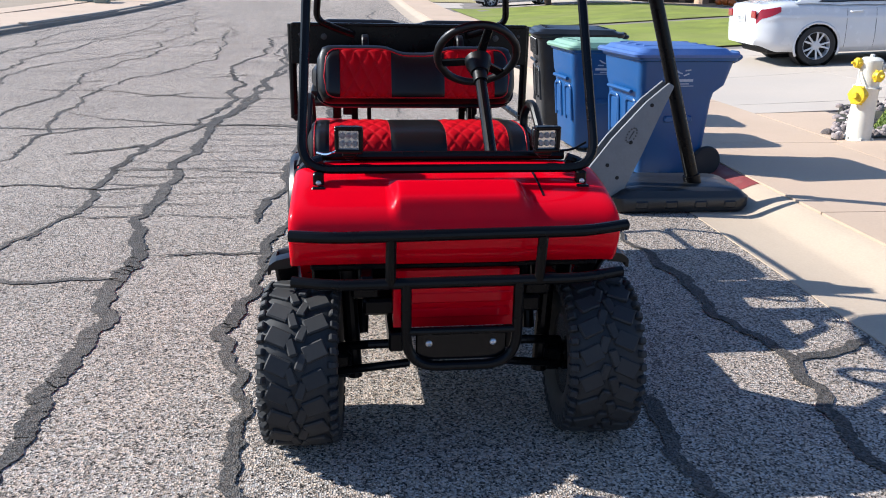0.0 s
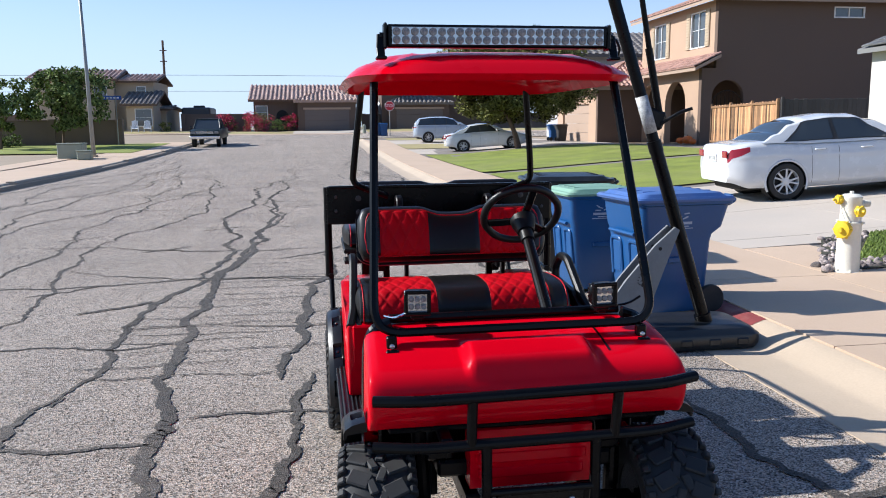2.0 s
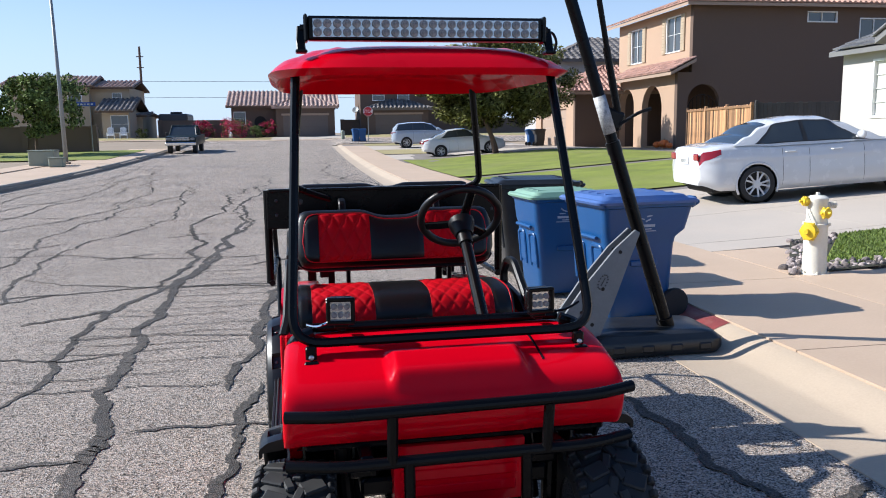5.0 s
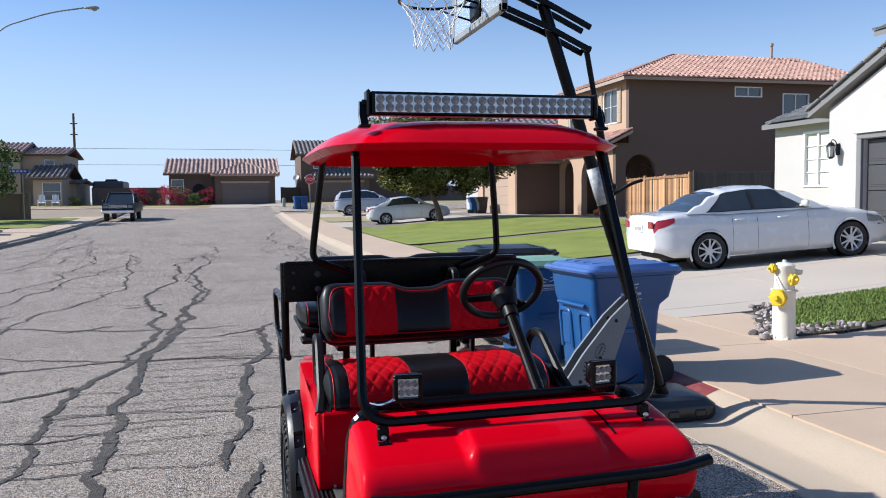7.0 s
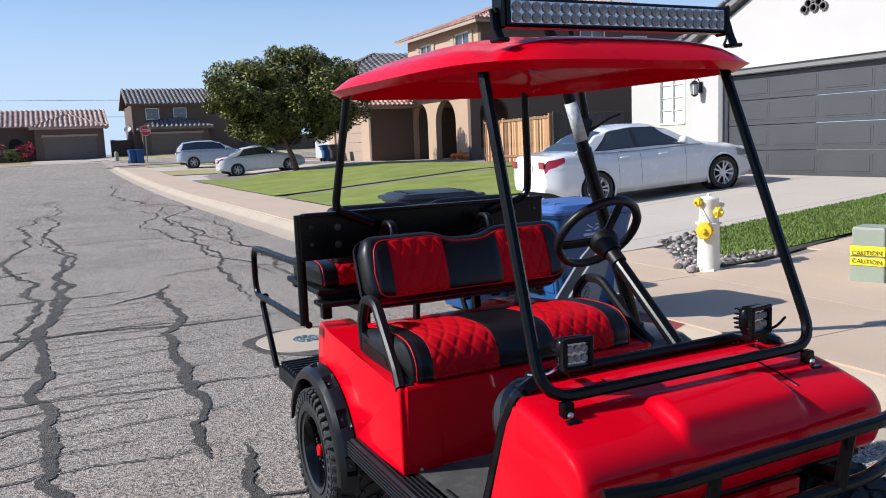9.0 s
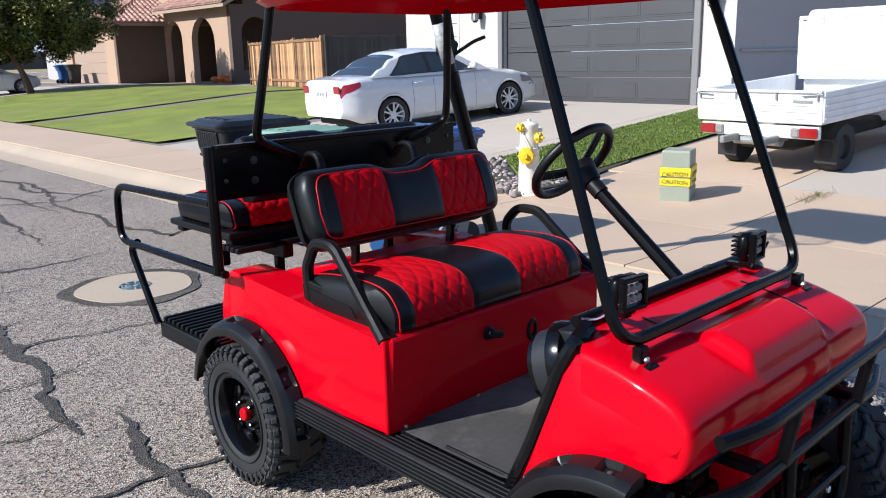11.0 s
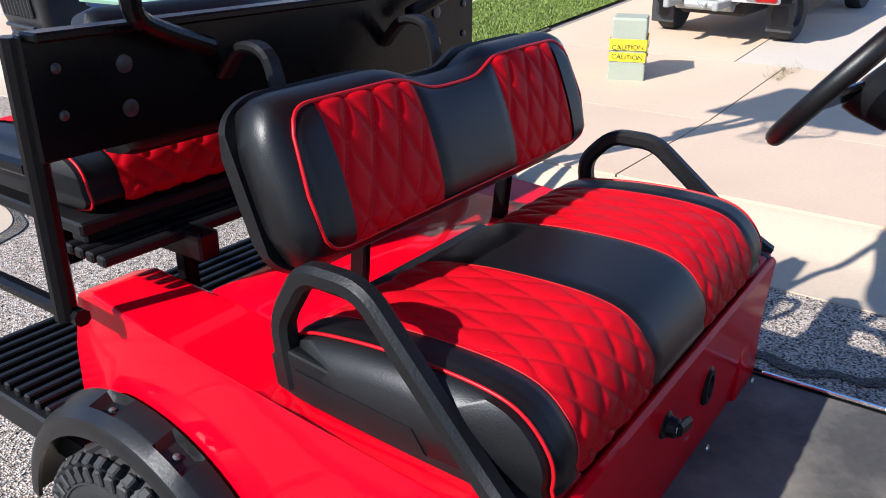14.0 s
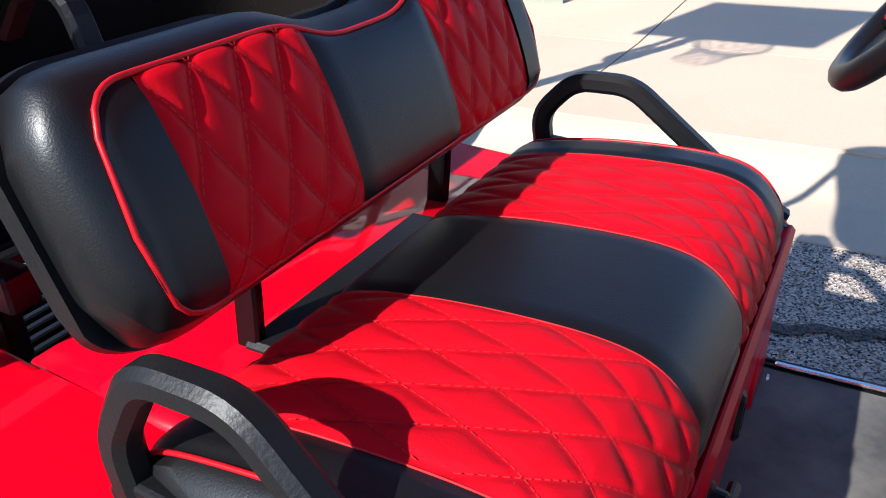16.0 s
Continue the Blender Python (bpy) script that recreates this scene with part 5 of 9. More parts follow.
for x in (0.30, -0.235):
    bm = B()
    add_sweep(bm, [hood(x / 0.586, v) + Vector((0, 0, 0.001)) for v in ([0.12 + 0.03 * k for k in range(9)] if x > 0 else [0.10, 0.13, 0.16])], rect(0.007, 0.004, 0.001))
    part("cowl_seam", bm, GLOSSB, cart)

# dash behind the cowl
bm = B()
add_prism(bm, [(0.055, 0.922), (0.130, 0.942), (0.180, 0.935), (0.220, 0.89), (0.228, 0.81), (0.20, 0.70), (0.13, 0.68), (0.05, 0.86)], 0, -0.455, 0.455)
bevel_all(bm, 0.012, 2)
part("dash", bm, ABS, cart, "black plastic dash", smooth=50)
bm = B()
add_tube(bm, [(-0.44, 0.128, 0.962), (0.44, 0.128, 0.962)], 0.017, seg=12)
part("dash_rail", bm, POWDER, cart)
MESHB = mat("perforated_black", (0.014, 0.015, 0.017), 0.4, var=0.5, scale=160, fine=420, spec=0.5)
for sx in (-1, 1):
    # flared speaker pod at the end of the dash, facing the seat
    m = pose(sx * 0.405, 0.160, 0.822, -108, 0, sx * -8) @ Matrix.Diagonal((0.82, 1.02, 0.92, 1))
    bm = B()
    add_lathe(bm, [(0.060, -0.05), (0.118, -0.02), (0.124, 0.0), (0.124, 0.022), (0.116, 0.026), (0.106, 0.028), (0.092, 0.105), (0.086, 0.110), (0.080, 0.106)], m, 36, cap=False)
    cup = part("speaker_pod", bm, GLOSSB, cart, "flared glossy black speaker pod on the dash", smooth=35)
    bm = B()
    add_lathe(bm, [(0.082, 0.104), (0.06, 0.109), (0.002, 0.112)], m, 28)
    part("speaker_grille", bm, MESHB, cup, "black perforated grille")
    bm = B()
    add_lathe(bm, [(0.1095, 0.030), (0.1065, 0.056), (0.1035, 0.082), (0.0985, 0.082), (0.1015, 0.056), (0.1045, 0.030)], m, 36, cap=False)
    part("mesh_band", bm, MESHB, cup, smooth=60)

# steering
HUB, COL = Vector((0.187, 0.585, 1.250)), Vector((0.185, 0.165, 0.912))
axis_s = (HUB - COL).normalized()
bm = B()
add_tube(bm, [COL, HUB - axis_s * 0.05], 0.023, seg=16)
part("steering_column", bm, POWDER, cart)
bm = B()
add_tube(bm, [HUB - axis_s * 0.11, HUB - axis_s * 0.02], 0.029, seg=16)
m = Matrix.Translation(HUB) @ axis_s.to_track_quat("Z", "Y").to_matrix().to_4x4()
add_lathe(bm, [(0.036, -0.06), (0.052, -0.01), (0.055, 0.012), (0.045, 0.022), (0.002, 0.026)], m, 20)
part("column_shroud", bm, ABS, cart, smooth=40)
sw = new("steering_wheel")
sw.parent = cart
sw.matrix_basis = m @ pose(0, 0, 0, 0, 0, 12)
bm = B()
add_tube(bm, [((0.158 if abs(math.cos(2 * math.pi * k / 40)) < 0.8 else 0.164) * math.cos(2 * math.pi * k / 40), 0.158 * math.sin(2 * math.pi * k / 40), 0.045) for k in range(40)], 0.0165, closed=True, seg=12)
part("grip", bm, BLKV, sw, smooth=True)
for k, a in enumerate((90, 210, 330)):
    bm = B()
    c, s_ = math.cos(radians(a)), math.sin(radians(a))
    add_sweep(bm, [(0.03 * c, 0.03 * s_, 0.015), (0.09 * c, 0.09 * s_, 0.028), (0.152 * c, 0.152 * s_, 0.044)], rect(0.042 - 0.006 * (k == 0), 0.012, 0.004))
    part("spoke", bm, GLOSSB, sw)
for a in (210, 330):
    bm = B()
    c, s_ = math.cos(radians(a)), math.sin(radians(a))
    add_sweep(bm, [(0.065 * c, 0.065 * s_, 0.030), (0.10 * c, 0.10 * s_, 0.038), (0.14 * c, 0.14 * s_, 0.049)], rect(0.026, 0.008, 0.003))
    part("red_inlay", bm, TAILRED, sw, "red spoke inlay")

# windshield frame and roof posts
bm = B()
add_sweep(bm, fillet([(-0.462, 0.30, 1.87), (-0.508, -0.052, 0.955), (0.508, -0.052, 0.955), (0.462, 0.30, 1.87)], 0.10, 7), rect(0.030, 0.030, 0.008))
part("windshield_frame", bm, POWDER, cart, "black tubular windshield frame", smooth=40)
for sx in (-1, 1):
    bm = B()
    add_box(bm, (sx * 0.450, -0.075, 0.925), (0.036, 0.030, 0.05), 0.005)
    add_box(bm, (sx * 0.450, -0.092, 0.902), (0.046, 0.05, 0.012), 0.004)
    clip = part("frame_clip", bm, POWDER, cart)
    bm = B()
    add_lathe(bm, [(0.009, 0), (0.009, 0.006), (0.004, 0.009)], pose(sx * 0.450, -0.0905, 0.918, 90, 0, 0), 8)
    part("clip_bolt", bm, BOLT, clip)
    bm = B()
    add_tube(bm, [(sx * 0.435, 1.49, 1.87), (sx * 0.478, 1.545, 1.50), (sx * 0.492, 1.575, 1.36), (sx * 0.40, 1.60, 1.32), (sx * 0.30, 1.625, 1.285)], 0.0175, 0.07)
    part("rear_roof_post", bm, POWDER, cart)

# roof: crowned shell with a rolled edge
def roof_pt(u, v, under=0.0):
    x, y = (2 * u - 1), (2 * v - 1)
    n = 5.0
    q = (abs(x) ** n + abs(y) ** n) ** (1 / n)
    k = 1.0 if q <= 1e-6 else max(abs(x), abs(y)) / q
    X, Y = x * k * 0.565, 0.855 + y * k * 0.745
    d = max(abs(x), abs(y))
    edge = smooth_step(0.86, 1.0, d)
    ribs = 0.010 * (smooth_step(0.52, 0.58, abs(x)) - smooth_step(0.74, 0.80, abs(x))) * (1 - smooth_step(0.7, 0.85, abs(y)))
    z = 1.862 + 0.088 * (1 - abs(x) ** 3.2) ** 0.8 * (1 - abs(y) ** 4.5) ** 0.7 - 0.018 * edge ** 2 + ribs
    if under:
        X, Y, z = X * (1 - 0.055 * edge), 0.855 + (Y - 0.855) * (1 - 0.045 * edge), z - 0.006 * edge
    return Vector((X, Y, z - under))


bm = B()
N = 44
top = add_grid(bm, lambda u, v: roof_pt(u, v), N, N)
low = add_grid(bm, lambda u, v: roof_pt(u, v, 0.016), N, N)
rim_t = [top[i][0] for i in range(N + 1)] + [top[N][j] for j in range(1, N + 1)] + [top[i][N] for i in range(N - 1, -1, -1)] + [top[0][j] for j in range(N - 1, 0, -1)]
rim_l = [low[i][0] for i in range(N + 1)] + [low[N][j] for j in range(1, N + 1)] + [low[i][N] for i in range(N - 1, -1, -1)] + [low[0][j] for j in range(N - 1, 0, -1)]
for i in range(len(rim_t)):
    k = (i + 1) % len(rim_t)
    bm.faces.new([rim_t[i], rim_t[k], rim_l[k], rim_l[i]])
part("roof", bm, RED, cart, "glossy red moulded roof", smooth=60)

# light bar on the roof
bar = new("light_bar")
bar.parent = cart
bm = B()
add_box(bm, (0, 0.255, 1.985), (0.835, 0.050, 0.082), 0.006)
housing = part("housing", bm, POWDER, bar)
for k in range(5):
    bm = B()
    add_box(bm, (0, 0.285, 1.957 + 0.014 * k), (0.82, 0.03, 0.005), 0.001)
    part("cooling_fin", bm, POWDER, housing)
for sx in (-1, 1):
    bm = B()
    add_box(bm, (sx * 0.423, 0.255, 1.985), (0.014, 0.062, 0.094), 0.006)
    add_lathe(bm, [(0.014, 0), (0.014, 0.012), (0.004, 0.014)], pose(sx * 0.430, 0.255, 1.985, 0, sx * 90, 0), 10)
    add_sweep(bm, [(sx * 0.438, 0.255, 1.99), (sx * 0.442, 0.24, 1.94), (sx * 0.440, 0.22, 1.905)], rect(0.012, 0.030, 0.003))
    add_box(bm, (sx * 0.44, 0.225, 1.905), (0.04, 0.05, 0.012), 0.004)
    part("bracket", bm, POWDER, bar)
bm = B()
add_box(bm, (0, 0.2285, 1.985), (0.80, 0.004, 0.062), 0.001)
part("reflector_plate", bm, REFL, bar)
for j in (0, 1):
    for k in range(24):
        bm = B() if (j, k) == (0, 0) else None
        mm = pose(-0.383 + 0.0333 * k, 0.2262, 1.9705 + 0.029 * j, 90, 0, 0)
        if bm is not None:
            add_lathe(bm, [(0.0150, 0), (0.0145, 0.004), (0.009, 0.001), (0.006, 0.0035), (0.001, 0.004)], None, 12)
            lens_src = part("lens", bm, CLEAR, bar, smooth=True)
            lens_src.matrix_basis = mm
        else:
            again("lens", lens_src, bar, mm)
bm = B()
add_tube(bm, [(0.44, 0.28, 1.97), (0.475, 0.30, 1.99), (0.495, 0.30, 1.95), (0.485, 0.31, 1.915)], 0.005, 0.03, 6)
part("cable", bm, POWDER, bar)

# pod lights on the dash rail
for sx in (-1, 1):
    pod = new("pod_light")
    pod.parent = cart
    pod.matrix_basis = pose(sx * 0.345, 0.035, 1.012, 0, 0, 6 * sx)
    bm = B()
    add_box(bm, (0, 0.012, 0.03), (0.094, 0.044, 0.086), 0.014)
    housing = part("housing", bm, POWDER, pod, smooth=50)
    for k in range(5):
        bm = B()
        add_box(bm, (0, 0.040, 0.000 + 0.015 * k), (0.080 - 0.006 * abs(k - 2), 0.024, 0.006), 0.002)
        part("cooling_fin", bm, POWDER, housing)
    bm = B()
    for cx, cz, w_, h_ in ((0, 0.069, 0.096, 0.014), (0, -0.009, 0.096, 0.014), (-0.041, 0.03, 0.014, 0.072), (0.041, 0.03, 0.014, 0.072)):
        add_box(bm, (cx, -0.018, cz), (w_, 0.024, h_), 0.004)
    part("bezel", bm, POWDER, pod, "thick black bezel")
    bm = B()
    add_box(bm, (0, -0.0125, 0.03), (0.072, 0.006, 0.068), 0.001)
    part("face_plate", bm, REFL, pod)
    for k in range(6):
        bm = B()
        add_lathe(bm, [(0.0105, 0), (0.010, 0.006), (0.005, 0.002), (0.001, 0.006)], pose(-0.0215 + 0.0215 * (k % 3), -0.0158, 0.0165 + 0.027 * (k // 3), 90, 0, 0), 10)
        part("lens", bm, CLEAR, pod, smooth=True)
    bm = B()
    add_box(bm, (0, 0.01, -0.022), (0.05, 0.04, 0.02), 0.004)
    add_box(bm, (0, 0.035, -0.035), (0.03, 0.08, 0.012), 0.003)
    for s2 in (-1, 1):
        add_lathe(bm, [(0.007, 0), (0.006, 0.006), (0.002, 0.008)], pose(s2 * 0.041, -0.01, 0.005, 0, s2 * 90, 0), 8)
    part("mount", bm, POWDER, pod)
    bm = B()
    add_tube(bm, [(-0.02, 0.03, 0.0), (-0.05, 0.02, -0.02), (-0.085, 0.03, -0.035), (-0.12, 0.05, -0.03)] if sx < 0 else [(0.02, 0.03, 0.0), (0.06, 0.01, -0.02), (0.11, 0.0, -0.012), (0.155, 0.0, 0.012)], 0.0045, 0.03, 6)
    part("wire", bm, CHROME if sx < 0 else POWDER, pod)

# front brush guard
bm = B()
add_tube(bm, [(-0.535, -0.335, 0.812), (-0.40, -0.372, 0.815), (0.40, -0.372, 0.825), (0.535, -0.335, 0.832)], 0.0185, 0.10, 14)
part("upper_bar", bm, POWDER, cart, "black tubular bumper bar")
bm = B()
add_tube(bm, [(-0.535, -0.30, 0.648), (-0.40, -0.342, 0.648), (0.40, -0.342, 0.654), (0.545, -0.300, 0.660)], 0.0185, 0.10, 14)
part("lower_bar", bm, POWDER, cart, "black tubular bumper bar")
for x in (-0.225, 0.255):
    bm = B()
    add_tube(bm, [(x, -0.372, 0.815), (x, -0.345, 0.65)], 0.017)
    part("strut", bm, POWDER, cart)
bm = B()
add_tube(bm, [(-0.175, -0.345, 0.65), (-0.175, -0.352, 0.36), (0.19, -0.352, 0.36), (0.19, -0.345, 0.65)], 0.0175, 0.11, 14, n=7)
part("guard_loop", bm, POWDER, cart)
bm = B()
add_tube(bm, [(-0.172, -0.35, 0.485), (0.187, -0.35, 0.485)], 0.013)
part("guard_bar", bm, POWDER, cart)
bm = B()
add_box(bm, (0.008, -0.335, 0.425), (0.30, 0.010, 0.10), 0.008)
plate = part("skid_plate", bm, GLOSSB, cart)
for x in (-0.10, 0.113):
    bm = B()
    add_lathe(bm, [(0.012, 0), (0.011, 0.006), (0.006, 0.009), (0.005, 0.004)], pose(x, -0.341, 0.437, 90, 0, 0), 10)
    part("plate_bolt", bm, BOLT, plate)
for x in (-0.30, 0.30):
    bm = B()
    add_box(bm, (x, -0.25, 0.655), (0.04, 0.16, 0.03), 0.006)
    part("bumper_mount", bm, POWDER, cart)

# ---- seats ----
def spline(pts, n):
    """Points along a smooth curve through pts."""
    out = []
    for i in range(len(pts) - 1):
        p = [pts[max(i - 1, 0)], pts[i], pts[i + 1], pts[min(i + 2, len(pts) - 1)]]
        for k in range(n):
            t = k / n
            out.append(tuple(0.5 * (2 * p[1][c] + (p[2][c] - p[0][c]) * t + (2 * p[0][c] - 5 * p[1][c] + 4 * p[2][c] - p[3][c]) * t * t + (3 * p[1][c] - p[0][c] - 3 * p[2][c] + p[3][c]) * t ** 3) for c in (0, 1)))
    out.append(tuple(pts[-1]))
    return out


class Cushion:
    """A padded shape: a cross-section curve (y, z) drawn along x, shrinking towards its rounded ends."""
    def __init__(self, curve, half, round_at, centre, place=None, dip=None, sg=1):
        self.c, self.half, self.round_at, self.o = spline(curve, 12), half, round_at, centre
        self.place = place or Matrix.Identity(4)
        self.dip, self.sg = dip, sg

    def at(self, x, s, proud=0.0):
        proud *= self.sg
        f = s * (len(self.c) - 1)
        i = min(int(f), len(self.c) - 2)
        t = f - i
        y, z = [self.c[i][k] * (1 - t) + self.c[i + 1][k] * t for k in (0, 1)]
        dy, dz = self.c[i + 1][0] - self.c[i][0], self.c[i + 1][1] - self.c[i][1]
        L = math.hypot(dy, dz) or 1
        a = abs(x)
        k = 1.0
        if a > self.round_at:
            q = min(1.0, (a - self.round_at) / (self.half - self.round_at))
            k = max(0.0, 1 - q ** 2.6) ** (1 / 2.6)
            k = 0.55 + 0.45 * k
        y, z = self.o[0] + (y - self.o[0]) * k, self.o[1] + (z - self.o[1]) * k
        if self.dip:
            z -= self.dip(x) * smooth_step(self.o[1], self.o[1] + 0.12, z)
        return self.place @ Vector((x, y + dz / L * proud, z - dy / L * proud))


def quilt(x, l, w, h, deep):
    """Relief of diamond stitching."""
    a, b = (x / w + l / h), (x / w - l / h)
    da, db = abs(a - round(a)), abs(b - round(b))
    d = min(da, db)
    return -deep * math.exp(-(d / 0.10) ** 2) + deep * 0.5 * (1 - math.exp(-(d / 0.3) ** 2))


def panel(parent, name, cu, x0, x1, s0, s1, material, proud, label="", q=None, nx=None, ns=None, puff=0.004, sgn=1):
    nx = nx or max(4, int((x1 - x0) / 0.0055))
    ns = ns or 90
    length = 0
    prev = None
    for k in range(41):
        p = cu.at((x0 + x1) / 2, s0 + (s1 - s0) * k / 40)
        if prev is not None:
            length += (p - prev).length
        prev = p
    bm = B()

    def f(u, v):
        x, s = x0 + (x1 - x0) * u, s0 + (s1 - s0) * v
        e = min(u, 1 - u) * (x1 - x0)
        ev = min(v, 1 - v) * length
        lift = proud + puff * (smooth_step(0, 0.02, e) * smooth_step(0, 0.02, ev)) - 0.006 * (1 - smooth_step(0, 0.006, ev))
        if q:
            lift += quilt(x - x0, v * length, *q) * smooth_step(0, 0.012, e)
        return cu.at(x, s, sgn * lift)
    add_grid(bm, f, nx, ns)
    return part(name, bm, material, parent, label, smooth=True)


def stitches(parent, cu, x0, x1, s0, s1, w, h, proud, sgn=1):
    """Thread lines of the diamond quilting, as fine dashes."""
    length, prev = 0, None
    for k in range(41):
        p = cu.at((x0 + x1) / 2, s0 + (s1 - s0) * k / 40)
        if prev is not None:
            length += (p - prev).length
        prev = p
    bm = B()
    W = x1 - x0
    for fam in (1, -1):
        lo, hi = sorted((0 / w - fam * 0 / h, W / w)), None
        kmin, kmax = int(math.floor(min(0, W / w, fam * length / h, W / w + fam * length / h))) - 1, int(math.ceil(max(0, W / w, fam * length / h, W / w + fam * length / h))) + 1
        for k in range(kmin, kmax + 1):
            l = 0.0
            while l < length:
                l2 = l + 0.0052
                xa, xb = (k - fam * l / h) * w, (k - fam * l2 / h) * w
                if 0.004 < xa < W - 0.004 and 0.004 < xb < W - 0.004 and l2 < length:
                    pa, pb = (cu.at(x0 + xx, s0 + (s1 - s0) * ll / length, sgn * (proud + 0.0016)) for xx, ll in ((xa, l), (xb, l2)))
                    d = (pb - pa)
                    n_ = (cu.at(x0 + xa, s0 + (s1 - s0) * l / length, sgn * 0.02) - cu.at(x0 + xa, s0 + (s1 - s0) * l / length, 0)).normalized()
                    sd = d.cross(n_).normalized() * 0.0008
                    add_faces(bm, [pa - sd, pa + sd, pb + sd, pb - sd], [(0, 1, 2, 3)])
                l += 0.0078
    return part("stitching", bm, THREAD, parent, "fine red stitching")


def seam_tube(parent, pts, r, name="piping", material=None):
    bm = B()
    add_tube(bm, pts, r, seg=8)
    return part(name, bm, material or PIPING, parent, "red piping", smooth=True)


def shell(parent, name, cu, material, half, label=""):
    bm = B()
    n, S = 40, 80
    rings = []
    for i in range(n + 1):
        x = -half + 2 * half * i / n
        if i in (0, n):
            x *= 1.0
        rings.append([cu.at(x, k / S) for k in range(S)])
    add_loft(bm, rings)
    return part(name, bm, material, parent, label, smooth=50)


# front bench: bottom cushion
seat = new("front_seat")
seat.parent = cart
seat_curve = [(1.245, 0.795), (1.262, 0.845), (1.235, 0.895), (1.12, 0.918), (0.99, 0.926), (0.885, 0.922), (0.825, 0.902), (0.785, 0.855), (0.780, 0.81), (0.800, 0.785), (1.0, 0.782), (1.245, 0.795)]
cs = Cushion(seat_curve, 0.512, 0.455, (1.02, 0.84), Matrix.Translation((-0.018, 0, 0)))
shell(seat, "base_cover", cs, BLKV, 0.512, "black vinyl seat sides")
SA, SB = 0.12, 0.79
QS = (0.066, 0.118, 0.0035)
panel(seat, "red_panel", cs, -0.408, -0.139, SA, SB, REDV, 0.004, "quilted red vinyl panel", QS, ns=150, sgn=1)
panel(seat, "red_panel", cs, 0.112, 0.392, SA, SB, REDV, 0.004, "quilted red vinyl panel", QS, ns=150)
panel(seat, "centre_panel", cs, -0.139, 0.112, SA, SB, BLKV, 0.003, "smooth black vinyl panel", nx=24)
panel(seat, "end_panel", cs, -0.470, -0.408, SA, SB, BLKV, 0.003, "smooth black vinyl panel", nx=16)
panel(seat, "end_panel", cs, 0.392, 0.470, SA, SB, BLKV, 0.003, "smooth black vinyl panel", nx=16)
for a, b in ((-0.408, -0.139), (0.112, 0.392)):
    stitches(seat, cs, a, b, SA, SB, QS[0], QS[1], 0.0045)
for x in (-0.474, 0.474):
    seam_tube(seat, [cs.at(x, SA + (SB - SA) * k / 50, 0.003) for k in range(51)], 0.0031)
for x in (-0.408, -0.139, 0.112, 0.392):
    seam_tube(seat, [cs.at(x, SA + (SB - SA) * k / 50, 0.0035) for k in range(51)], 0.0014, "seam", THREAD)

# front bench: backrest
back = new("front_backrest")
back.parent = cart
back_curve = [(-0.035, -0.125), (-0.052, -0.09), (-0.060, 0.0), (-0.054, 0.10), (-0.030, 0.138), (0.010, 0.148), (0.040, 0.135), (0.052, 0.09), (0.052, -0.09), (0.035, -0.130), (0.0, -0.140), (-0.035, -0.125)]
place = pose(0, 1.302, 1.114, -22, 0, 0)
notch = lambda x: 0.034 * math.exp(-((x - 0.0) / 0.125) ** 4)
cb = Cushion(back_curve, 0.484, 0.400, (0.0, 0.0), place, notch, -1)
shell(back, "back_cover", cb, BLKV, 0.484, "black vinyl backrest cover")
BA, BB = 0.026, 0.292
QB = (0.068, 0.112, 0.0045)
for a, b in ((-0.376, -0.129), (0.131, 0.380)):
    panel(back, "red_panel", cb, a, b, BA, BB, REDV, 0.005, "quilted red vinyl panel", QB, ns=110)
    stitches(back, cb, a, b, BA, BB, QB[0], QB[1], 0.0055)
panel(back, "centre_panel", cb, -0.129, 0.131, BA, BB, BLKV, 0.005, "smooth black vinyl panel", nx=24)
XR, XE = 0.378, 0.452


def end_k(x):
    q = max(0.0, min(1.0, (abs(x) - XR) / (XE - XR)))
    return max(0.0, 1 - q ** 2.4) ** (1 / 2.4)


for sx in (-1, 1):
    bm = B()

    def end_f(u, v, sx=sx):
        x = sx * (XR + (XE - XR - 0.0005) * u)
        k = end_k(x)
        s_ = (BA + BB) / 2 + (v - 0.5) * (BB - BA) * k
        e = min((1 - u) * 3, v * 6, (1 - v) * 6, 1)
        return cb.at(x, s_, 0.004 + 0.006 * smooth_step(0, 1, e))
    add_grid(bm, end_f, 18, 40)
    part("end_panel", bm, BLKV, back, "smooth black vinyl panel", smooth=True)
top_l = [(-XE + 2 * XE * k / 80, 1) for k in range(81)]
loop = [cb.at(x, (BA + BB) / 2 + (BB - BA) / 2 * end_k(x), 0.004) for x, _ in top_l] + [cb.at(-x, (BA + BB) / 2 - (BB - BA) / 2 * end_k(x), 0.004) for x, _ in top_l[1:-1]]
bm = B()
add_tube(bm, loop, 0.0034, seg=8, closed=True)
part("piping", bm, PIPING, back, "red piping", smooth=True)
bm = B()
rings = []
for i in range(65):
    x = -0.490 * math.cos(math.pi * i / 64)
    k = 1.0 if abs(x) < 0.385 else 0.58 + 0.42 * math.sqrt(max(0, 1 - ((abs(x) - 0.385) / 0.106) ** 2))
    rings.append([place @ Vector((x, y, z * k - (notch(x) if z > 0 else 0))) for y, z in ((0.034, -0.148), (0.034, 0.158), (0.050, 0.160), (0.062, 0.11), (0.062, -0.11), (0.052, -0.150))])
add_loft(bm, rings)
part("back_shell", bm, ABS, back, "black plastic back shell", smooth=40)
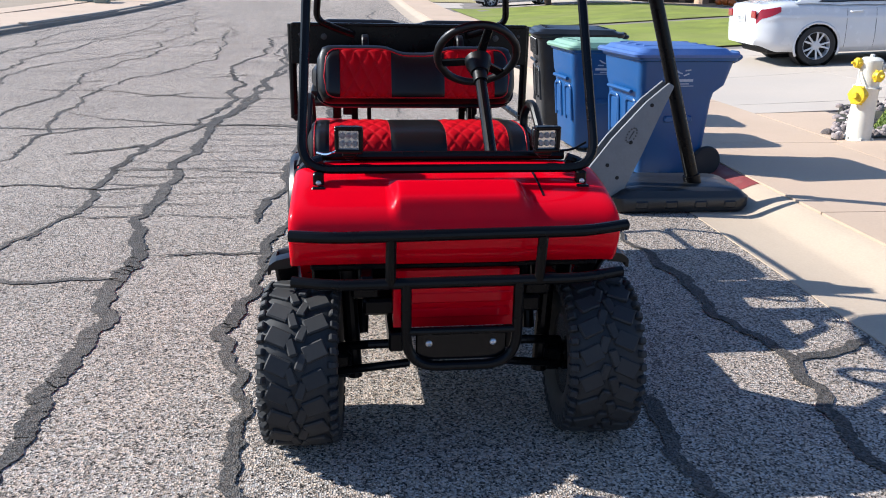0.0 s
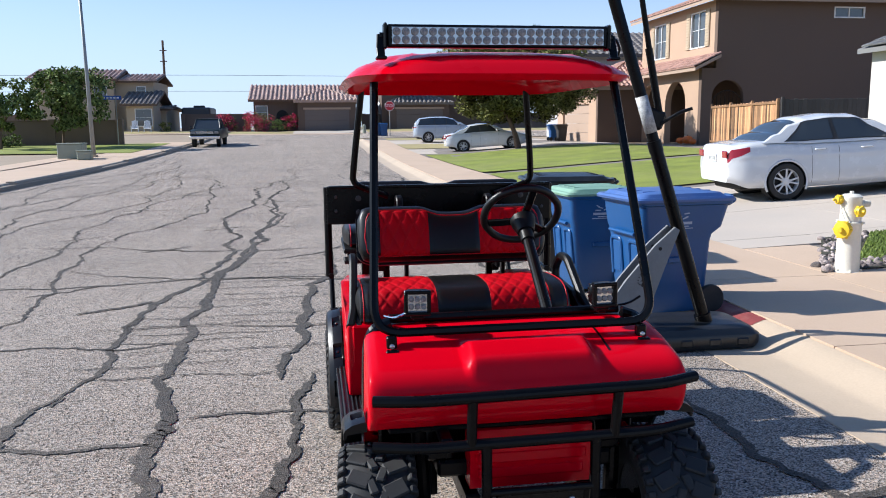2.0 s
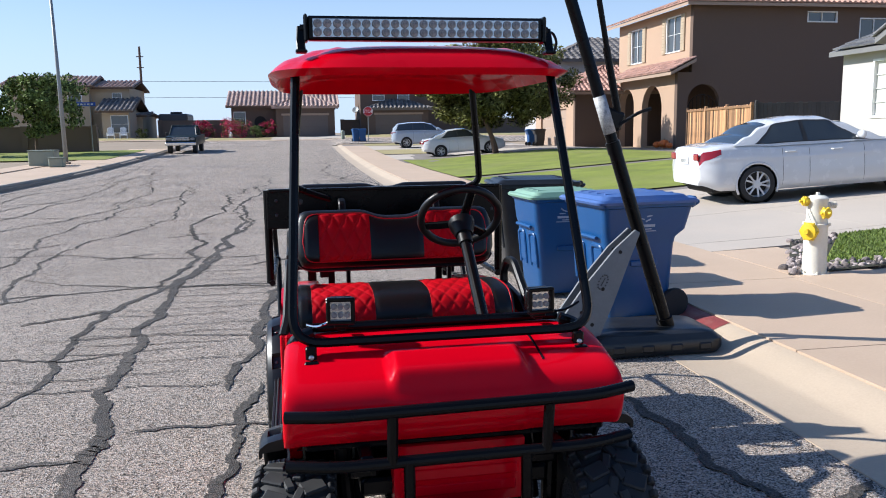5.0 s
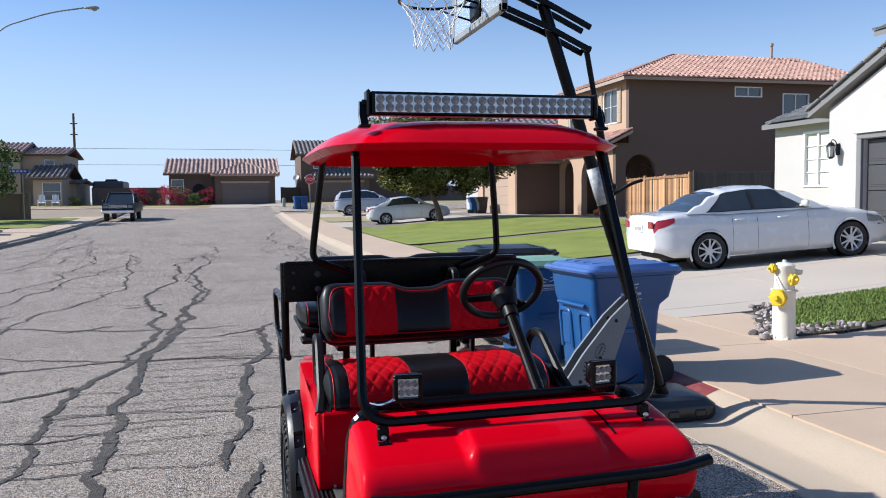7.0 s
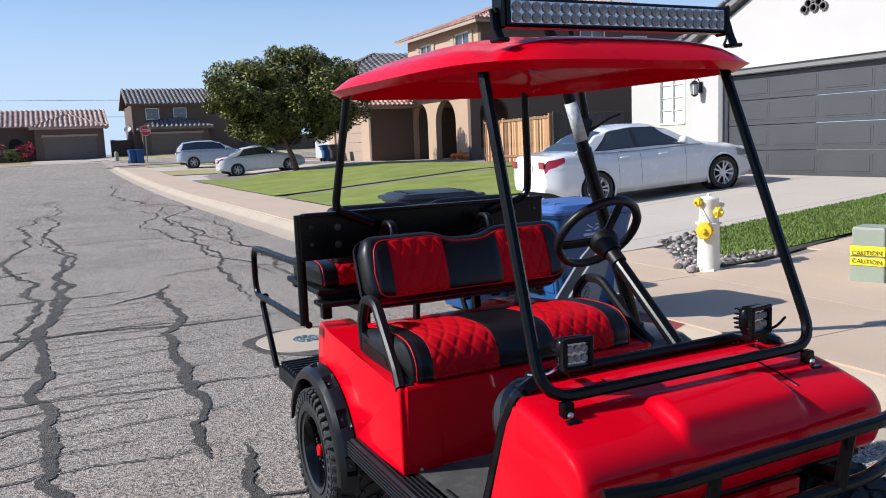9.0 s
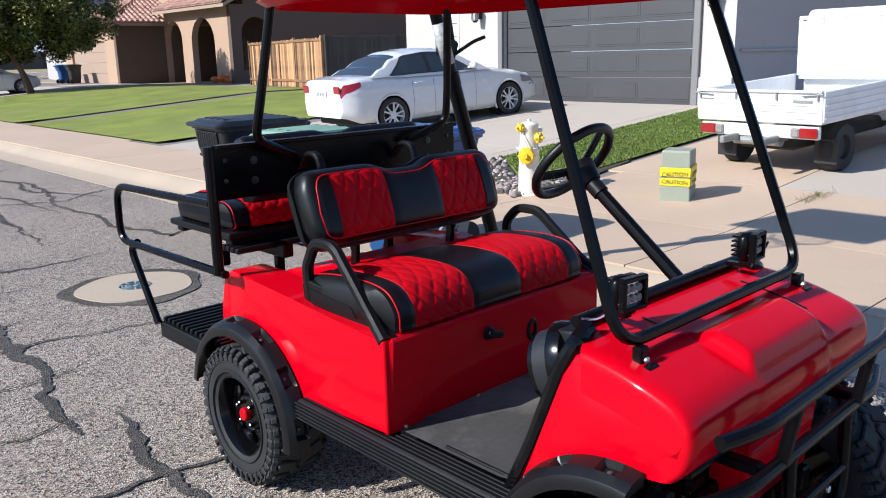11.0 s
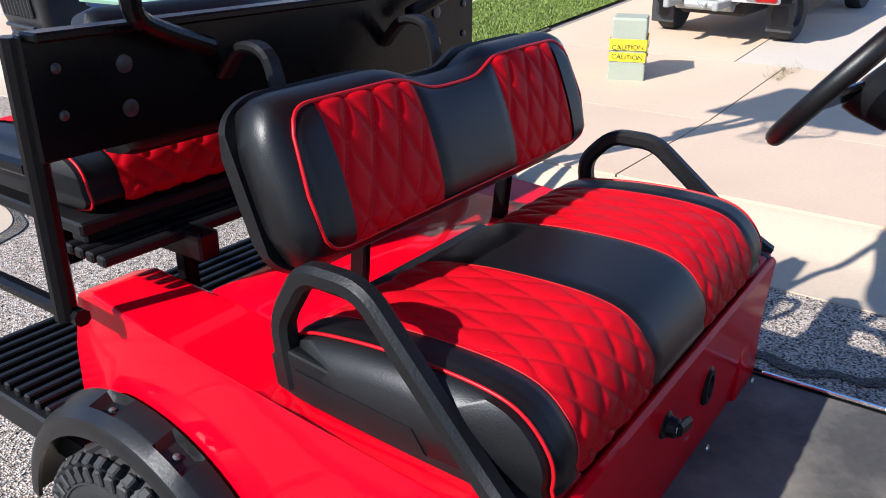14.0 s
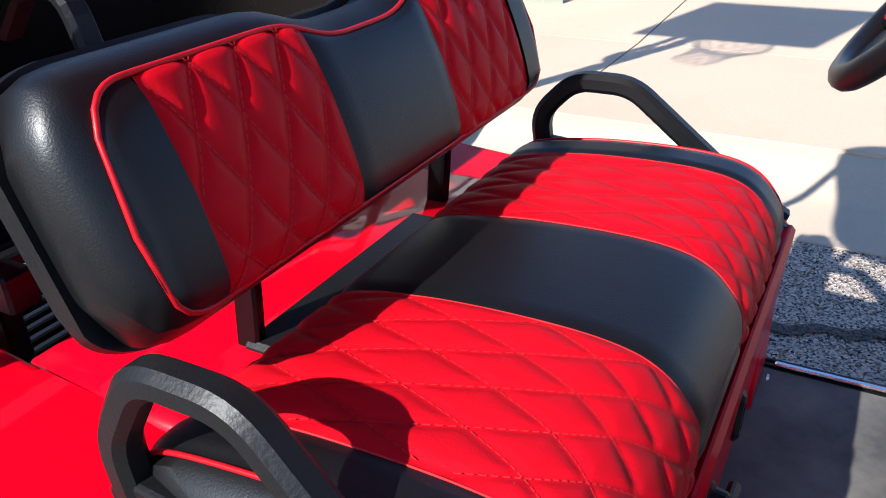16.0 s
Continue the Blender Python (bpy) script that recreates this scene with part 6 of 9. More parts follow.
for x in (-0.235, 0.275):
    bm = B()
    add_sweep(bm, [(x, 1.345, 0.80), (x, 1.335, 0.90), (x, 1.325, 1.02), (x, 1.365, 1.14)], rect(0.038, 0.020, 0.004))
    part("back_support", bm, POWDER, cart, "black steel backrest support")

# arm rests: bowed black loops with a low skirt
for sx in (-1, 1):
    x = -0.514 if sx < 0 else 0.540
    bm = B()
    up_ = 0.018 if sx < 0 else -0.012
    pts = fillet([(x + sx * 0.040, 0.785, 0.772), (x + sx * 0.022, 0.86, 0.822), (x + sx * 0.006, 1.075, 1.012 + up_), (x + sx * 0.006, 1.185, 1.012 + up_), (x, 1.252, 0.93), (x, 1.236, 0.815)], 0.034, 5)
    add_sweep(bm, pts, rect(0.036, 0.038, 0.009), up=(sx, 0, 0))
    arm = part("arm_rest", bm, ABS, cart, "black plastic arm rest loop", smooth=40)
    bm = B()
    add_prism(bm, [(0.765, 0.775), (1.262, 0.800), (1.272, 0.865), (1.235, 0.885), (0.955, 0.862), (0.905, 0.845)], 0, x - 0.014, x + 0.014)
    bevel_all(bm, 0.006, 2)
    add_prism(bm, [(0.96, 0.806), (1.215, 0.816), (1.215, 0.856), (0.985, 0.842)], 0, x + sx * 0.012, x + sx * 0.018)
    part("skirt", bm, ABS, arm)

# controls on the panel below the seat
bm = B()
add_lathe(bm, [(0.028, 0), (0.026, 0.012), (0.020, 0.016), (0.018, 0.03), (0.015, 0.034), (0.001, 0.034)], pose(-0.100, 0.772, 0.692, 90, 0, 0), 18)
add_box(bm, (-0.080, 0.738, 0.687), (0.065, 0.016, 0.026), 0.006, pose(0, 0, 0, 0, 14, 0))
knob = part("direction_switch", bm, ABS, cart, "black direction switch with white letters")
WLET = mat("white_lettering", (0.8, 0.8, 0.78), 0.6, var=0.05)
for k, ch in enumerate("FNR"):
    fc = bpy.data.curves.new("letter", "FONT")
    fc.body, fc.size, fc.extrude, fc.align_x = ch, 0.014, 0.0004, "CENTER"
    tmp = new("letter_text", fc)
    me = bpy.data.meshes.new_from_object(tmp.evaluated_get(bpy.context.evaluated_depsgraph_get()))
    bpy.data.objects.remove(tmp)
    me.materials.clear()
    me.materials.append(WLET)
    lt = new("letter", me)
    lt.parent = knob
    lt.matrix_basis = pose(-0.119 + 0.014 * k, 0.7365, 0.697 - 0.008 * k, 90, 0, 0)
bm = B()
add_lathe(bm, [(0.036, 0), (0.036, 0.008), (0.030, 0.014), (0.021, 0.014), (0.019, 0.004), (0.001, 0.004)], pose(0.143, 0.772, 0.644, 90, 0, 0) @ Matrix.Diagonal((0.8, 1.25, 1, 1)), 18)
part("charger_socket", bm, ABS, cart, "black oval charger socket")

# ---- rear seat kit ----
rear = new("rear_seat_kit")
rear.parent = cart
bm = B()
add_box(bm, (0, 1.672, 1.235), (1.26, 0.022, 0.206), 0.004)
add_box(bm, (0, 1.655, 1.335), (1.24, 0.05, 0.016), 0.004)
panel_r = part("back_panel", bm, POWDER, rear, "flat black steel back panel")
for x in (-0.58, -0.457, 0.457, 0.58):
    for z in (1.195, 1.272):
        bm = B()
        rr = 0.016 if abs(x) < 0.5 else 0.009
        add_lathe(bm, [(rr, 0), (rr, 0.003), (rr * 0.4, 0.005)], pose(x, 1.6605, z + (0 if abs(x) < 0.5 else 0.01), 90, 0, 0), 14)
        part("panel_bolt", bm, mat("dull_bolt", (0.045, 0.045, 0.045), 0.4, metal=0.6, var=0.2) if (x, z) == (-0.58, 1.195) else bpy.data.materials["dull_bolt"], panel_r)
rb_curve = [(-0.045, -0.125), (-0.055, 0.0), (-0.045, 0.11), (-0.01, 0.135), (0.03, 0.125), (0.05, 0.06), (0.05, -0.10), (0.02, -0.13), (-0.045, -0.125)]
crb = Cushion(rb_curve, 0.48, 0.42, (0, 0), pose(0, 1.745, 1.222, 12, 0, 180), lambda x: 0.018 * math.exp(-(x / 0.08) ** 4), -1)
shell(rear, "rear_backrest", crb, BLKV, 0.48, "black vinyl rear backrest")
rs_curve = [(2.235, 0.984), (2.250, 1.046), (2.215, 1.082), (2.060, 1.094), (1.875, 1.092), (1.800, 1.074), (1.776, 1.031), (1.795, 0.988), (2.060, 0.982), (2.235, 0.984)]
crs = Cushion(rs_curve, 0.535, 0.485, (2.02, 1.026))
rs = shell(rear, "rear_cushion", crs, BLKV, 0.535, "black and red rear seat cushion")
for a, b in ((-0.430, -0.150), (0.150, 0.430)):
    panel(rs, "red_panel", crs, a, b, 0.08, 0.80, REDV, 0.004, "quilted red vinyl panel", QS, ns=100)
for x in (-0.498, 0.498):
    seam_tube(rs, [crs.at(x, 0.40 + 0.40 * k / 40, 0.002) for k in range(41)], 0.003)
bm = B()
add_box(bm, (0, 2.01, 0.966), (1.08, 0.52, 0.026), 0.005)
seat_board = part("seat_board", bm, ABS, rear)
for yy in (1.80, 2.22):
    bm = B()
    add_box(bm, (0, yy, 0.939), (1.04, 0.05, 0.028), 0.005)
    part("batten", bm, ABS, seat_board)
for sx in (-1, 1):
    bm = B()
    add_tube(bm, [(sx * 0.625, 1.69, 1.335), (sx * 0.625, 1.695, 0.84)], 0.021, seg=10)
    part("side_post", bm, POWDER, rear)
    bm = B()
    add_sweep(bm, fillet([(sx * 0.622, 1.72, 1.115), (sx * 0.622, 2.62, 1.100), (sx * 0.612, 2.66, 0.835), (sx * 0.615, 1.66, 0.845)], 0.09, 6), rect(0.030, 0.030, 0.008))
    part("hand_rail", bm, POWDER, rear, "black tubular hand rail", smooth=40)
    bm = B()
    add_tube(bm, [(sx * 0.60, 2.50, 0.845), (sx * 0.60, 2.585, 0.80), (sx * 0.597, 2.372, 0.480)], 0.0165, 0.05)
    part("step_strut", bm, POWDER, rear)
    bm = B()
    add_box(bm, (sx * 0.30, 1.78, 0.80), (0.035, 0.035, 0.20), 0.004)
    add_box(bm, (sx * 0.40, 2.08, 0.815), (0.05, 0.05, 0.09), 0.006)
    add_box(bm, (sx * 0.34, 1.93, 0.895), (0.05, 0.58, 0.06), 0.005)
    part("support_leg", bm, POWDER, rear)
    bm = B()
    add_sweep(bm, fillet([(sx * 0.245, 1.66, 1.22), (sx * 0.245, 1.60, 1.285), (sx * 0.245, 1.53, 1.280), (sx * 0.245, 1.505, 1.20), (sx * 0.245, 1.52, 1.12)], 0.035, 4), rect(0.036, 0.020, 0.006))
    part("grab_handle", bm, ABS, rear, "black plastic grab handle")
bm = B()
add_box(bm, (0, 2.055, 0.450), (1.18, 0.64, 0.075), 0.006)
for sx in (-0.2, 0.2):
    add_box(bm, (sx, 2.0, 0.43), (0.05, 0.45, 0.05), 0.005)
step = part("foot_step", bm, ABS, rear, "black ribbed plastic foot step")
for k in range(15):
    bm = B()
    add_box(bm, (0, 1.755 + 0.0432 * k, 0.497), (1.15, 0.021, 0.022), 0.004)
    part("rib", bm, ABS, step)
# slatted bridge between the back panel and the seat board
for k in range(4):
    bm = B()
    add_box(bm, (0, 1.705 + 0.036 * k, 0.915), (1.08, 0.026, 0.022), 0.004)
    part("slat", bm, ABS, rear)

# ---- things on the pavement ----
BINBLUE = mat("blue_bin_plastic", (0.005, 0.066, 0.205), 0.40, var=0.08, scale=3, fine=60, bump=0.0006, dirt=(0.02, 0.08, 0.17), dirt_amt=0.4)
BINBLK = mat("black_bin_plastic", (0.014, 0.0145, 0.0155), 0.34, var=0.2, scale=3, fine=60, bump=0.0006, dirt=(0.07, 0.07, 0.07), dirt_amt=0.5)
LIDBLUE = mat("blue_lid", (0.055, 0.12, 0.32), 0.45, var=0.12, scale=4, fine=50, dirt=(0.16, 0.19, 0.30), dirt_amt=0.5)
LIDGREEN = mat("faded_green_lid", (0.19, 0.33, 0.235), 0.55, var=0.15, scale=4, fine=50, dirt=(0.30, 0.36, 0.30), dirt_amt=0.5)


def wheeled_bin(m, body_mat, lid_mat, label, H=1.06, W=0.62, D=0.70, mark=True, grooved=False):
    """A wheeled refuse bin: tapered tub with a stepped collar, hinged lid, handle, axle and wheels. Its front is at -y, the handle at +y."""
    t = thing("wheeled_bin", m, label, "bin", "bins at the kerb")

    def ring(w, d0, d1, z, r=0.05):
        pts = [(-w / 2, d0), (w / 2, d0), (w / 2, d1), (-w / 2, d1)]
        return [(p.x, p.y, z) for p in fillet([(x, y, 0) for x, y in pts], r, 4, True)]
    front = lambda z: -D * (0.36 + 0.10 * min(1.0, z / (0.9 * H)))
    bm = B()
    add_loft(bm, [ring(W * 0.76, -D * 0.34, D * 0.32, 0.02, 0.07), ring(W * 0.80, -D * 0.36, D * 0.33, 0.06, 0.07), ring(W * 0.87, front(H * 0.60), D * 0.365, H * 0.60, 0.07), ring(W * 0.89, front(H * 0.66), D * 0.38, H * 0.66, 0.07),
                  ring(W * 0.93, front(H * 0.70) - 0.012, D * 0.47, H * 0.72, 0.06), ring(W * 0.98, front(H * 0.90) - 0.014, D * 0.53, H * 0.90, 0.06), ring(W * 1.04, -D * 0.50, D * 0.56, H * 0.91, 0.06),
                  ring(W * 1.04, -D * 0.50, D * 0.56, H * 0.94, 0.06), ring(W * 0.96, -D * 0.46, D * 0.50, H * 0.945, 0.06)])
    body = part("tub", bm, body_mat, t, smooth=35)
    # moulded lift pockets and grip bar on the front
    for sx in (-1, 1):
        bm = B()
        y = front(H * 0.45) - 0.004
        add_sweep(bm, fillet([(sx * W * 0.10, y + 0.02, H * 0.28), (sx * W * 0.10, y - 0.012, H * 0.60), (sx * W * 0.34, y - 0.012, H * 0.60), (sx * W * 0.34, y + 0.02, H * 0.28)], 0.05, 4), rect(0.034, 0.030, 0.008), up=(0, -1, 0))
        part("lift_pocket", bm, body_mat, body)
        bm = B()
        add_box(bm, (sx * W * 0.22, front(H * 0.44) - 0.002, H * 0.44), (W * 0.17, 0.012, H * 0.26), 0.005, pose(0, 0, 0, 4, 0, 0))
        part("pocket_back", bm, DARK if grooved else body_mat, body)
        bm = B()
        add_box(bm, (sx * W * 0.435, 0.0, H * 0.46), (0.022, D * 0.30, H * 0.05), 0.008)
        part("side_rib", bm, body_mat, body)
    bm = B()
    add_tube(bm, [(-W * 0.30, front(H * 0.66) - 0.030, H * 0.665), (W * 0.30, front(H * 0.66) - 0.030, H * 0.665)], 0.016, seg=10)
    part("grip_bar", bm, body_mat, body)
    # lid: overhanging rim, raised field with ribs and hinge knuckles
    bm = B()
    add_loft(bm, [ring(W * 1.09, -D * 0.55, D * 0.57, H * 0.935, 0.07), ring(W * 1.10, -D * 0.56, D * 0.575, H * 0.955, 0.07), ring(W * 1.06, -D * 0.54, D * 0.56, H * 0.972, 0.07), ring(W * 0.99, -D * 0.49, D * 0.50, H * 0.970, 0.07),
                  ring(W * 0.93, -D * 0.45, D * 0.46, H * 0.998, 0.08), ring(W * 0.60, -D * 0.28, D * 0.30, H * 1.014, 0.08)])
    lid = part("lid", bm, lid_mat, t, smooth=30)
    for x in (-0.30, -0.10, 0.10, 0.30):
        bm = B()
        add_box(bm, (x * W, 0.0, H * 1.004), (0.026, D * 0.78, 0.020), 0.007)
        part("lid_rib", bm, lid_mat, lid)
    for sx in (-1, 1):
        bm = B()
        add_lathe(bm, [(0.02, -0.05), (0.024, -0.045), (0.024, 0.045), (0.02, 0.05)], pose(sx * W * 0.34, D * 0.585, H * 0.955, 0, 90, 0), 12)
        part("hinge", bm, body_mat, body)
    bm = B()
    add_tube(bm, [(-W * 0.42, D * 0.54, H * 0.90), (-W * 0.42, D * 0.63, H * 0.935), (W * 0.42, D * 0.63, H * 0.935), (W * 0.42, D * 0.54, H * 0.90)], 0.017, 0.05)
    part("handle", bm, body_mat, t)
    bm = B()
    add_tube(bm, [(-W * 0.42, D * 0.36, 0.125), (W * 0.42, D * 0.36, 0.125)], 0.012)
    part("axle", bm, POWDER, t)
    for sx in (-1, 1):
        bm = B()
        add_lathe(bm, [(0.03, -0.025), (0.08, -0.028), (0.118, -0.025), (0.125, -0.012), (0.125, 0.012), (0.118, 0.025), (0.08, 0.028), (0.03, 0.025)], pose(sx * W * 0.44, D * 0.36, 0.125, 0, 90, 0), 20)
        part("wheel", bm, RUBBER, t, smooth=40)
    if grooved:
        # fluted grip panel below the lid
        for k in range(9):
            bm = B()
            add_box(bm, (-W * 0.30 + W * 0.60 * k / 8, front(H * 0.82) - 0.022, H * 0.815), (W * 0.045, 0.03, H * 0.17), 0.010, pose(0, 0, 0, 5, 0, 0))
            part("flute", bm, body_mat, body)
        bm = B()
        add_box(bm, (-W * 0.44, front(H * 0.5) + 0.05, H * 0.50), (0.05, 0.07, H * 0.60), 0.015)
        part("corner_rib", bm, body_mat, body)
    if mark:
        bm = B()
        pale = bpy.data.materials.get("bin_mark") or mat("bin_mark", (0.40, 0.44, 0.50), 0.6, var=0.2, scale=30)
        z = H * 0.79
        for k, (y, dz, w, h) in enumerate(((-0.05, 0.045, 0.04, 0.010), (0.045, 0.05, 0.05, 0.010), (-0.025, 0.03, 0.05, 0.010), (0.035, 0.015, 0.05, 0.012), (-0.05, 0.005, 0.06, 0.010), (0.0, -0.03, 0.20, 0.022), (0.01, -0.058, 0.12, 0.008), (0.0, -0.075, 0.22, 0.007))):
            x = W * (0.465 + 0.025 * (z + dz - H * 0.72) / (H * 0.18)) + 0.002
            add_box(bm, (x, y - 0.02, z + dz), (0.004, w, h), 0.001, pose(0, 0, 0, (k * 37) % 60 - 30 if k < 5 else 0, 0, 0))
        part("printed_mark", bm, pale, body, "faded pale printed mark")
    return t


wheeled_bin(pose(2.28, 3.86, 0.05, 0, 0, -84), BINBLUE, LIDBLUE, "blue wheeled bin with a blue lid at the kerb", H=1.04, W=0.74, D=0.82)
wheeled_bin(pose(2.06, 5.06, 0.02, 0, 0, -86), BINBLUE, LIDGREEN, "blue wheeled bin with a faded green lid", H=1.02, W=0.66, D=0.74)
wheeled_bin(pose(2.14, 6.28, 0.03, 0, 0, -96), BINBLK, BINBLK, "black wheeled bin with a black lid", H=1.06, W=0.78, D=0.88, mark=False, grooved=True)

# portable basketball hoop
hoop = thing("basketball_hoop", (0, 0, 0), "portable basketball hoop with a black mast over the cart", "hoop")
bm = B()
def hoop_ring(z, k, b):
    pts = [(1.50 + 0.08 * b, 2.60 + 0.02 * b), (2.54 - 0.06 * b, 2.60 + 0.02 * b), (2.60 - 0.10 * b, 3.30 - 0.14 * b), (1.56 + 0.10 * b, 3.36 - 0.14 * b)]
    return [(p.x, p.y, z) for p in fillet([(x, y, 0) for x, y in pts], 0.10, 4, True)]
add_loft(bm, [hoop_ring(0.015, 0, 0.4), hoop_ring(0.05, 0, 0), hoop_ring(0.115, 0, 0), hoop_ring(0.125, 0, 0.25), hoop_ring(0.165, 0, 1.0), hoop_ring(0.185, 0, 2.6)])
base_b = part("base", bm, BINBLK, hoop, "black blow-moulded water base", smooth=35)
for k in range(4):
    bm = B()
    add_box(bm, (1.72 + 0.22 * k, 2.605, 0.07), (0.10, 0.03, 0.06), 0.012)
    part("base_rib", bm, BINBLK, base_b)
MB, MT = Vector((2.18, 2.82, 0.17)), Vector((1.265, 2.87, 3.02))
along = lambda z: MB.lerp(MT, (z - MB.z) / (MT.z - MB.z))
bm = B()
add_sweep(bm, [MB, along(1.5)], circle(0.048, 16))
add_sweep(bm, [along(1.5), MT], circle(0.042, 16))
add_sweep(bm, [along(1.46), along(1.54)], circle(0.052, 16))
add_sweep(bm, [MB, MB + (along(1) - MB).normalized() * 0.07], circle(0.062, 16))
part("mast", bm, POWDER, hoop, "glossy black steel mast", smooth=40)
bm = B()
add_sweep(bm, [along(1.60), along(1.86)], circle(0.0445, 16))
part("mast_label", bm, mat("worn_label", (0.35, 0.35, 0.34), 0.5, var=0.6, scale=30, fine=120), hoop, "worn pale label round the mast", smooth=True)
up_end = Vector((1.60, 2.87, 2.71))
for dz in (0.0, 0.16):
    for dy in (-0.07, 0.07):
        bm = B()
        add_sweep(bm, [up_end + Vector((0, dy, dz - 0.02)), Vector((1.28, 2.87 + dy, 2.84 + dz)), Vector((0.84, 2.88 + dy, 3.01 + dz * 1.1))], rect(0.022, 0.04, 0.004))
        part("arm", bm, POWDER, hoop)
bm = B()
add_tube(bm, [up_end + Vector((0, -0.06, 0)), up_end + Vector((0, 0.06, 0))], 0.016)
add_tube(bm, [up_end, Vector((1.80, 2.90, 1.72))], 0.020)
add_tube(bm, [Vector((1.70, 2.885, 2.2)), Vector((1.80, 2.90, 1.74))], 0.027)
part("height_rod", bm, POWDER, hoop)
bm = B()
add_box(bm, (1.76, 2.90, 1.70), (0.16, 0.07, 0.14), 0.02, pose(0, 0, 0, 0, 20, 0))
add_tube(bm, [(1.80, 2.87, 1.66), (1.92, 2.80, 1.745), (2.00, 2.78, 1.77)], 0.012, 0.04)
part("height_lever", bm, ABS, hoop, "black height lever")
BRACE = mat("grey_brace_plastic", (0.17, 0.175, 0.175), 0.5, var=0.15, scale=8, fine=60)
for dy, sgn in ((-0.03, -1), (0.10, 1)):
    bm = B()
    top_p, low_p = along(0.90) + Vector((-0.03, dy - 0.02, 0)), Vector((1.44, 2.72 + dy, 0.15))
    d = (low_p - top_p)
    nrm = d.cross(Vector((0, 1, 0))).normalized()
    if nrm.z < 0:
        nrm = -nrm
    poly = [top_p + nrm * 0.02, top_p + d * 0.22 + nrm * 0.085, top_p + d * 0.60 + nrm * 0.150, low_p + nrm * 0.19, low_p - nrm * 0.15, top_p + d * 0.6 - nrm * 0.105, top_p + d * 0.25 - nrm * 0.055, top_p - nrm * 0.025]
    rings = [[p + Vector((0, o, 0)) for p in poly] for o in (-0.012, 0.012)]
    add_loft(bm, rings)
    bevel_all(bm, 0.004, 1)
    br = part("side_brace", bm, BRACE, hoop, "grey plastic side brace")
    for f, o in ((0.22, 0.04), (0.55, 0.02), (0.80, 0.075), (0.84, -0.04)):
        bm = B()
        c = top_p + d * f + nrm * o + Vector((0, -0.0135, 0))
        add_lathe(bm, [(0.014, 0), (0.014, 0.002), (0.001, 0.0025)], Matrix.Translation(c) @ pose(0, 0, 0, 90, 0, 0), 10)
        part("brace_hole", bm, DARK, br)
    if sgn < 0:
        bm = B()
        c = top_p + d * 0.5 + nrm * 0.045 + Vector((0, -0.0135, 0))
        for k in range(14):
            a = 2 * math.pi * k / 14
            p = c + d.normalized() * 0.055 * math.cos(a) + nrm * 0.030 * math.sin(a)
            add_lathe(bm, [(0.007, 0), (0.006, 0.002)], Matrix.Translation(p) @ pose(0, 0, 0, 90, 0, 0), 6)
        for k in (-1, 0, 1):
            add_box(bm, c + d.normalized() * 0.02 * k, (0.008, 0.003, 0.026), 0.001, pose(0, 0, 0, 0, 30, 0))
        part("brace_mark", bm, mat("dark_emboss", (0.06, 0.06, 0.06), 0.5), br)
# board, rim and net
bm = B()
X0, Y0, Y1, Z0, Z1 = 0.80, 2.34, 3.49, 2.83, 3.58
for a, b, c, d in ((Y0, Y1, Z0, Z0 + 0.05), (Y0, Y1, Z1 - 0.05, Z1), (Y0, Y0 + 0.045, Z0, Z1), (Y1 - 0.045, Y1, Z0, Z1)):
    add_box(bm, (X0, (a + b) / 2, (c + d) / 2), (0.045, b - a, d - c), 0.006)
board = part("board_frame", bm, STEELGREY, hoop, "grey backboard frame")
bm = B()
add_box(bm, (X0 - 0.012, (Y0 + Y1) / 2, (Z0 + Z1) / 2), (0.008, Y1 - Y0 - 0.05, Z1 - Z0 - 0.06), 0)
part("board_sheet", bm, mat("clear_backboard", (0.62, 0.70, 0.78), 0.12, var=0.05, trans=0.55), board, "clear plastic backboard sheet")
bm = B()
RC = Vector((0.475, 2.895, 3.00))
add_tube(bm, [RC + Vector((0.23 * math.cos(2 * math.pi * k / 36), 0.23 * math.sin(2 * math.pi * k / 36), 0)) for k in range(36)], 0.010, closed=True, seg=8)
add_tube(bm, [RC + Vector((0.20, 0.09, 0)), (0.79, 2.96, 2.985)], 0.009, seg=8)
add_tube(bm, [RC + Vector((0.20, -0.09, 0)), (0.79, 2.83, 2.985)], 0.009, seg=8)
add_tube(bm, [RC + Vector((0.10, 0.18, -0.02)), (0.79, 3.0, 2.90)], 0.007, seg=8)
add_box(bm, (0.785, 2.895, 2.96), (0.03, 0.24, 0.14), 0.008)
part("rim", bm, POWDER, hoop, "black steel rim", smooth=True)
bm = B()
n, rows = 12, 5
def net_pt(k, j):
    a = 2 * math.pi * (k + 0.5 * j) / n
    r = [0.225, 0.185, 0.155, 0.135, 0.125, 0.135][j]
    return RC + Vector((r * math.cos(a), r * math.sin(a), -0.062 * j + 0.006 * math.sin(5 * k + j)))
for j in range(rows):
    for k in range(n):
        for q in (0, -1):
            add_tube(bm, [net_pt(k, j), (net_pt(k, j) + net_pt(k + q, j + 1)) / 2 + Vector((0, 0, -0.008)), net_pt(k + q, j + 1)], 0.0042, seg=5)
part("net", bm, mat("net_cord", (0.72, 0.73, 0.74), 0.8, var=0.1), hoop, "white cord net")

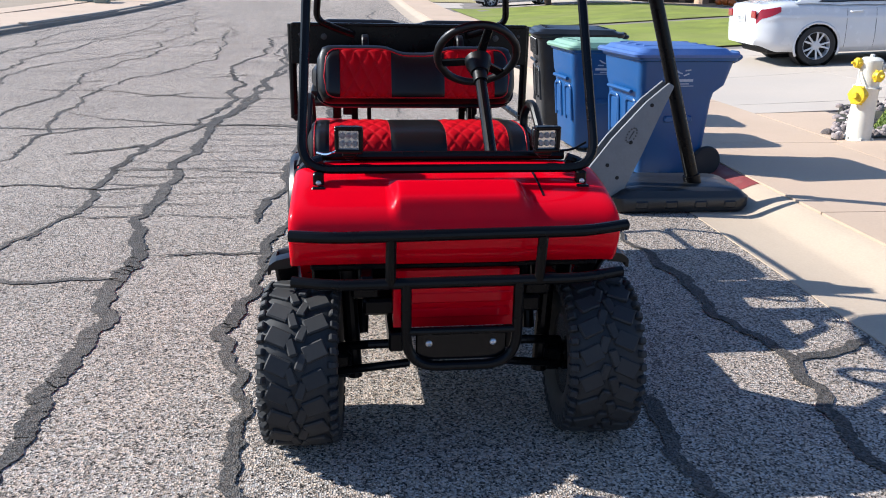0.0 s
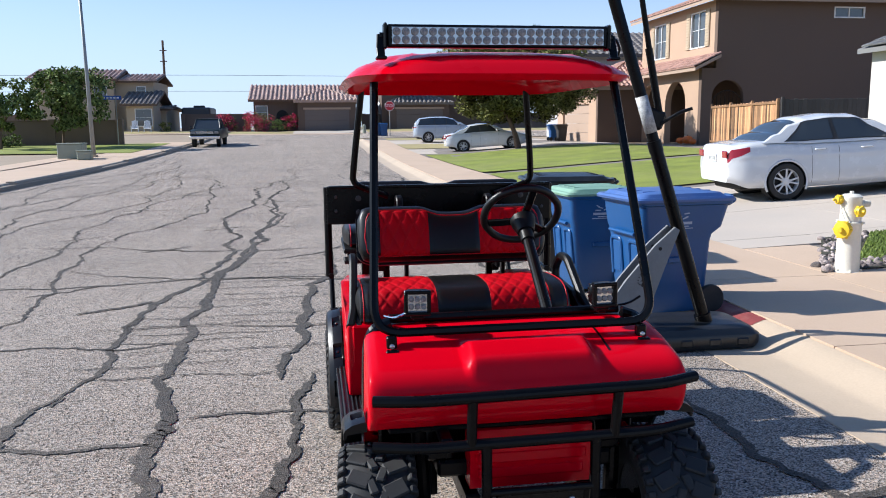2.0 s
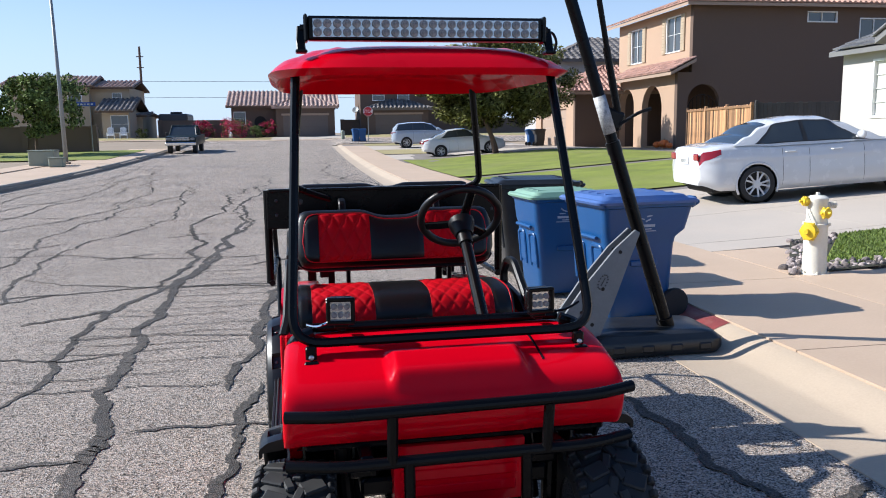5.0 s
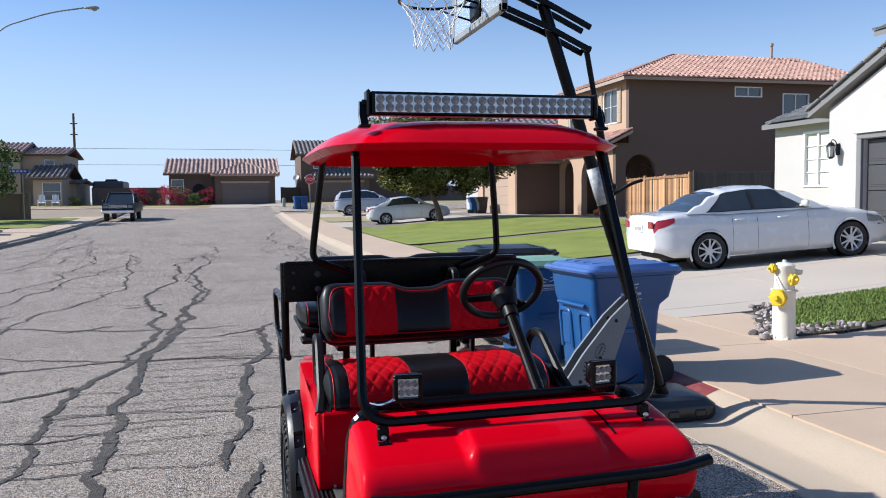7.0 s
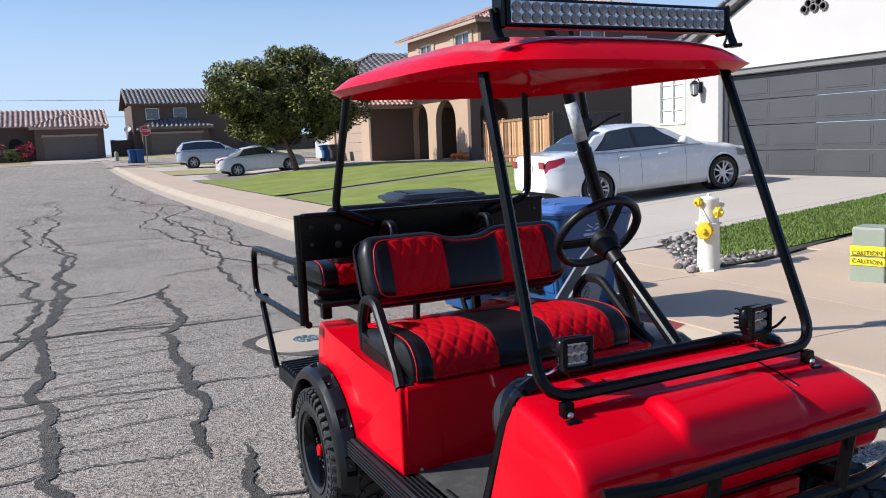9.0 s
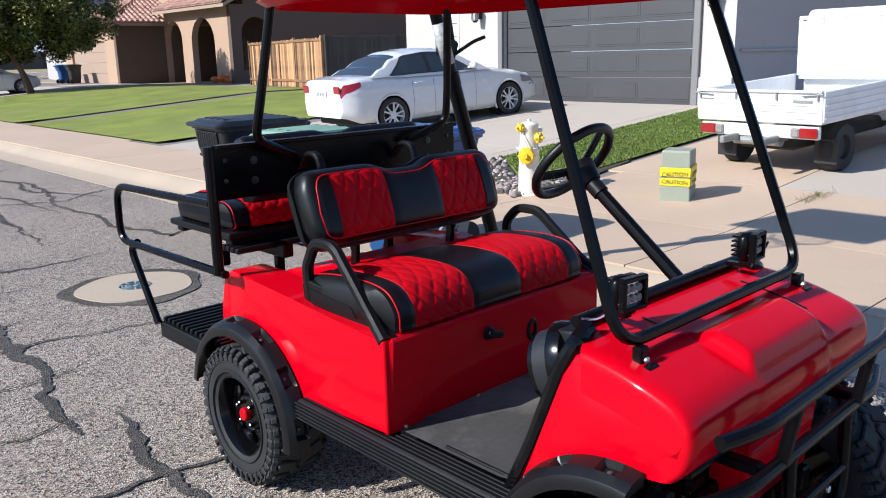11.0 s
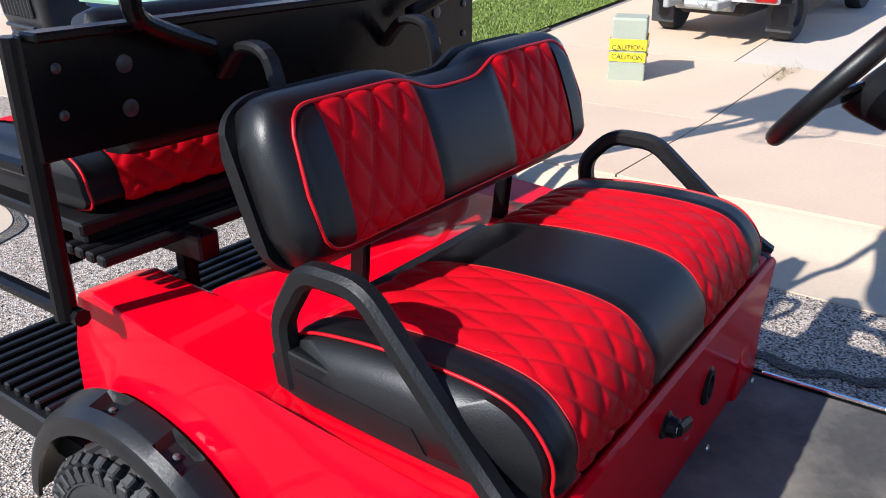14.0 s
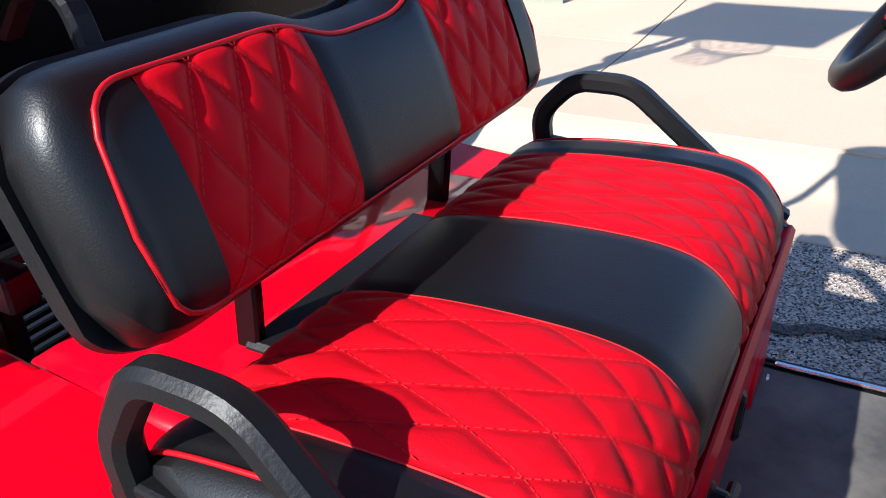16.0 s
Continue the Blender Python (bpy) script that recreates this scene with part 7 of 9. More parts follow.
# fire hydrant
hy = thing("fire_hydrant", pose(4.70, 4.70, 0.11, 0, 0, 8) @ Matrix.Diagonal((1.05, 1.05, 1.10, 1)), "white fire hydrant with yellow outlet caps among rocks", "hydrant")
HYW = mat("hydrant_white", (0.72, 0.68, 0.58), 0.5, var=0.10, scale=8, fine=60, dirt=(0.45, 0.38, 0.26), dirt_amt=0.5, bump=0.001)
HYY = mat("hydrant_yellow", (0.75, 0.50, 0.02), 0.45, var=0.10, scale=10, fine=60)
bm = B()
add_lathe(bm, [(0.135, 0.0), (0.14, 0.015), (0.14, 0.03), (0.118, 0.035), (0.112, 0.06), (0.108, 0.30), (0.106, 0.46), (0.112, 0.47), (0.112, 0.49), (0.10, 0.50), (0.096, 0.55), (0.094, 0.70), (0.10, 0.715), (0.098, 0.73), (0.07, 0.75), (0.002, 0.758)], None, 28)
part("barrel", bm, HYW, hy, smooth=35)
bm = B()
add_lathe(bm, [(0.02, 0.75), (0.02, 0.775), (0.015, 0.78)], None, 5)
add_tube(bm, [(0.06, 0, 0.655), (0.20, -0.01, 0.66)], 0.022, seg=8)
for k in range(4):
    add_lathe(bm, [(0.032, -0.008), (0.032, 0.008)], pose(0.115 + 0.028 * k, -0.005, 0.657, 0, 90, 0), 8)
part("stem", bm, HYW, hy, "white ribbed stem")
for (px, py, pz, a, r, nm) in ((-0.120, -0.050, 0.43, 202, 0.082, "pumper_cap"), (-0.005, -0.10, 0.60, 268, 0.048, "outlet_cap"), (-0.095, 0.03, 0.70, 170, 0.040, "outlet_cap")):
    dirv = Vector((math.cos(radians(a)), math.sin(radians(a)), 0))
    m = Matrix.Translation((px, py, pz)) @ dirv.to_track_quat("Z", "Y").to_matrix().to_4x4()
    bm = B()
    add_lathe(bm, [(r * 0.8, -0.06), (r * 0.8, 0.0), (r, 0.002), (r * 1.02, 0.03), (r * 0.92, 0.05), (r * 0.35, 0.056), (r * 0.30, 0.08), (r * 0.25, 0.085)], m, 18)
    for k in range(6):
        a2 = 2 * math.pi * k / 6
        add_box(bm, m @ Vector((r * math.cos(a2), r * math.sin(a2), 0.02)), (0.02, 0.02, 0.03), 0.004, m)
    part(nm, bm, HYY, hy, "yellow outlet cap", smooth=35)
bm = B()
add_tube(bm, [(-0.10, 0.02, 0.68), (-0.135, -0.02, 0.60), (-0.12, -0.06, 0.52)], 0.005, 0.04, 5)
part("chain", bm, HYW, hy)
for k in range(10):
    bm = B()
    a, z = (k * 1.57 + 0.4, 0.48) if k < 4 else (k * 1.05, 0.03)
    add_lathe(bm, [(0.013, 0), (0.013, 0.022)], pose(0.124 * math.cos(a), 0.124 * math.sin(a), z), 6)
    part("flange_bolt", bm, HYW, hy)
# river rocks round the hydrant
rnd = random.Random(11)
bm = B()
bed = []
edge_x = lambda y: 4.38 + 0.66 * (y - 4.68)
lawn_x = lambda y: 5.10 + 0.82 * (y - 5.10)
while len(bed) < 296:
    if rnd.random() < 0.62:
        y = rnd.uniform(4.70, 6.6) if rnd.random() < 0.5 else rnd.uniform(4.70, 5.4)
        x = rnd.uniform(edge_x(y) + 0.03, max(edge_x(y) + 0.3, min(lawn_x(y), 6.3)))
    else:
        x, y = rnd.uniform(4.55, 5.80), 4.74 + 0.34 * rnd.random() ** 1.3
    if (x - 4.70) ** 2 + (y - 4.70) ** 2 < 0.0225:
        continue
    bed.append((x, y, 0.135 + 0.02 * rnd.random() + 0.07 * max(0, x - 5), rnd.uniform(0.022, 0.050)))
rocks = thing("rock_bed", (0, 0, 0.0), "loose grey and mauve river rocks round the hydrant", "rocks", kind="structure")
bm = B()
bmesh.ops.create_icosphere(bm, subdivisions=2, radius=1)
for v in bm.verts:
    v.co *= 1 + 0.28 * noise.noise(v.co * 1.3)
src = None
ROCKO = mat("river_rock_piece", (0.30, 0.245, 0.225), 0.8, var=0.45, scale=1.2, fine=6, obj=0.9, bump=0.02)
for x, y, z, r in bed:
    m = pose(x, y, z, rnd.uniform(0, 360), rnd.uniform(0, 360), rnd.uniform(0, 360)) @ Matrix.Diagonal((r * 1.25, r, r * 0.7, 1))
    if src is None:
        src = part("rock", bm, ROCKO, rocks, smooth=True)
        src.matrix_basis = m
    else:
        again("rock", src, rocks, m)
bm = B()
rim_s = [(4.40, 4.68), (5.85, 4.72), (6.9, 4.86), (7.2, 5.1), (5.2, 5.16), (6.45, 6.62), (5.72, 6.66)]
vs_ = [bm.verts.new((x, y, land(x, y) + 0.018)) for x, y in rim_s]
bm.faces.new(vs_)
tagged(part("rock_soil", bm, SOIL_SHADE, None, kind="structure"), "dark soil under the loose rocks", "soil")

# utility pedestal with warning tape
ub = thing("utility_pedestal", pose(5.32, 3.22, 0.13, 0, 0, 20), "grey-green utility pedestal wrapped in yellow warning tape", "utility box")
UG = mat("pedestal_green", (0.27, 0.29, 0.22), 0.6, var=0.08, scale=4, fine=40, dirt=(0.20, 0.20, 0.16), dirt_amt=0.4)
bm = B()
def ub_ring(z, k):
    return [(p.x, p.y, z) for p in fillet([(-0.17 * k, -0.15 * k, 0), (0.17 * k, -0.15 * k, 0), (0.17 * k, 0.15 * k, 0), (-0.17 * k, 0.15 * k, 0)], 0.012, 2, True)]
add_loft(bm, [ub_ring(-0.02, 1.04), ub_ring(0.17, 1.02), ub_ring(0.17, 0.98), ub_ring(0.53, 0.95), ub_ring(0.55, 0.9)])
part("cabinet", bm, UG, ub)
YT = mat("yellow_tape", (0.80, 0.62, 0.02), 0.4, var=0.15, scale=12)
BT = mat("tape_print", (0.03, 0.03, 0.02), 0.6, var=0.1)
for j, (z, h, tilt) in enumerate(((0.235, 0.075, 3), (0.315, 0.06, -4), (0.36, 0.05, 6))):
    bm = B()
    k = 1.0 + 0.01 * j
    pts = [(-0.17 * k, -0.15 * k), (0.17 * k, -0.15 * k), (0.17 * k, 0.15 * k), (-0.17 * k, 0.15 * k)]
    for i in range(4):
        a, b = pts[i], pts[(i + 1) % 4]
        za, zb = z + 0.1 * math.sin(radians(tilt)) * a[0] * 3, z + 0.1 * math.sin(radians(tilt)) * b[0] * 3
        o = Vector((a[0] + b[0], a[1] + b[1], 0)).normalized() * 0.003
        add_faces(bm, [Vector((*a, za - h / 2)) + o, Vector((*b, zb - h / 2)) + o, Vector((*b, zb + h / 2)) + o * 0.4, Vector((*a, za + h / 2)) + o * 0.4], [(0, 1, 2, 3)])
    tp = part("tape", bm, YT, ub, "yellow warning tape")
    if j < 2:
        for face, (ox, oy, rz) in enumerate(((0, -0.158 * k, 0), (-0.178 * k, 0, -90))):
            fc = bpy.data.curves.new("tape_word", "FONT")
            fc.body, fc.size, fc.extrude, fc.align_x = "CAUTION", 0.058, 0.0005, "CENTER"
            tmp = new("word_text", fc)
            me = bpy.data.meshes.new_from_object(tmp.evaluated_get(bpy.context.evaluated_depsgraph_get()))
            bpy.data.objects.remove(tmp)
            me.materials.clear()
            me.materials.append(BT)
            lt = new("tape_word", me)
            lt.parent = tp
            lt.matrix_basis = pose(ox * 1.02, oy * 1.02, z - 0.02, 90, tilt * 0.6, rz)
# weed in the joint
bm = B()
rnd = random.Random(8)
for _ in range(160):
    x, y, a = 6.0 + rnd.gauss(0, 0.16), 2.10 + rnd.gauss(0, 0.05), rnd.uniform(0, 6.28)
    h = rnd.uniform(0.02, 0.07)
    z = land(x, y) + 0.01
    add_faces(bm, [(x - 0.006, y, z), (x + 0.006, y, z), (x + h * math.cos(a), y + h * math.sin(a), z + h)], [(0, 1, 2)])
tagged(part("weed", bm, mat("dry_weed", (0.22, 0.22, 0.06), 0.8, var=0.3, island=0.6), None, kind="stuff"), "dry tuft of weed in a pavement joint", "weed")

# cedar fence and the darker fences beside the houses
def board_fence(p0, p1, z0, h, wide, material, label, posts=3, gap=0.012):
    t = thing("fence", (0, 0, 0), label, "fence")
    p0, p1 = Vector((*p0, z0)), Vector((*p1, z0))
    d = p1 - p0
    L = d.length
    rot = Matrix.Rotation(math.atan2(d.y, d.x), 4, "Z")
    n = int(L / (wide + gap))
    bm = B()
    add_box(bm, (0, 0, h / 2), (wide, 0.02, h), 0.004)
    src = None
    for i in range(n):
        m = Matrix.Translation(p0.lerp(p1, (i + 0.5) / n) + Vector((0, 0, 0.02 * math.sin(i * 2.7)))) @ rot
        if src is None:
            src = part("board", bm, material, t)
            src.matrix_basis = m
        else:
            again("board", src, t, m)
    for k in range(posts):
        bm = B()
        add_box(bm, p0.lerp(p1, (k + 0.02) / max(1, posts - 0.96)) + Vector((0, 0, h / 2 + 0.04)), (0.10, 0.10, h + 0.08), 0.01, rot)
        part("post", bm, material, t)
    bm = B()
    for z in (0.25, h - 0.06):
        add_box(bm, (p0 + p1) / 2 + Vector((0, 0, z)) + rot.to_3x3() @ Vector((0, 0.03, 0)), (L, 0.04, 0.09), 0.005, rot)
    part("rail", bm, material, t)
    return t


board_fence((15.35, 23.7), (16.7, 31.2), 0.63, 1.80, 0.13, CEDAR, "weathered orange cedar board fence", 4)
board_fence((15.4, 23.65), (19.0, 22.4), 0.63, 1.85, 0.14, DKFENCE, "dark stained board fence", 2, 0.002)
board_fence((18.2, 22.2), (15.95, 19.4), 0.63, 1.80, 0.06, GREYFENCE, "grey slatted side gate fence", 2, 0.07)

# pumpkins on the porch step
PUMP = mat("pumpkin_skin", (0.62, 0.13, 0.015), 0.5, var=0.15)
for k, (x, y, r) in enumerate(((17.95, 36.1, 0.26), (17.85, 36.7, 0.20), (18.0, 35.6, 0.17))):
    t = thing("pumpkin", (x, y, 0.64), "orange pumpkin in front of the porch arch", "pumpkin", "pumpkins by the porch")
    bm = B()
    add_grid(bm, lambda u, v: Vector(((1 + 0.10 * math.cos(9 * 2 * math.pi * u)) * r * math.sin(math.pi * v) * math.cos(2 * math.pi * u), (1 + 0.10 * math.cos(9 * 2 * math.pi * u)) * r * math.sin(math.pi * v) * math.sin(2 * math.pi * u), r * 0.8 - r * 0.8 * math.cos(math.pi * v))), 36, 12)
    part("shell", bm, PUMP, t, smooth=True)
    bm = B()
    add_tube(bm, [(0, 0, r * 1.5), (0.02, 0.01, r * 1.5 + 0.08)], 0.02, seg=6)
    part("stalk", bm, BARK, t)

# ---- vehicles ----
def car(m, label, spec, paint, name="car"):
    """A closed car. Local x runs forward from the rear axle, y to its left, z up from the ground."""
    t = thing(name, m, label, "car")
    prof, W, wb, R = spec["deck"], spec["width"] / 2, spec["wheelbase"], spec["wheel"]

    def lerp(tab, x):
        if x <= tab[0][0]:
            return tab[0][1]
        for (a, b), (c, d) in zip(tab, tab[1:]):
            if x <= c:
                f = (x - a) / (c - a)
                return b + (d - b) * f * f * (3 - 2 * f)
        return tab[-1][1]
    x0, x1 = prof[0][0], prof[-1][0]

    def half(x):
        e = max(0.0, (x - (x1 - 0.55)) / 0.55, ((x0 + 0.45) - x) / 0.45)
        return W * (1 - 0.20 * e ** 2.4)
    low = spec["low"]

    def body_pt(x, v):
        w, zt, zl = half(x), lerp(prof, x), lerp(low, x)
        pts = [(0.90, zl), (0.985, zl + 0.10), (1.0, zl + 0.28), (0.985, zl + (zt - zl) * 0.62), (0.965, zt - 0.14), (0.925, zt - 0.04), (0.80, zt + 0.012), (0.45, zt + 0.03), (0.0, zt + 0.035)]
        f = v * (len(pts) - 1)
        i = min(int(f), len(pts) - 2)
        q = f - i
        p = [pts[max(i - 1, 0)], pts[i], pts[i + 1], pts[min(i + 2, len(pts) - 1)]]
        r = [0.5 * (2 * p[1][k] + (p[2][k] - p[0][k]) * q + (2 * p[0][k] - 5 * p[1][k] + 4 * p[2][k] - p[3][k]) * q * q + (3 * p[1][k] - p[0][k] - 3 * p[2][k] + p[3][k]) * q ** 3) for k in (0, 1)]
        crease = 0.012 * math.exp(-((r[1] - (zt - 0.22)) / 0.03) ** 2) * W
        return r[0] * w + crease * (1 if r[0] > 0.7 else 0), r[1]
    nx, nv = 150, 34
    bm = B()
    for sy in (1, -1):
        grid = {}
        for i in range(nx + 1):
            x = x0 + (x1 - x0) * i / nx
            for j in range(nv + 1):
                y, z = body_pt(x, j / nv)
                grid[i, j] = (x, sy * y, z)
        vs = {}
        for i in range(nx):
            for j in range(nv):
                c = [sum(grid[i + a, j + b][k] for a in (0, 1) for b in (0, 1)) / 4 for k in range(3)]
                if any((c[0] - ax) ** 2 + (c[2] - R) ** 2 < (R + 0.045) ** 2 and abs(c[1]) > W * 0.5 for ax in (0, wb)):
                    continue
                quad = []
                for a, b in ((0, 0), (1, 0), (1, 1), (0, 1)):
                    key = (i + a, j + b)
                    if key not in vs:
                        vs[key] = bm.verts.new(grid[key])
                    quad.append(vs[key])
                bm.faces.new(quad)
        for i in (0, nx):
            ring = [bm.verts.new((grid[i, j][0], grid[i, j][1], grid[i, j][2])) for j in range(nv + 1)] + [bm.verts.new((grid[i, 0][0], 0, grid[i, 0][2]))]
            bm.faces.new(ring)
    bmesh.ops.remove_doubles(bm, verts=list(bm.verts), dist=0.0008)
    body = part("body", bm, paint, t, smooth=50)
    for ax in (0, wb):
        for sy in (1, -1):
            bm = B()
            pts = [(ax + (R + 0.052) * math.cos(radians(a)), sy * (half(ax) * 0.985), R + (R + 0.052) * math.sin(radians(a))) for a in range(-25, 206, 10)]
            add_tube(bm, pts, 0.022, seg=8)
            part("wheel_arch", bm, paint, body, smooth=True)
            bm = B()
            add_lathe(bm, [(R + 0.05, 0.0), (R + 0.05, 0.26), (0.02, 0.27)], pose(ax, sy * (half(ax) - 0.03), R, sy * 90, 0, 0), 28, cap=False)
            part("wheel_well", bm, DARK, body)
    bm = B()
    add_box(bm, ((x0 + x1) / 2, 0, lerp(low, 1.2) + 0.08), (x1 - x0 - 0.5, W * 1.5, 0.16), 0.03)
    part("underbody", bm, DARK, body)
    # greenhouse
    roof, inn = spec["roof"], spec["tumble"]
    gx0, gx1 = roof[0][0], roof[-1][0]

    def cab(x, v, out=0.0):
        zt, zb = lerp(roof, x), lerp(prof, x) - 0.02
        k = max(0.0, min(1.0, (zt - zb) / 0.42))
        wb_, wt = half(x) * 0.935, half(x) * (0.935 - inn * k)
        if v < 0.72:
            f = v / 0.72
            return (wb_ + (wt - wb_) * f ** 1.1 + out, zb + (zt - 0.05 * k - zb) * f)
        f = (v - 0.72) / 0.28
        a = f * math.pi / 2
        return (wt * (1 - f) ** 0.55 + out * (1 - f), zt - 0.05 * k * (1 - math.sin(a)) + 0.012 * f + out * f)
    bm = B()
    for sy in (1, -1):
        add_grid(bm, lambda u, v: (gx0 + (gx1 - gx0) * u, sy * cab(gx0 + (gx1 - gx0) * u, v)[0], cab(gx0 + (gx1 - gx0) * u, v)[1]), 72, 24)
    bmesh.ops.remove_doubles(bm, verts=list(bm.verts), dist=0.0008)
    cabin = part("cabin", bm, paint, t, smooth=60)

    def side_pane(quad, out, sy, name, material, parent):
        (xa, va), (xb, vb), (xc, vc), (xd, vd) = quad

        def at(u, v):
            x = (xa + (xb - xa) * u) * (1 - v) + (xd + (xc - xd) * u) * v
            w = (va + (vb - va) * u) * (1 - v) + (vd + (vc - vd) * u) * v
            y, z = cab(x, w, out)
            return x, sy * y, z
        bm = B()
        add_grid(bm, at, 16, 10)
        return part(name, bm, material, parent, smooth=True)
    for nm, (xa, xb) in (("rear_screen", spec["rear_screen"]), ("windscreen", spec["windscreen"])):
        def at(u, v):
            x, w = xa + (xb - xa) * u, 2 * v - 1
            y, z = cab(x, 0.72 + 0.28 * (1 - 0.80 * abs(w) ** 1.82), 0.007)
            return x, math.copysign(y, w), z
        bm = B()
        add_grid(bm, at, 14, 20)
        part(nm, bm, CARGLASS, cabin, smooth=True)
    for sy in (1, -1):
        surround = side_pane(spec["surround"], 0.004, sy, "window_surround", PLASTIC, cabin)
        for quad in spec["panes"]:
            side_pane(quad, 0.009, sy, "window_glass", CARGLASS, cabin)
        # doors: seams and handles
        for xd in spec["seams"]:
            bm = B()
            add_sweep(bm, [Vector((xd + 0.03 * math.sin(3 * q), sy * (body_pt(xd, q)[0] + 0.0015), body_pt(xd, q)[1])) for q in [0.10 + 0.06 * k for k in range(9)]], rect(0.007, 0.004, 0.001))
            part("door_seam", bm, DARK, body)
        for xd in spec["handles"]:
            bm = B()
            zz = lerp(prof, xd) - 0.13
            add_tube(bm, [(xd - 0.10, sy * (half(xd) * 0.955), zz), (xd - 0.08, sy * (half(xd) * 0.99), zz), (xd + 0.08, sy * (half(xd) * 0.99), zz), (xd + 0.10, sy * (half(xd) * 0.955), zz)], 0.013, 0.02, 8)
            part("door_handle", bm, spec.get("handle_mat", paint), t)
        bm = B()
        xm = spec["mirror"]
        zm = lerp(prof, xm) + 0.06
        add_box(bm, (xm, sy * (half(xm) * 0.95 + 0.10), zm + 0.03), (0.10, 0.19, 0.13), 0.035)
        add_box(bm, (xm, sy * (half(xm) * 0.93), zm - 0.01), (0.06, 0.10, 0.04), 0.012)
        part("mirror", bm, paint, t, smooth=60)
        # lamps follow the body surface
        for nm, xa, xb, va, vb, mt in spec["lamps"]:
            bm = B()
            add_grid(bm, lambda u, v: (xa + (xb - xa) * u, sy * (body_pt(xa + (xb - xa) * u, va + (vb - va) * (v + 0.5 * u * (1 - v)))[0] + 0.006), body_pt(xa + (xb - xa) * u, va + (vb - va) * (v + 0.5 * u * (1 - v)))[1]), 14, 8)
            part(nm, bm, mt, t, smooth=True)
        bm = B()
        zl = spec["tail_z"]
        add_box(bm, (x0 - 0.004, sy * W * 0.68, zl + 0.04), (0.03, W * 0.24, 0.13), 0.03)
        part("tail_lamp", bm, TAILRED, t)
    bm = B()
    add_box(bm, (x0 - 0.012, 0, spec["tail_z"] - 0.03), (0.012, 0.42, 0.14), 0.006)
    plate = part("number_plate", bm, WTRIM, t, "white number plate with dark bars")
    bm = B()
    for k in range(5):
        add_box(bm, (x0 - 0.020, -0.13 + 0.065 * k, spec["tail_z"] - 0.035), (0.004, 0.038, 0.07), 0.001)
    part("plate_bar", bm, STEELGREY, plate)
    bm = B()
    add_box(bm, (x0 + 0.10, 0, lerp(low, x0) + 0.07), (0.16, W * 1.35, 0.12), 0.03)
    part("rear_valance", bm, PLASTIC, t)
    # wheels
    for ax in (0, wb):
        for sy in (1, -1):
            e = new("wheel")
            e.parent = t
            e.matrix_basis = pose(ax, sy * (half(ax) - 0.105), R, -sy * 90, 0, 0)
            bm = B()
            add_lathe(bm, [(R * 0.70, -0.10), (R * 0.86, -0.11), (R * 0.97, -0.10), (R, -0.07), (R, 0.07), (R * 0.97, 0.10), (R * 0.86, 0.11), (R * 0.70, 0.10)], seg=36, cap=False)
            part("tyre", bm, RUBBER, e, smooth=40)
            bm = B()
            add_lathe(bm, [(R * 0.70, -0.10), (R * 0.715, 0.095), (R * 0.69, 0.105), (R * 0.66, 0.085), (R * 0.64, -0.04)], seg=36, cap=False)
            for k in range(5):
                for dd in (-0.16, 0.16):
                    a = 2 * math.pi * k / 5 + dd
                    b_ = 2 * math.pi * k / 5 + dd * 1.5
                    add_sweep(bm, [(0.05 * math.cos(a), 0.05 * math.sin(a), 0.075), (R * 0.68 * math.cos(b_), R * 0.68 * math.sin(b_), 0.088)], rect(0.032, 0.022, 0.005), up=(0, 0, 1))
            add_lathe(bm, [(0.075, 0.05), (0.07, 0.082), (0.03, 0.09), (0.002, 0.092)], None, 18)
            part("rim", bm, ALU, e, "silver alloy rim", smooth=35)
            bm = B()
            add_lathe(bm, [(R * 0.62, 0.0), (R * 0.62, 0.015), (0.02, 0.02)], None, 24)
            part("brake_disc", bm, DARK, e)
    return t


SEDAN = dict(width=1.77, wheelbase=2.76, wheel=0.322,
             deck=[(-0.98, 0.90), (-0.90, 1.00), (-0.55, 1.035), (-0.2, 1.03), (0.4, 0.985), (1.2, 0.965), (2.0, 0.965), (2.35, 0.955), (2.9, 0.87), (3.35, 0.77), (3.58, 0.66), (3.62, 0.52)],
             low=[(-0.98, 0.36), (-0.6, 0.24), (0.0, 0.20), (2.8, 0.18), (3.3, 0.20), (3.62, 0.26)],
             roof=[(-0.40, 1.03), (-0.10, 1.17), (0.18, 1.34), (0.48, 1.425), (0.88, 1.45), (1.30, 1.425), (1.65, 1.31), (2.02, 1.12), (2.32, 0.97)], tumble=0.23,
             rear_screen=(-0.33, 0.30), windscreen=(1.40, 2.20), surround=((-0.02, 0.08), (2.04, 0.08), (1.43, 0.69), (0.36, 0.69)),
             panes=[((0.06, 0.11), (0.86, 0.11), (0.84, 0.65), (0.39, 0.65)), ((0.95, 0.11), (1.94, 0.11), (1.40, 0.65), (0.91, 0.65))],
             seams=[0.44, 0.92, 1.90], handles=[0.62, 1.45], mirror=1.84,
             lamps=[("tail_lamp", -0.975, -0.62, 0.40, 0.60, TAILRED), ("headlamp", 3.10, 3.52, 0.42, 0.60, CLEAR), ("side_marker", 3.30, 3.42, 0.36, 0.40, TAILRED)], tail_z=0.82)
car(Matrix.Translation((7.60, 11.17, 0.315)) @ pose(0, 0, 0, 0, -3.75, -7.7), "white four-door sedan parked nose-in on the driveway", SEDAN, CARWHITE)
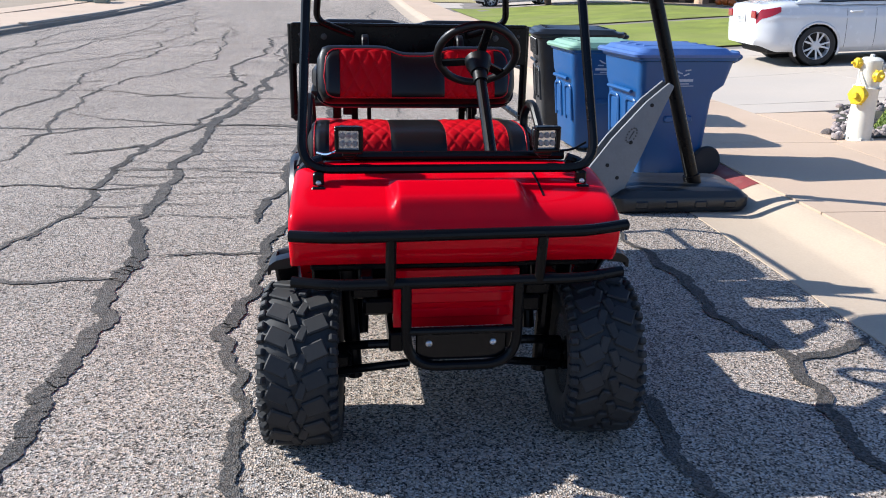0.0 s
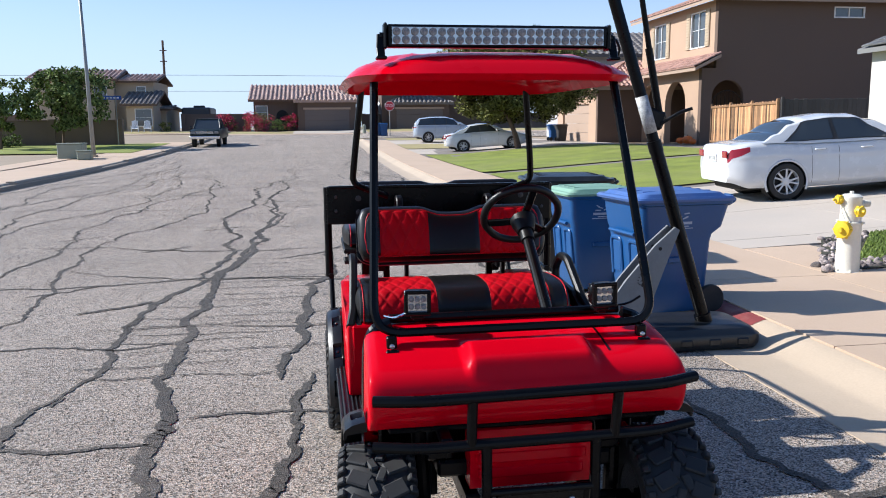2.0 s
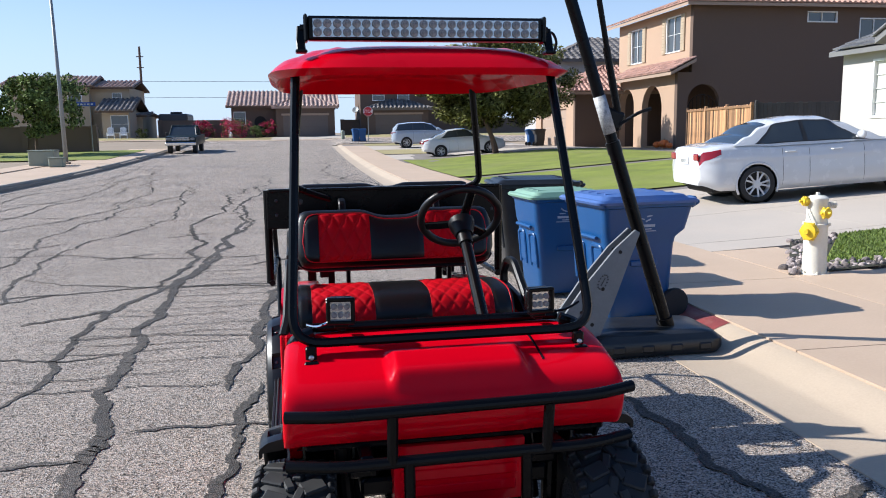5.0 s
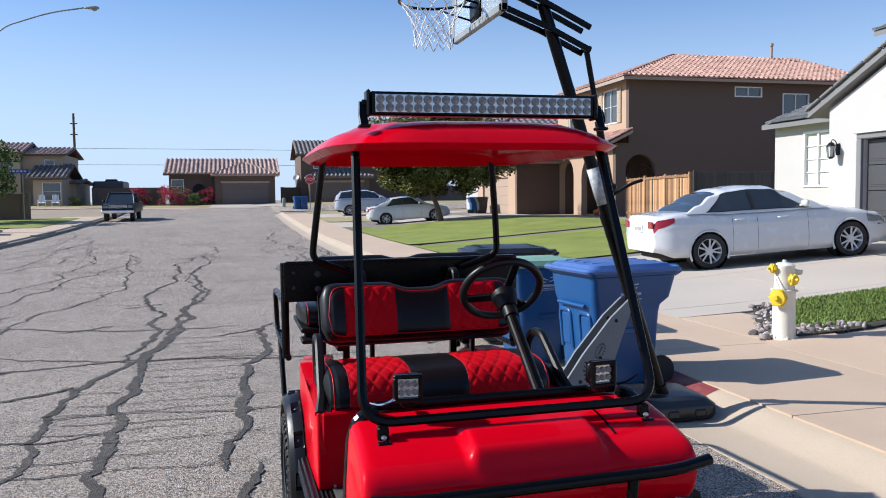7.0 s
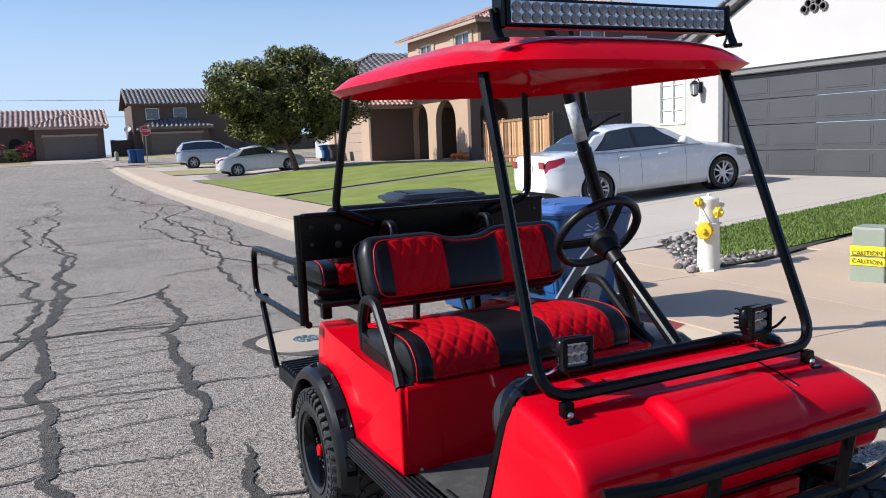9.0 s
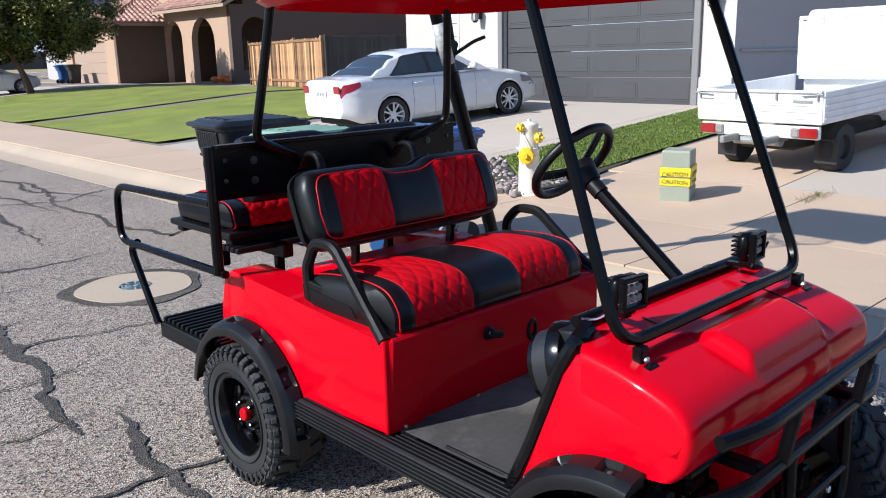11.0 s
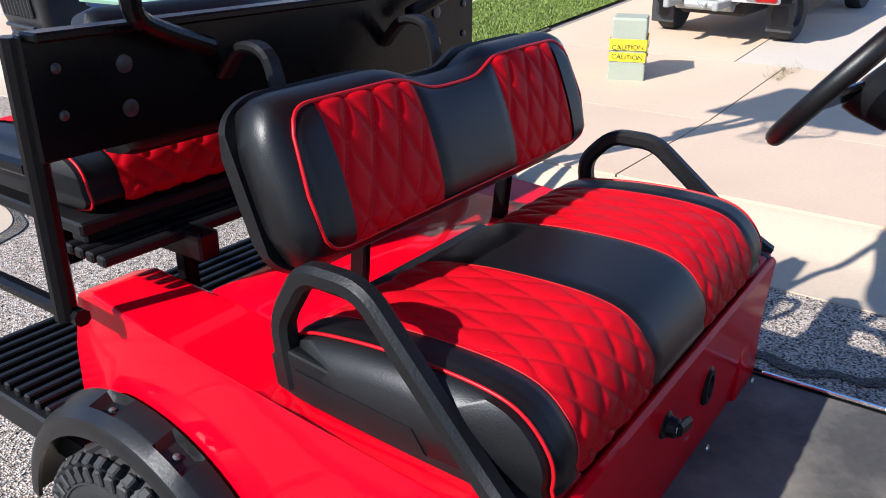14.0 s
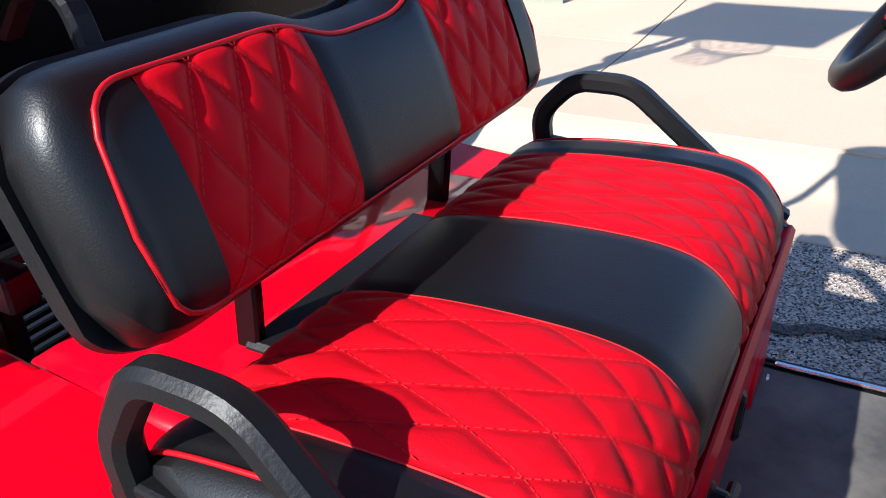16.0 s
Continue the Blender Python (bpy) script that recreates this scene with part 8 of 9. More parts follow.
COUPE = dict(SEDAN, width=1.75, wheelbase=2.67, wheel=0.315,
             lamps=[("tail_lamp", -0.97, -0.62, 0.52, 0.64, TAILRED)],
             deck=[(-0.88, 0.86), (-0.82, 0.97), (-0.5, 1.01), (0.4, 0.97), (2.0, 0.95), (2.3, 0.93), (2.9, 0.82), (3.4, 0.70), (3.52, 0.50)],
             low=[(-0.88, 0.36), (0, 0.2), (3.1, 0.18), (3.52, 0.26)],
             roof=[(-0.45, 1.01), (0.0, 1.20), (0.5, 1.40), (1.0, 1.435), (1.45, 1.40), (1.9, 1.22), (2.4, 0.95)],
             rear_screen=(-0.36, 0.36), windscreen=(1.50, 2.28), surround=((0.0, 0.08), (2.12, 0.08), (1.52, 0.69), (0.46, 0.69)),
             panes=[((0.08, 0.11), (0.92, 0.11), (0.90, 0.65), (0.49, 0.65)), ((1.01, 0.11), (2.03, 0.11), (1.49, 0.65), (0.97, 0.65))])
car(Matrix.Translation((7.02, 40.35, 0.27)) @ pose(0, 0, 0, 0, -4, -3), "small white sedan parked on a driveway under the tree", COUPE, CARWHITE)
SUV = dict(SEDAN, width=1.96, wheelbase=2.85, wheel=0.36,
           deck=[(-1.0, 0.95), (-0.95, 1.10), (-0.5, 1.14), (1.5, 1.12), (2.3, 1.12), (3.0, 1.04), (3.6, 0.92), (3.85, 0.70)],
           low=[(-1.0, 0.42), (0, 0.26), (3.0, 0.24), (3.85, 0.32)],
           roof=[(-0.93, 1.14), (-0.85, 1.45), (-0.55, 1.68), (0.3, 1.75), (1.2, 1.74), (1.7, 1.62), (2.2, 1.36), (2.7, 1.10)], tumble=0.20,
           rear_screen=(-0.91, -0.60), windscreen=(1.80, 2.55), surround=((-0.78, 0.10), (2.38, 0.10), (1.80, 0.69), (-0.50, 0.69)),
           panes=[((-0.74, 0.13), (0.42, 0.13), (0.42, 0.65), (-0.48, 0.65)), ((0.50, 0.13), (1.24, 0.13), (1.22, 0.65), (0.50, 0.65)), ((1.33, 0.13), (2.28, 0.13), (1.75, 0.65), (1.30, 0.65))],
           seams=[0.45, 1.25, 2.2], handles=[0.62, 1.5], mirror=2.1, lamps=[("tail_lamp", -0.99, -0.70, 0.56, 0.68, TAILRED)], tail_z=1.0)
car(Matrix.Translation((6.95, 53.6, land(6.95, 53.6) + 0.01)) @ pose(0, 0, 0, 0, -1, -4), "silver-blue family van parked on the next driveway", SUV, SUVPAINT, "minivan")

# far pickup truck parked facing the camera
PICKGREEN = mat("dark_green_paint", (0.012, 0.020, 0.020), 0.4, var=0.1, spec=0.2)
pk = thing("pickup_truck", pose(-8.1, 54.6, rise(53.8), -1.2, 0, 180), "dark green pickup truck parked at the far kerb", "truck")
bm = B()
add_prism(bm, [(-3.6, 0.55), (-3.6, 1.18), (-1.55, 1.18), (-1.55, 1.20), (0.35, 1.20), (1.75, 1.12), (1.80, 0.55)], 0, -0.95, 0.95)
bevel_all(bm, 0.05, 2)
part("body", bm, PICKGREEN, pk, smooth=50)
bm = B()
add_loft(bm, [[(-0.90, -1.5, 1.18), (0.90, -1.5, 1.18), (0.90, 0.55, 1.18), (-0.90, 0.55, 1.18)], [(-0.76, -1.4, 1.80), (0.76, -1.4, 1.80), (0.76, -0.1, 1.80), (-0.76, -0.1, 1.80)]])
part("cab_glass", bm, CARGLASS, pk)
bm = B()
add_box(bm, (0, -0.75, 1.83), (1.56, 1.35, 0.06), 0.02)
for sx in (-1, 1):
    add_tube(bm, [(sx * 0.88, 0.52, 1.19), (sx * 0.75, -0.1, 1.80)], 0.045)
    add_tube(bm, [(sx * 0.88, -1.48, 1.19), (sx * 0.75, -1.4, 1.80)], 0.06)
part("cab_frame", bm, PICKGREEN, pk)
for sx in (-1, 1):
    bm = B()
    add_box(bm, (sx * 1.06, 0.28, 1.30), (0.16, 0.08, 0.20), 0.02)
    part("mirror", bm, PLASTIC, pk)
    bm = B()
    add_box(bm, (sx * 0.75, 1.80, 0.98), (0.30, 0.06, 0.16), 0.02)
    part("headlamp", bm, CLEAR, pk)
bm = B()
for k in range(5):
    add_box(bm, (0, 1.80, 0.90 + 0.045 * k), (1.15, 0.05, 0.02), 0.005)
part("grille", bm, CHROME, pk)
bm = B()
add_box(bm, (0, 1.88, 0.66), (1.92, 0.18, 0.20), 0.03)
part("bumper", bm, CHROME, pk, "chrome front bumper")
for sx in (-1, 1):
    for y in (0.95, -2.5):
        bm = B()
        add_lathe(bm, [(0.20, -0.13), (0.36, -0.13), (0.39, -0.10), (0.39, 0.10), (0.36, 0.13), (0.20, 0.13)], pose(sx * 0.80, y, 0.39, 0, 90, 0), 24)
        part("wheel", bm, RUBBER, pk, smooth=40)

# small white flatbed truck backed... parked with its tail to the street
KEIW = mat("white_truck_paint", (0.76, 0.76, 0.75), 0.4, var=0.04, dirt=(0.55, 0.54, 0.52), dirt_amt=0.4)
kt = thing("flatbed_truck", pose(6.85, 3.13, 0.262, 0, -3.4, -6), "small white flatbed truck with drop sides on the driveway", "truck")
KW = 0.765
bm = B()
add_box(bm, (1.05, 0, 0.62), (2.15, KW * 2, 0.05), 0.01)
part("bed_floor", bm, KEIW, kt)
for nm, c, s in (("tailboard", (-0.01, 0, 0.78), (0.035, KW * 2, 0.33)), ("side_board", (1.05, KW, 0.78), (2.12, 0.035, 0.33)), ("side_board", (1.05, -KW, 0.78), (2.12, 0.035, 0.33))):
    bm = B()
    add_box(bm, c, s, 0.008)
    if nm == "tailboard":
        for z in (0.66, 0.73, 0.80):
            add_box(bm, (-0.032, 0, z), (0.012, KW * 1.86, 0.018), 0.004)
        add_box(bm, (-0.03, 0, 0.945), (0.05, KW * 2, 0.03), 0.006)
    else:
        for z in (0.66, 0.73, 0.80, 0.87):
            add_box(bm, (1.05, c[1] * 1.025, z), (2.08, 0.012, 0.02), 0.004)
    bd = part(nm, bm, KEIW, kt)
    if nm == "tailboard":
        for y in (-0.72, -0.25, 0.25, 0.72):
            bm = B()
            add_box(bm, (-0.045, y, 0.90), (0.02, 0.02, 0.10), 0.004)
            part("latch", bm, STEELGREY, bd)
        for sy in (-1, 1):
            bm = B()
            add_tube(bm, [(-0.05, sy * 0.78, 0.92), (-0.05, sy * 0.55, 0.90)], 0.009, seg=6)
            part("latch_bar", bm, STEELGREY, bd)
        bm = B()
        add_box(bm, (-0.036, 0.62, 0.85), (0.004, 0.16, 0.012), 0.001)
        add_box(bm, (-0.036, -0.55, 0.84), (0.004, 0.22, 0.030), 0.001)
        part("printed_bar", bm, STEELGREY, bd)
bm = B()
add_box(bm, (2.11, 0, 1.25), (0.012, KW * 1.85, 0.74), 0.0)
hb = part("headboard", bm, KEIW, kt, "white slatted headboard")
bm = B()
add_box(bm, (2.10, 0, 1.66), (0.05, KW * 1.9, 0.05), 0.012)
part("top_rail", bm, KEIW, hb)
for k in range(11):
    bm = B()
    add_box(bm, (2.10, -KW * 0.92 + KW * 1.84 * k / 10, 1.28), (0.03, 0.06, 0.72), 0.01)
    part("slat", bm, KEIW, hb)
bm = B()
add_prism(bm, [(2.22, 0.35), (3.35, 0.35), (3.45, 0.85), (3.10, 1.35), (2.85, 1.72), (2.30, 1.76), (2.22, 1.60)], 1, -0.72, 0.72)
bevel_all(bm, 0.05, 2)
part("cab", bm, KEIW, kt, smooth=50)
bm = B()
add_box(bm, (2.21, 0, 1.45), (0.02, 1.15, 0.32), 0.01)
for sy in (-1, 1):
    add_prism(bm, [(2.45, 1.10), (3.10, 1.10), (2.88, 1.62), (2.45, 1.64)], 1, sy * 0.715, sy * 0.728)
part("cab_window", bm, CARGLASS, kt)
bm = B()
add_box(bm, (0.03, 0, 0.50), (0.06, KW * 1.9, 0.14), 0.01)
rail = part("rear_rail", bm, KEIW, kt)
for sy in (-1, 1):
    bm = B()
    add_box(bm, (-0.01, sy * 0.62, 0.50), (0.05, 0.20, 0.11), 0.012)
    part("tail_lamp", bm, TAILRED, kt)
    bm = B()
    add_box(bm, (-0.012, sy * 0.47, 0.50), (0.05, 0.10, 0.10), 0.012)
    part("reverse_lamp", bm, CLEAR, kt)
    bm = B()
    add_box(bm, (0.38, sy * 0.62, 0.25), (0.02, 0.26, 0.28), 0.005)
    part("mud_flap", bm, PLASTIC, kt)
    for x in (0.62, 2.75):
        bm = B()
        add_lathe(bm, [(0.14, -0.08), (0.25, -0.085), (0.27, -0.06), (0.27, 0.06), (0.25, 0.085), (0.14, 0.08), (0.12, 0.04), (0.02, 0.05)], pose(x, sy * 0.62, 0.27, -sy * 90, 0, 0), 24)
        part("wheel", bm, RUBBER, kt, smooth=40)
bm = B()
add_tube(bm, [(0.05, -0.28, 0.38), (0.05, 0.30, 0.38)], 0.055, seg=12)
add_tube(bm, [(0.10, -0.05, 0.46), (-0.06, -0.02, 0.36), (-0.06, 0.03, 0.42)], 0.012, seg=6)
for sy in (-0.25, 0.25):
    add_box(bm, (0.3, sy, 0.42), (1.2, 0.06, 0.08), 0.01)
part("hitch", bm, STEELGREY, kt, "grey perforated silencer and hitch")
bm = B()
add_box(bm, (1.3, 0, 0.34), (2.2, 0.7, 0.16), 0.03)
part("underframe", bm, DARK, kt)

# ---- trees, street furniture and the far end of the street ----
def leaf_cloud(bm, c, r, n, rnd, size, flat=0.8):
    """A clump of small leaves round c."""
    for _ in range(n):
        d = Vector((rnd.gauss(0, 1), rnd.gauss(0, 1), rnd.gauss(0, 1))).normalized() * r * (rnd.random() ** 0.33)
        p = Vector(c) + Vector((d.x, d.y, d.z * flat))
        a = Vector((rnd.gauss(0, 1), rnd.gauss(0, 1), rnd.gauss(0, 1))).normalized()
        b = a.orthogonal().normalized()
        s = size * rnd.uniform(0.6, 1.3)
        add_faces(bm, [p - a * s, p + b * s * 0.45, p + a * s, p - b * s * 0.45], [(0, 1, 2, 3)])


def tree(m, label, height, crown_c, crown_r, clumps, per, seed, leaf_mat, leaf=0.09, trunk_r=0.14, lean=(0.3, 0)):
    t = thing("tree", m, label, "tree")
    rnd = random.Random(seed)
    fork = Vector((lean[0] * 0.7, lean[1] * 0.7, height * 0.30))
    bm = B()
    pts = fillet([(0, 0, -0.05), (lean[0] * 0.2, lean[1] * 0.2, height * 0.12), fork], 0.3, 4)
    add_sweep(bm, pts, circle(1, 9), scale=[trunk_r * (1 - 0.35 * k / (len(pts) - 1)) for k in range(len(pts))])
    part("trunk", bm, BARK, t, smooth=True)
    centres = []
    for k in range(clumps):
        d = Vector((rnd.gauss(0, 1), rnd.gauss(0, 1), rnd.gauss(0, 1))).normalized()
        q = rnd.random() ** 0.4
        p = Vector(crown_c) + Vector((d.x * crown_r[0], d.y * crown_r[1], d.z * crown_r[2])) * q
        centres.append(p)
    bm = B()
    for k in range(9):
        e = centres[k * 3 % len(centres)]
        mid = fork.lerp(e, 0.5) + Vector((rnd.uniform(-0.2, 0.2), rnd.uniform(-0.2, 0.2), 0.15))
        pts = fillet([fork - Vector((0, 0, 0.1)), mid, e], 0.4, 3)
        add_sweep(bm, pts, circle(1, 6), scale=[trunk_r * 0.55 * (1 - 0.85 * i / (len(pts) - 1)) for i in range(len(pts))])
    part("limb", bm, BARK, t, smooth=True)
    bm = B()
    for p in centres:
        leaf_cloud(bm, p, rnd.uniform(0.20, 0.38) * min(crown_r) * 0.9, per, rnd, leaf)
    part("crown", bm, leaf_mat, t, kind="stuff")
    return t


tree(pose(9.75, 38.6, 0.44), "leafy green street tree on the lawn", 6.2, (-0.1, 0.4, 3.75), (4.2, 3.8, 2.25), 230, 300, 21, LEAF, 0.10, 0.17, (-0.9, 0.2))
tree(pose(-16.6, 51.5, 0.30), "rounded green tree behind the far pavement", 5.6, (0.2, 0, 3.45), (2.8, 2.5, 2.0), 80, 110, 22, LEAF2, 0.13, 0.12, (0.1, 0))
tree(pose(-19.8, 50, 0.30), "green tree beside the block wall", 4.6, (0, 0, 2.8), (1.6, 1.6, 1.5), 30, 110, 23, LEAF2, 0.12, 0.10, (0.1, 0))


def bush(x, y, z, r, h, seed, label, materials, n):
    t = thing("bush", (x, y, z), label, "bush", "flowering bushes")
    rnd = random.Random(seed)
    for k, (mt, share, nm) in enumerate(materials):
        bm = B()
        for _ in range(26):
            a, q = rnd.uniform(0, 6.28), rnd.random() ** 0.5
            leaf_cloud(bm, (r * q * math.cos(a), r * 0.6 * q * math.sin(a), h * rnd.uniform(0.15, 0.85)), r * 0.36, int(n * share / 26), rnd, 0.08)
        part(nm, bm, mt, t, kind="stuff")
    bm = B()
    for k in range(5):
        add_tube(bm, [(0.1 * k - 0.2, 0, 0), (0.3 * k - 0.6, 0.1, h * 0.6)], 0.02, seg=5)
    part("stem", bm, BARK, t)


FLOWERS = [(BOUG, 0.65, "blossom"), (LEAF, 0.35, "foliage")]
bush(-6.35, 79.6, 1.2, 1.45, 2.1, 31, "crimson bougainvillea bush in front of the house", FLOWERS, 2600)
bush(-3.4, 80.6, 1.22, 0.8, 1.9, 32, "crimson bougainvillea bush beside the garage", FLOWERS, 1400)
bush(-9.9, 82.5, 1.2, 1.0, 2.0, 33, "crimson bougainvillea by the yard wall", FLOWERS, 1600)
bush(-4.5, 78.0, 1.17, 0.5, 1.4, 34, "spiky green shrub on the dry lawn", [(LEAF2, 1.0, "foliage")], 700)
bush(-15.2, 78.4, 1.17, 0.5, 1.2, 35, "green shrub by the porch", [(LEAF, 1.0, "foliage")], 600)
bush(-20.5, 52.6, 0.48, 0.9, 1.0, 36, "low green shrub at the block wall", [(LEAF2, 1.0, "foliage")], 900)


def block_wall(x0, x1, y0, y1, h, z, label):
    t = thing("block_wall", (0, 0, 0), label, "wall")
    bm = B()
    add_box(bm, ((x0 + x1) / 2, (y0 + y1) / 2, z + h / 2), (max(0.2, abs(x1 - x0)), max(0.2, abs(y1 - y0)), h), 0.01)
    part("wall", bm, BLOCKWALL, t)
    bm = B()
    add_box(bm, ((x0 + x1) / 2, (y0 + y1) / 2, z + h + 0.04), (max(0.28, abs(x1 - x0)), max(0.28, abs(y1 - y0)), 0.08), 0.01)
    part("coping", bm, BLOCKWALL, t)
    n = int(max(abs(x1 - x0), abs(y1 - y0)) / 4)
    for k in range(n + 1):
        bm = B()
        f = k / max(1, n)
        add_box(bm, (x0 + (x1 - x0) * f, y0 + (y1 - y0) * f, z + h / 2 + 0.06), (0.42, 0.42, h + 0.12), 0.01)
        part("pier", bm, BLOCKWALL, t)


block_wall(-40, -14.0, 55.2, 55.2, 1.75, 0.45, "brown block yard wall on the far side")
block_wall(-14.3, -7.8, 84, 84, 1.85, 1.15, "brown block wall between the houses")
block_wall(4.2, 6.1, 84, 84, 1.75, 1.15, "brown block wall between the houses")
block_wall(16.2, 60, 84, 84, 1.75, 1.15, "brown block wall beyond the corner house")
block_wall(-60, -26.5, 84, 84, 1.85, 1.15, "brown block wall beyond the cream house")

# street light
sl = thing("street_lamp", (-11.9, 40.2, land(-11.9, 40.2)), "tall grey steel street lamp with a curved arm", "street lamp")
bm = B()
add_sweep(bm, [(0, 0, 0), (-0.04, 0, 4), (-0.12, 0, 8.8)], circle(1, 12), scale=[0.115, 0.09, 0.065])
part("pole", bm, STEELGREY, sl, smooth=True)
bm = B()
add_sweep(bm, fillet([(-0.12, 0, 8.7), (0.55, 0, 9.75), (2.7, 0, 10.55), (4.3, 0, 10.85)], 0.9, 6), circle(0.035, 8))
part("arm", bm, STEELGREY, sl, smooth=True)
bm = B()
add_lathe(bm, [(0.02, -0.36), (0.09, -0.30), (0.15, 0.0), (0.16, 0.18), (0.10, 0.30), (0.01, 0.34)], pose(4.62, 0, 10.86, 0, 88, 0) @ Matrix.Diagonal((0.55, 1, 1, 1)), 14)
head = part("lamp_head", bm, STEELGREY, sl, smooth=True)
bm = B()
add_lathe(bm, [(0.13, 0), (0.12, -0.05), (0.06, -0.09), (0.005, -0.10)], Matrix.Translation((4.72, 0, 10.81)), 14)
part("lens", bm, CLEAR, head, smooth=True)
bm = B()
add_box(bm, (0, 0, 0.06), (0.36, 0.36, 0.12), 0.02)
part("foot", bm, GUTTER, sl)

# boxes on the far pavement
for (x, y, w, d, h, nm, lb) in ((-12.45, 38.6, 1.15, 0.9, 0.72, "transformer_box", "grey-green transformer box on the far pavement"), (-11.55, 37.4, 0.62, 0.5, 0.42, "utility_pedestal", "low green utility pedestal on the far pavement")):
    t = thing(nm, (x, y, land(x, y) + 0.01), lb, "utility box")
    bm = B()
    add_box(bm, (0, 0, h / 2), (w, d, h), 0.03)
    part("cabinet", bm, UG, t)
    bm = B()
    add_box(bm, (0, 0, h + 0.015), (w + 0.05, d + 0.05, 0.04), 0.012)
    part("lid", bm, UG, t)

# raised kerb stones seen beyond the drive
for k, (y0, y1) in enumerate(((22.0, 31.5), (36.2, 40.2), (45.4, 51.0))):
    bm = B()
    add_sweep(bm, [(-9.48, y0 + (y1 - y0) * i / 6, 0.10 + rise(y0 + (y1 - y0) * i / 6)) for i in range(7)], rect(0.30, 0.16, 0.05))
    tagged(part("kerb_stone", bm, GUTTER, None, kind="structure"), "raised length of kerb between driveways", "kerb")

# stop sign at the corner
SIGNRED = mat("sign_red", (0.50, 0.02, 0.03), 0.5, var=0.08)
SIGNWHITE = mat("sign_white", (0.75, 0.75, 0.75), 0.5, var=0.05)
st = thing("stop_sign", pose(5.3, 64.8, land(5.3, 64.8)), "red octagonal stop sign on a steel post", "sign")
bm = B()
add_box(bm, (0, 0, 1.45), (0.06, 0.05, 2.95), 0.01)
part("post", bm, STEELGREY, st)
octo = lambda r: [(r * math.cos(radians(22.5 + 45 * k)), 2.50 + r * math.sin(radians(22.5 + 45 * k))) for k in range(8)]
bm = B()
add_prism(bm, octo(0.41), 1, -0.050, -0.035)
face = part("sign_rim", bm, SIGNWHITE, st)
bm = B()
add_prism(bm, octo(0.385), 1, -0.056, -0.049)
part("sign_face", bm, SIGNRED, st)


def letters(text, size, material, parent, m, name="letters"):
    fc = bpy.data.curves.new(name, "FONT")
    fc.body, fc.size, fc.extrude, fc.align_x, fc.align_y = text, size, 0.002, "CENTER", "CENTER"
    tmp = new("text", fc)
    me = bpy.data.meshes.new_from_object(tmp.evaluated_get(bpy.context.evaluated_depsgraph_get()))
    bpy.data.objects.remove(tmp)
    me.materials.clear()
    me.materials.append(material)
    ob = new(name, me)
    ob.parent = parent
    ob.matrix_basis = m
    return ob


letters("STOP", 0.34, SIGNWHITE, face, pose(0, -0.060, 2.50, 90, 0, 0))
# street-name sign on the far corner
sn = thing("street_sign", pose(-13.9, 54.2, land(-13.9, 54.2)), "blue street-name sign on a thin post", "sign")
bm = B()
add_box(bm, (0, 0, 1.6), (0.05, 0.05, 3.2), 0.008)
part("post", bm, STEELGREY, sn)
bm = B()
add_box(bm, (-0.3, 0, 3.15), (1.3, 0.03, 0.26), 0.006)
blade_s = part("sign_blade", bm, mat("sign_blue", (0.02, 0.09, 0.42), 0.5, var=0.05), sn)
bm = B()
for k in range(5):
    add_box(bm, (-0.74 + 0.22 * k, -0.018, 3.15), (0.15, 0.006, 0.10), 0.001)
part("sign_bar", bm, SIGNWHITE, blade_s)

# two garden chairs on the cream house's porch
for x in (-17.8, -16.65):
    ch = thing("garden_chair", pose(x, 77.6, land(x, 77.6) + 0.03, 0, 0, 8), "white slatted garden chair before the porch", "chair", "garden chairs")
    bm = B()
    add_box(bm, (0, 0, 0.36), (0.55, 0.55, 0.04), 0.01, pose(0, 0, 0, 8, 0, 0))
    part("seat", bm, WTRIM, ch)
    for k in range(5):
        bm = B()
        add_box(bm, (-0.22 + 0.11 * k, 0.32, 0.72), (0.09, 0.03, 0.80 - 0.06 * abs(k - 2)), 0.01, pose(0, 0, 0, -14, 0, 0))
        part("back_slat", bm, WTRIM, ch)
    for sx in (-1, 1):
        bm = B()
        add_box(bm, (sx * 0.33, 0, 0.58), (0.12, 0.66, 0.03), 0.008)
        part("arm", bm, WTRIM, ch)
        for y in (-0.26, 0.26):
            bm = B()
            add_box(bm, (sx * 0.31, y, 0.28), (0.05, 0.09, 0.58), 0.008)
            part("leg", bm, WTRIM, ch)

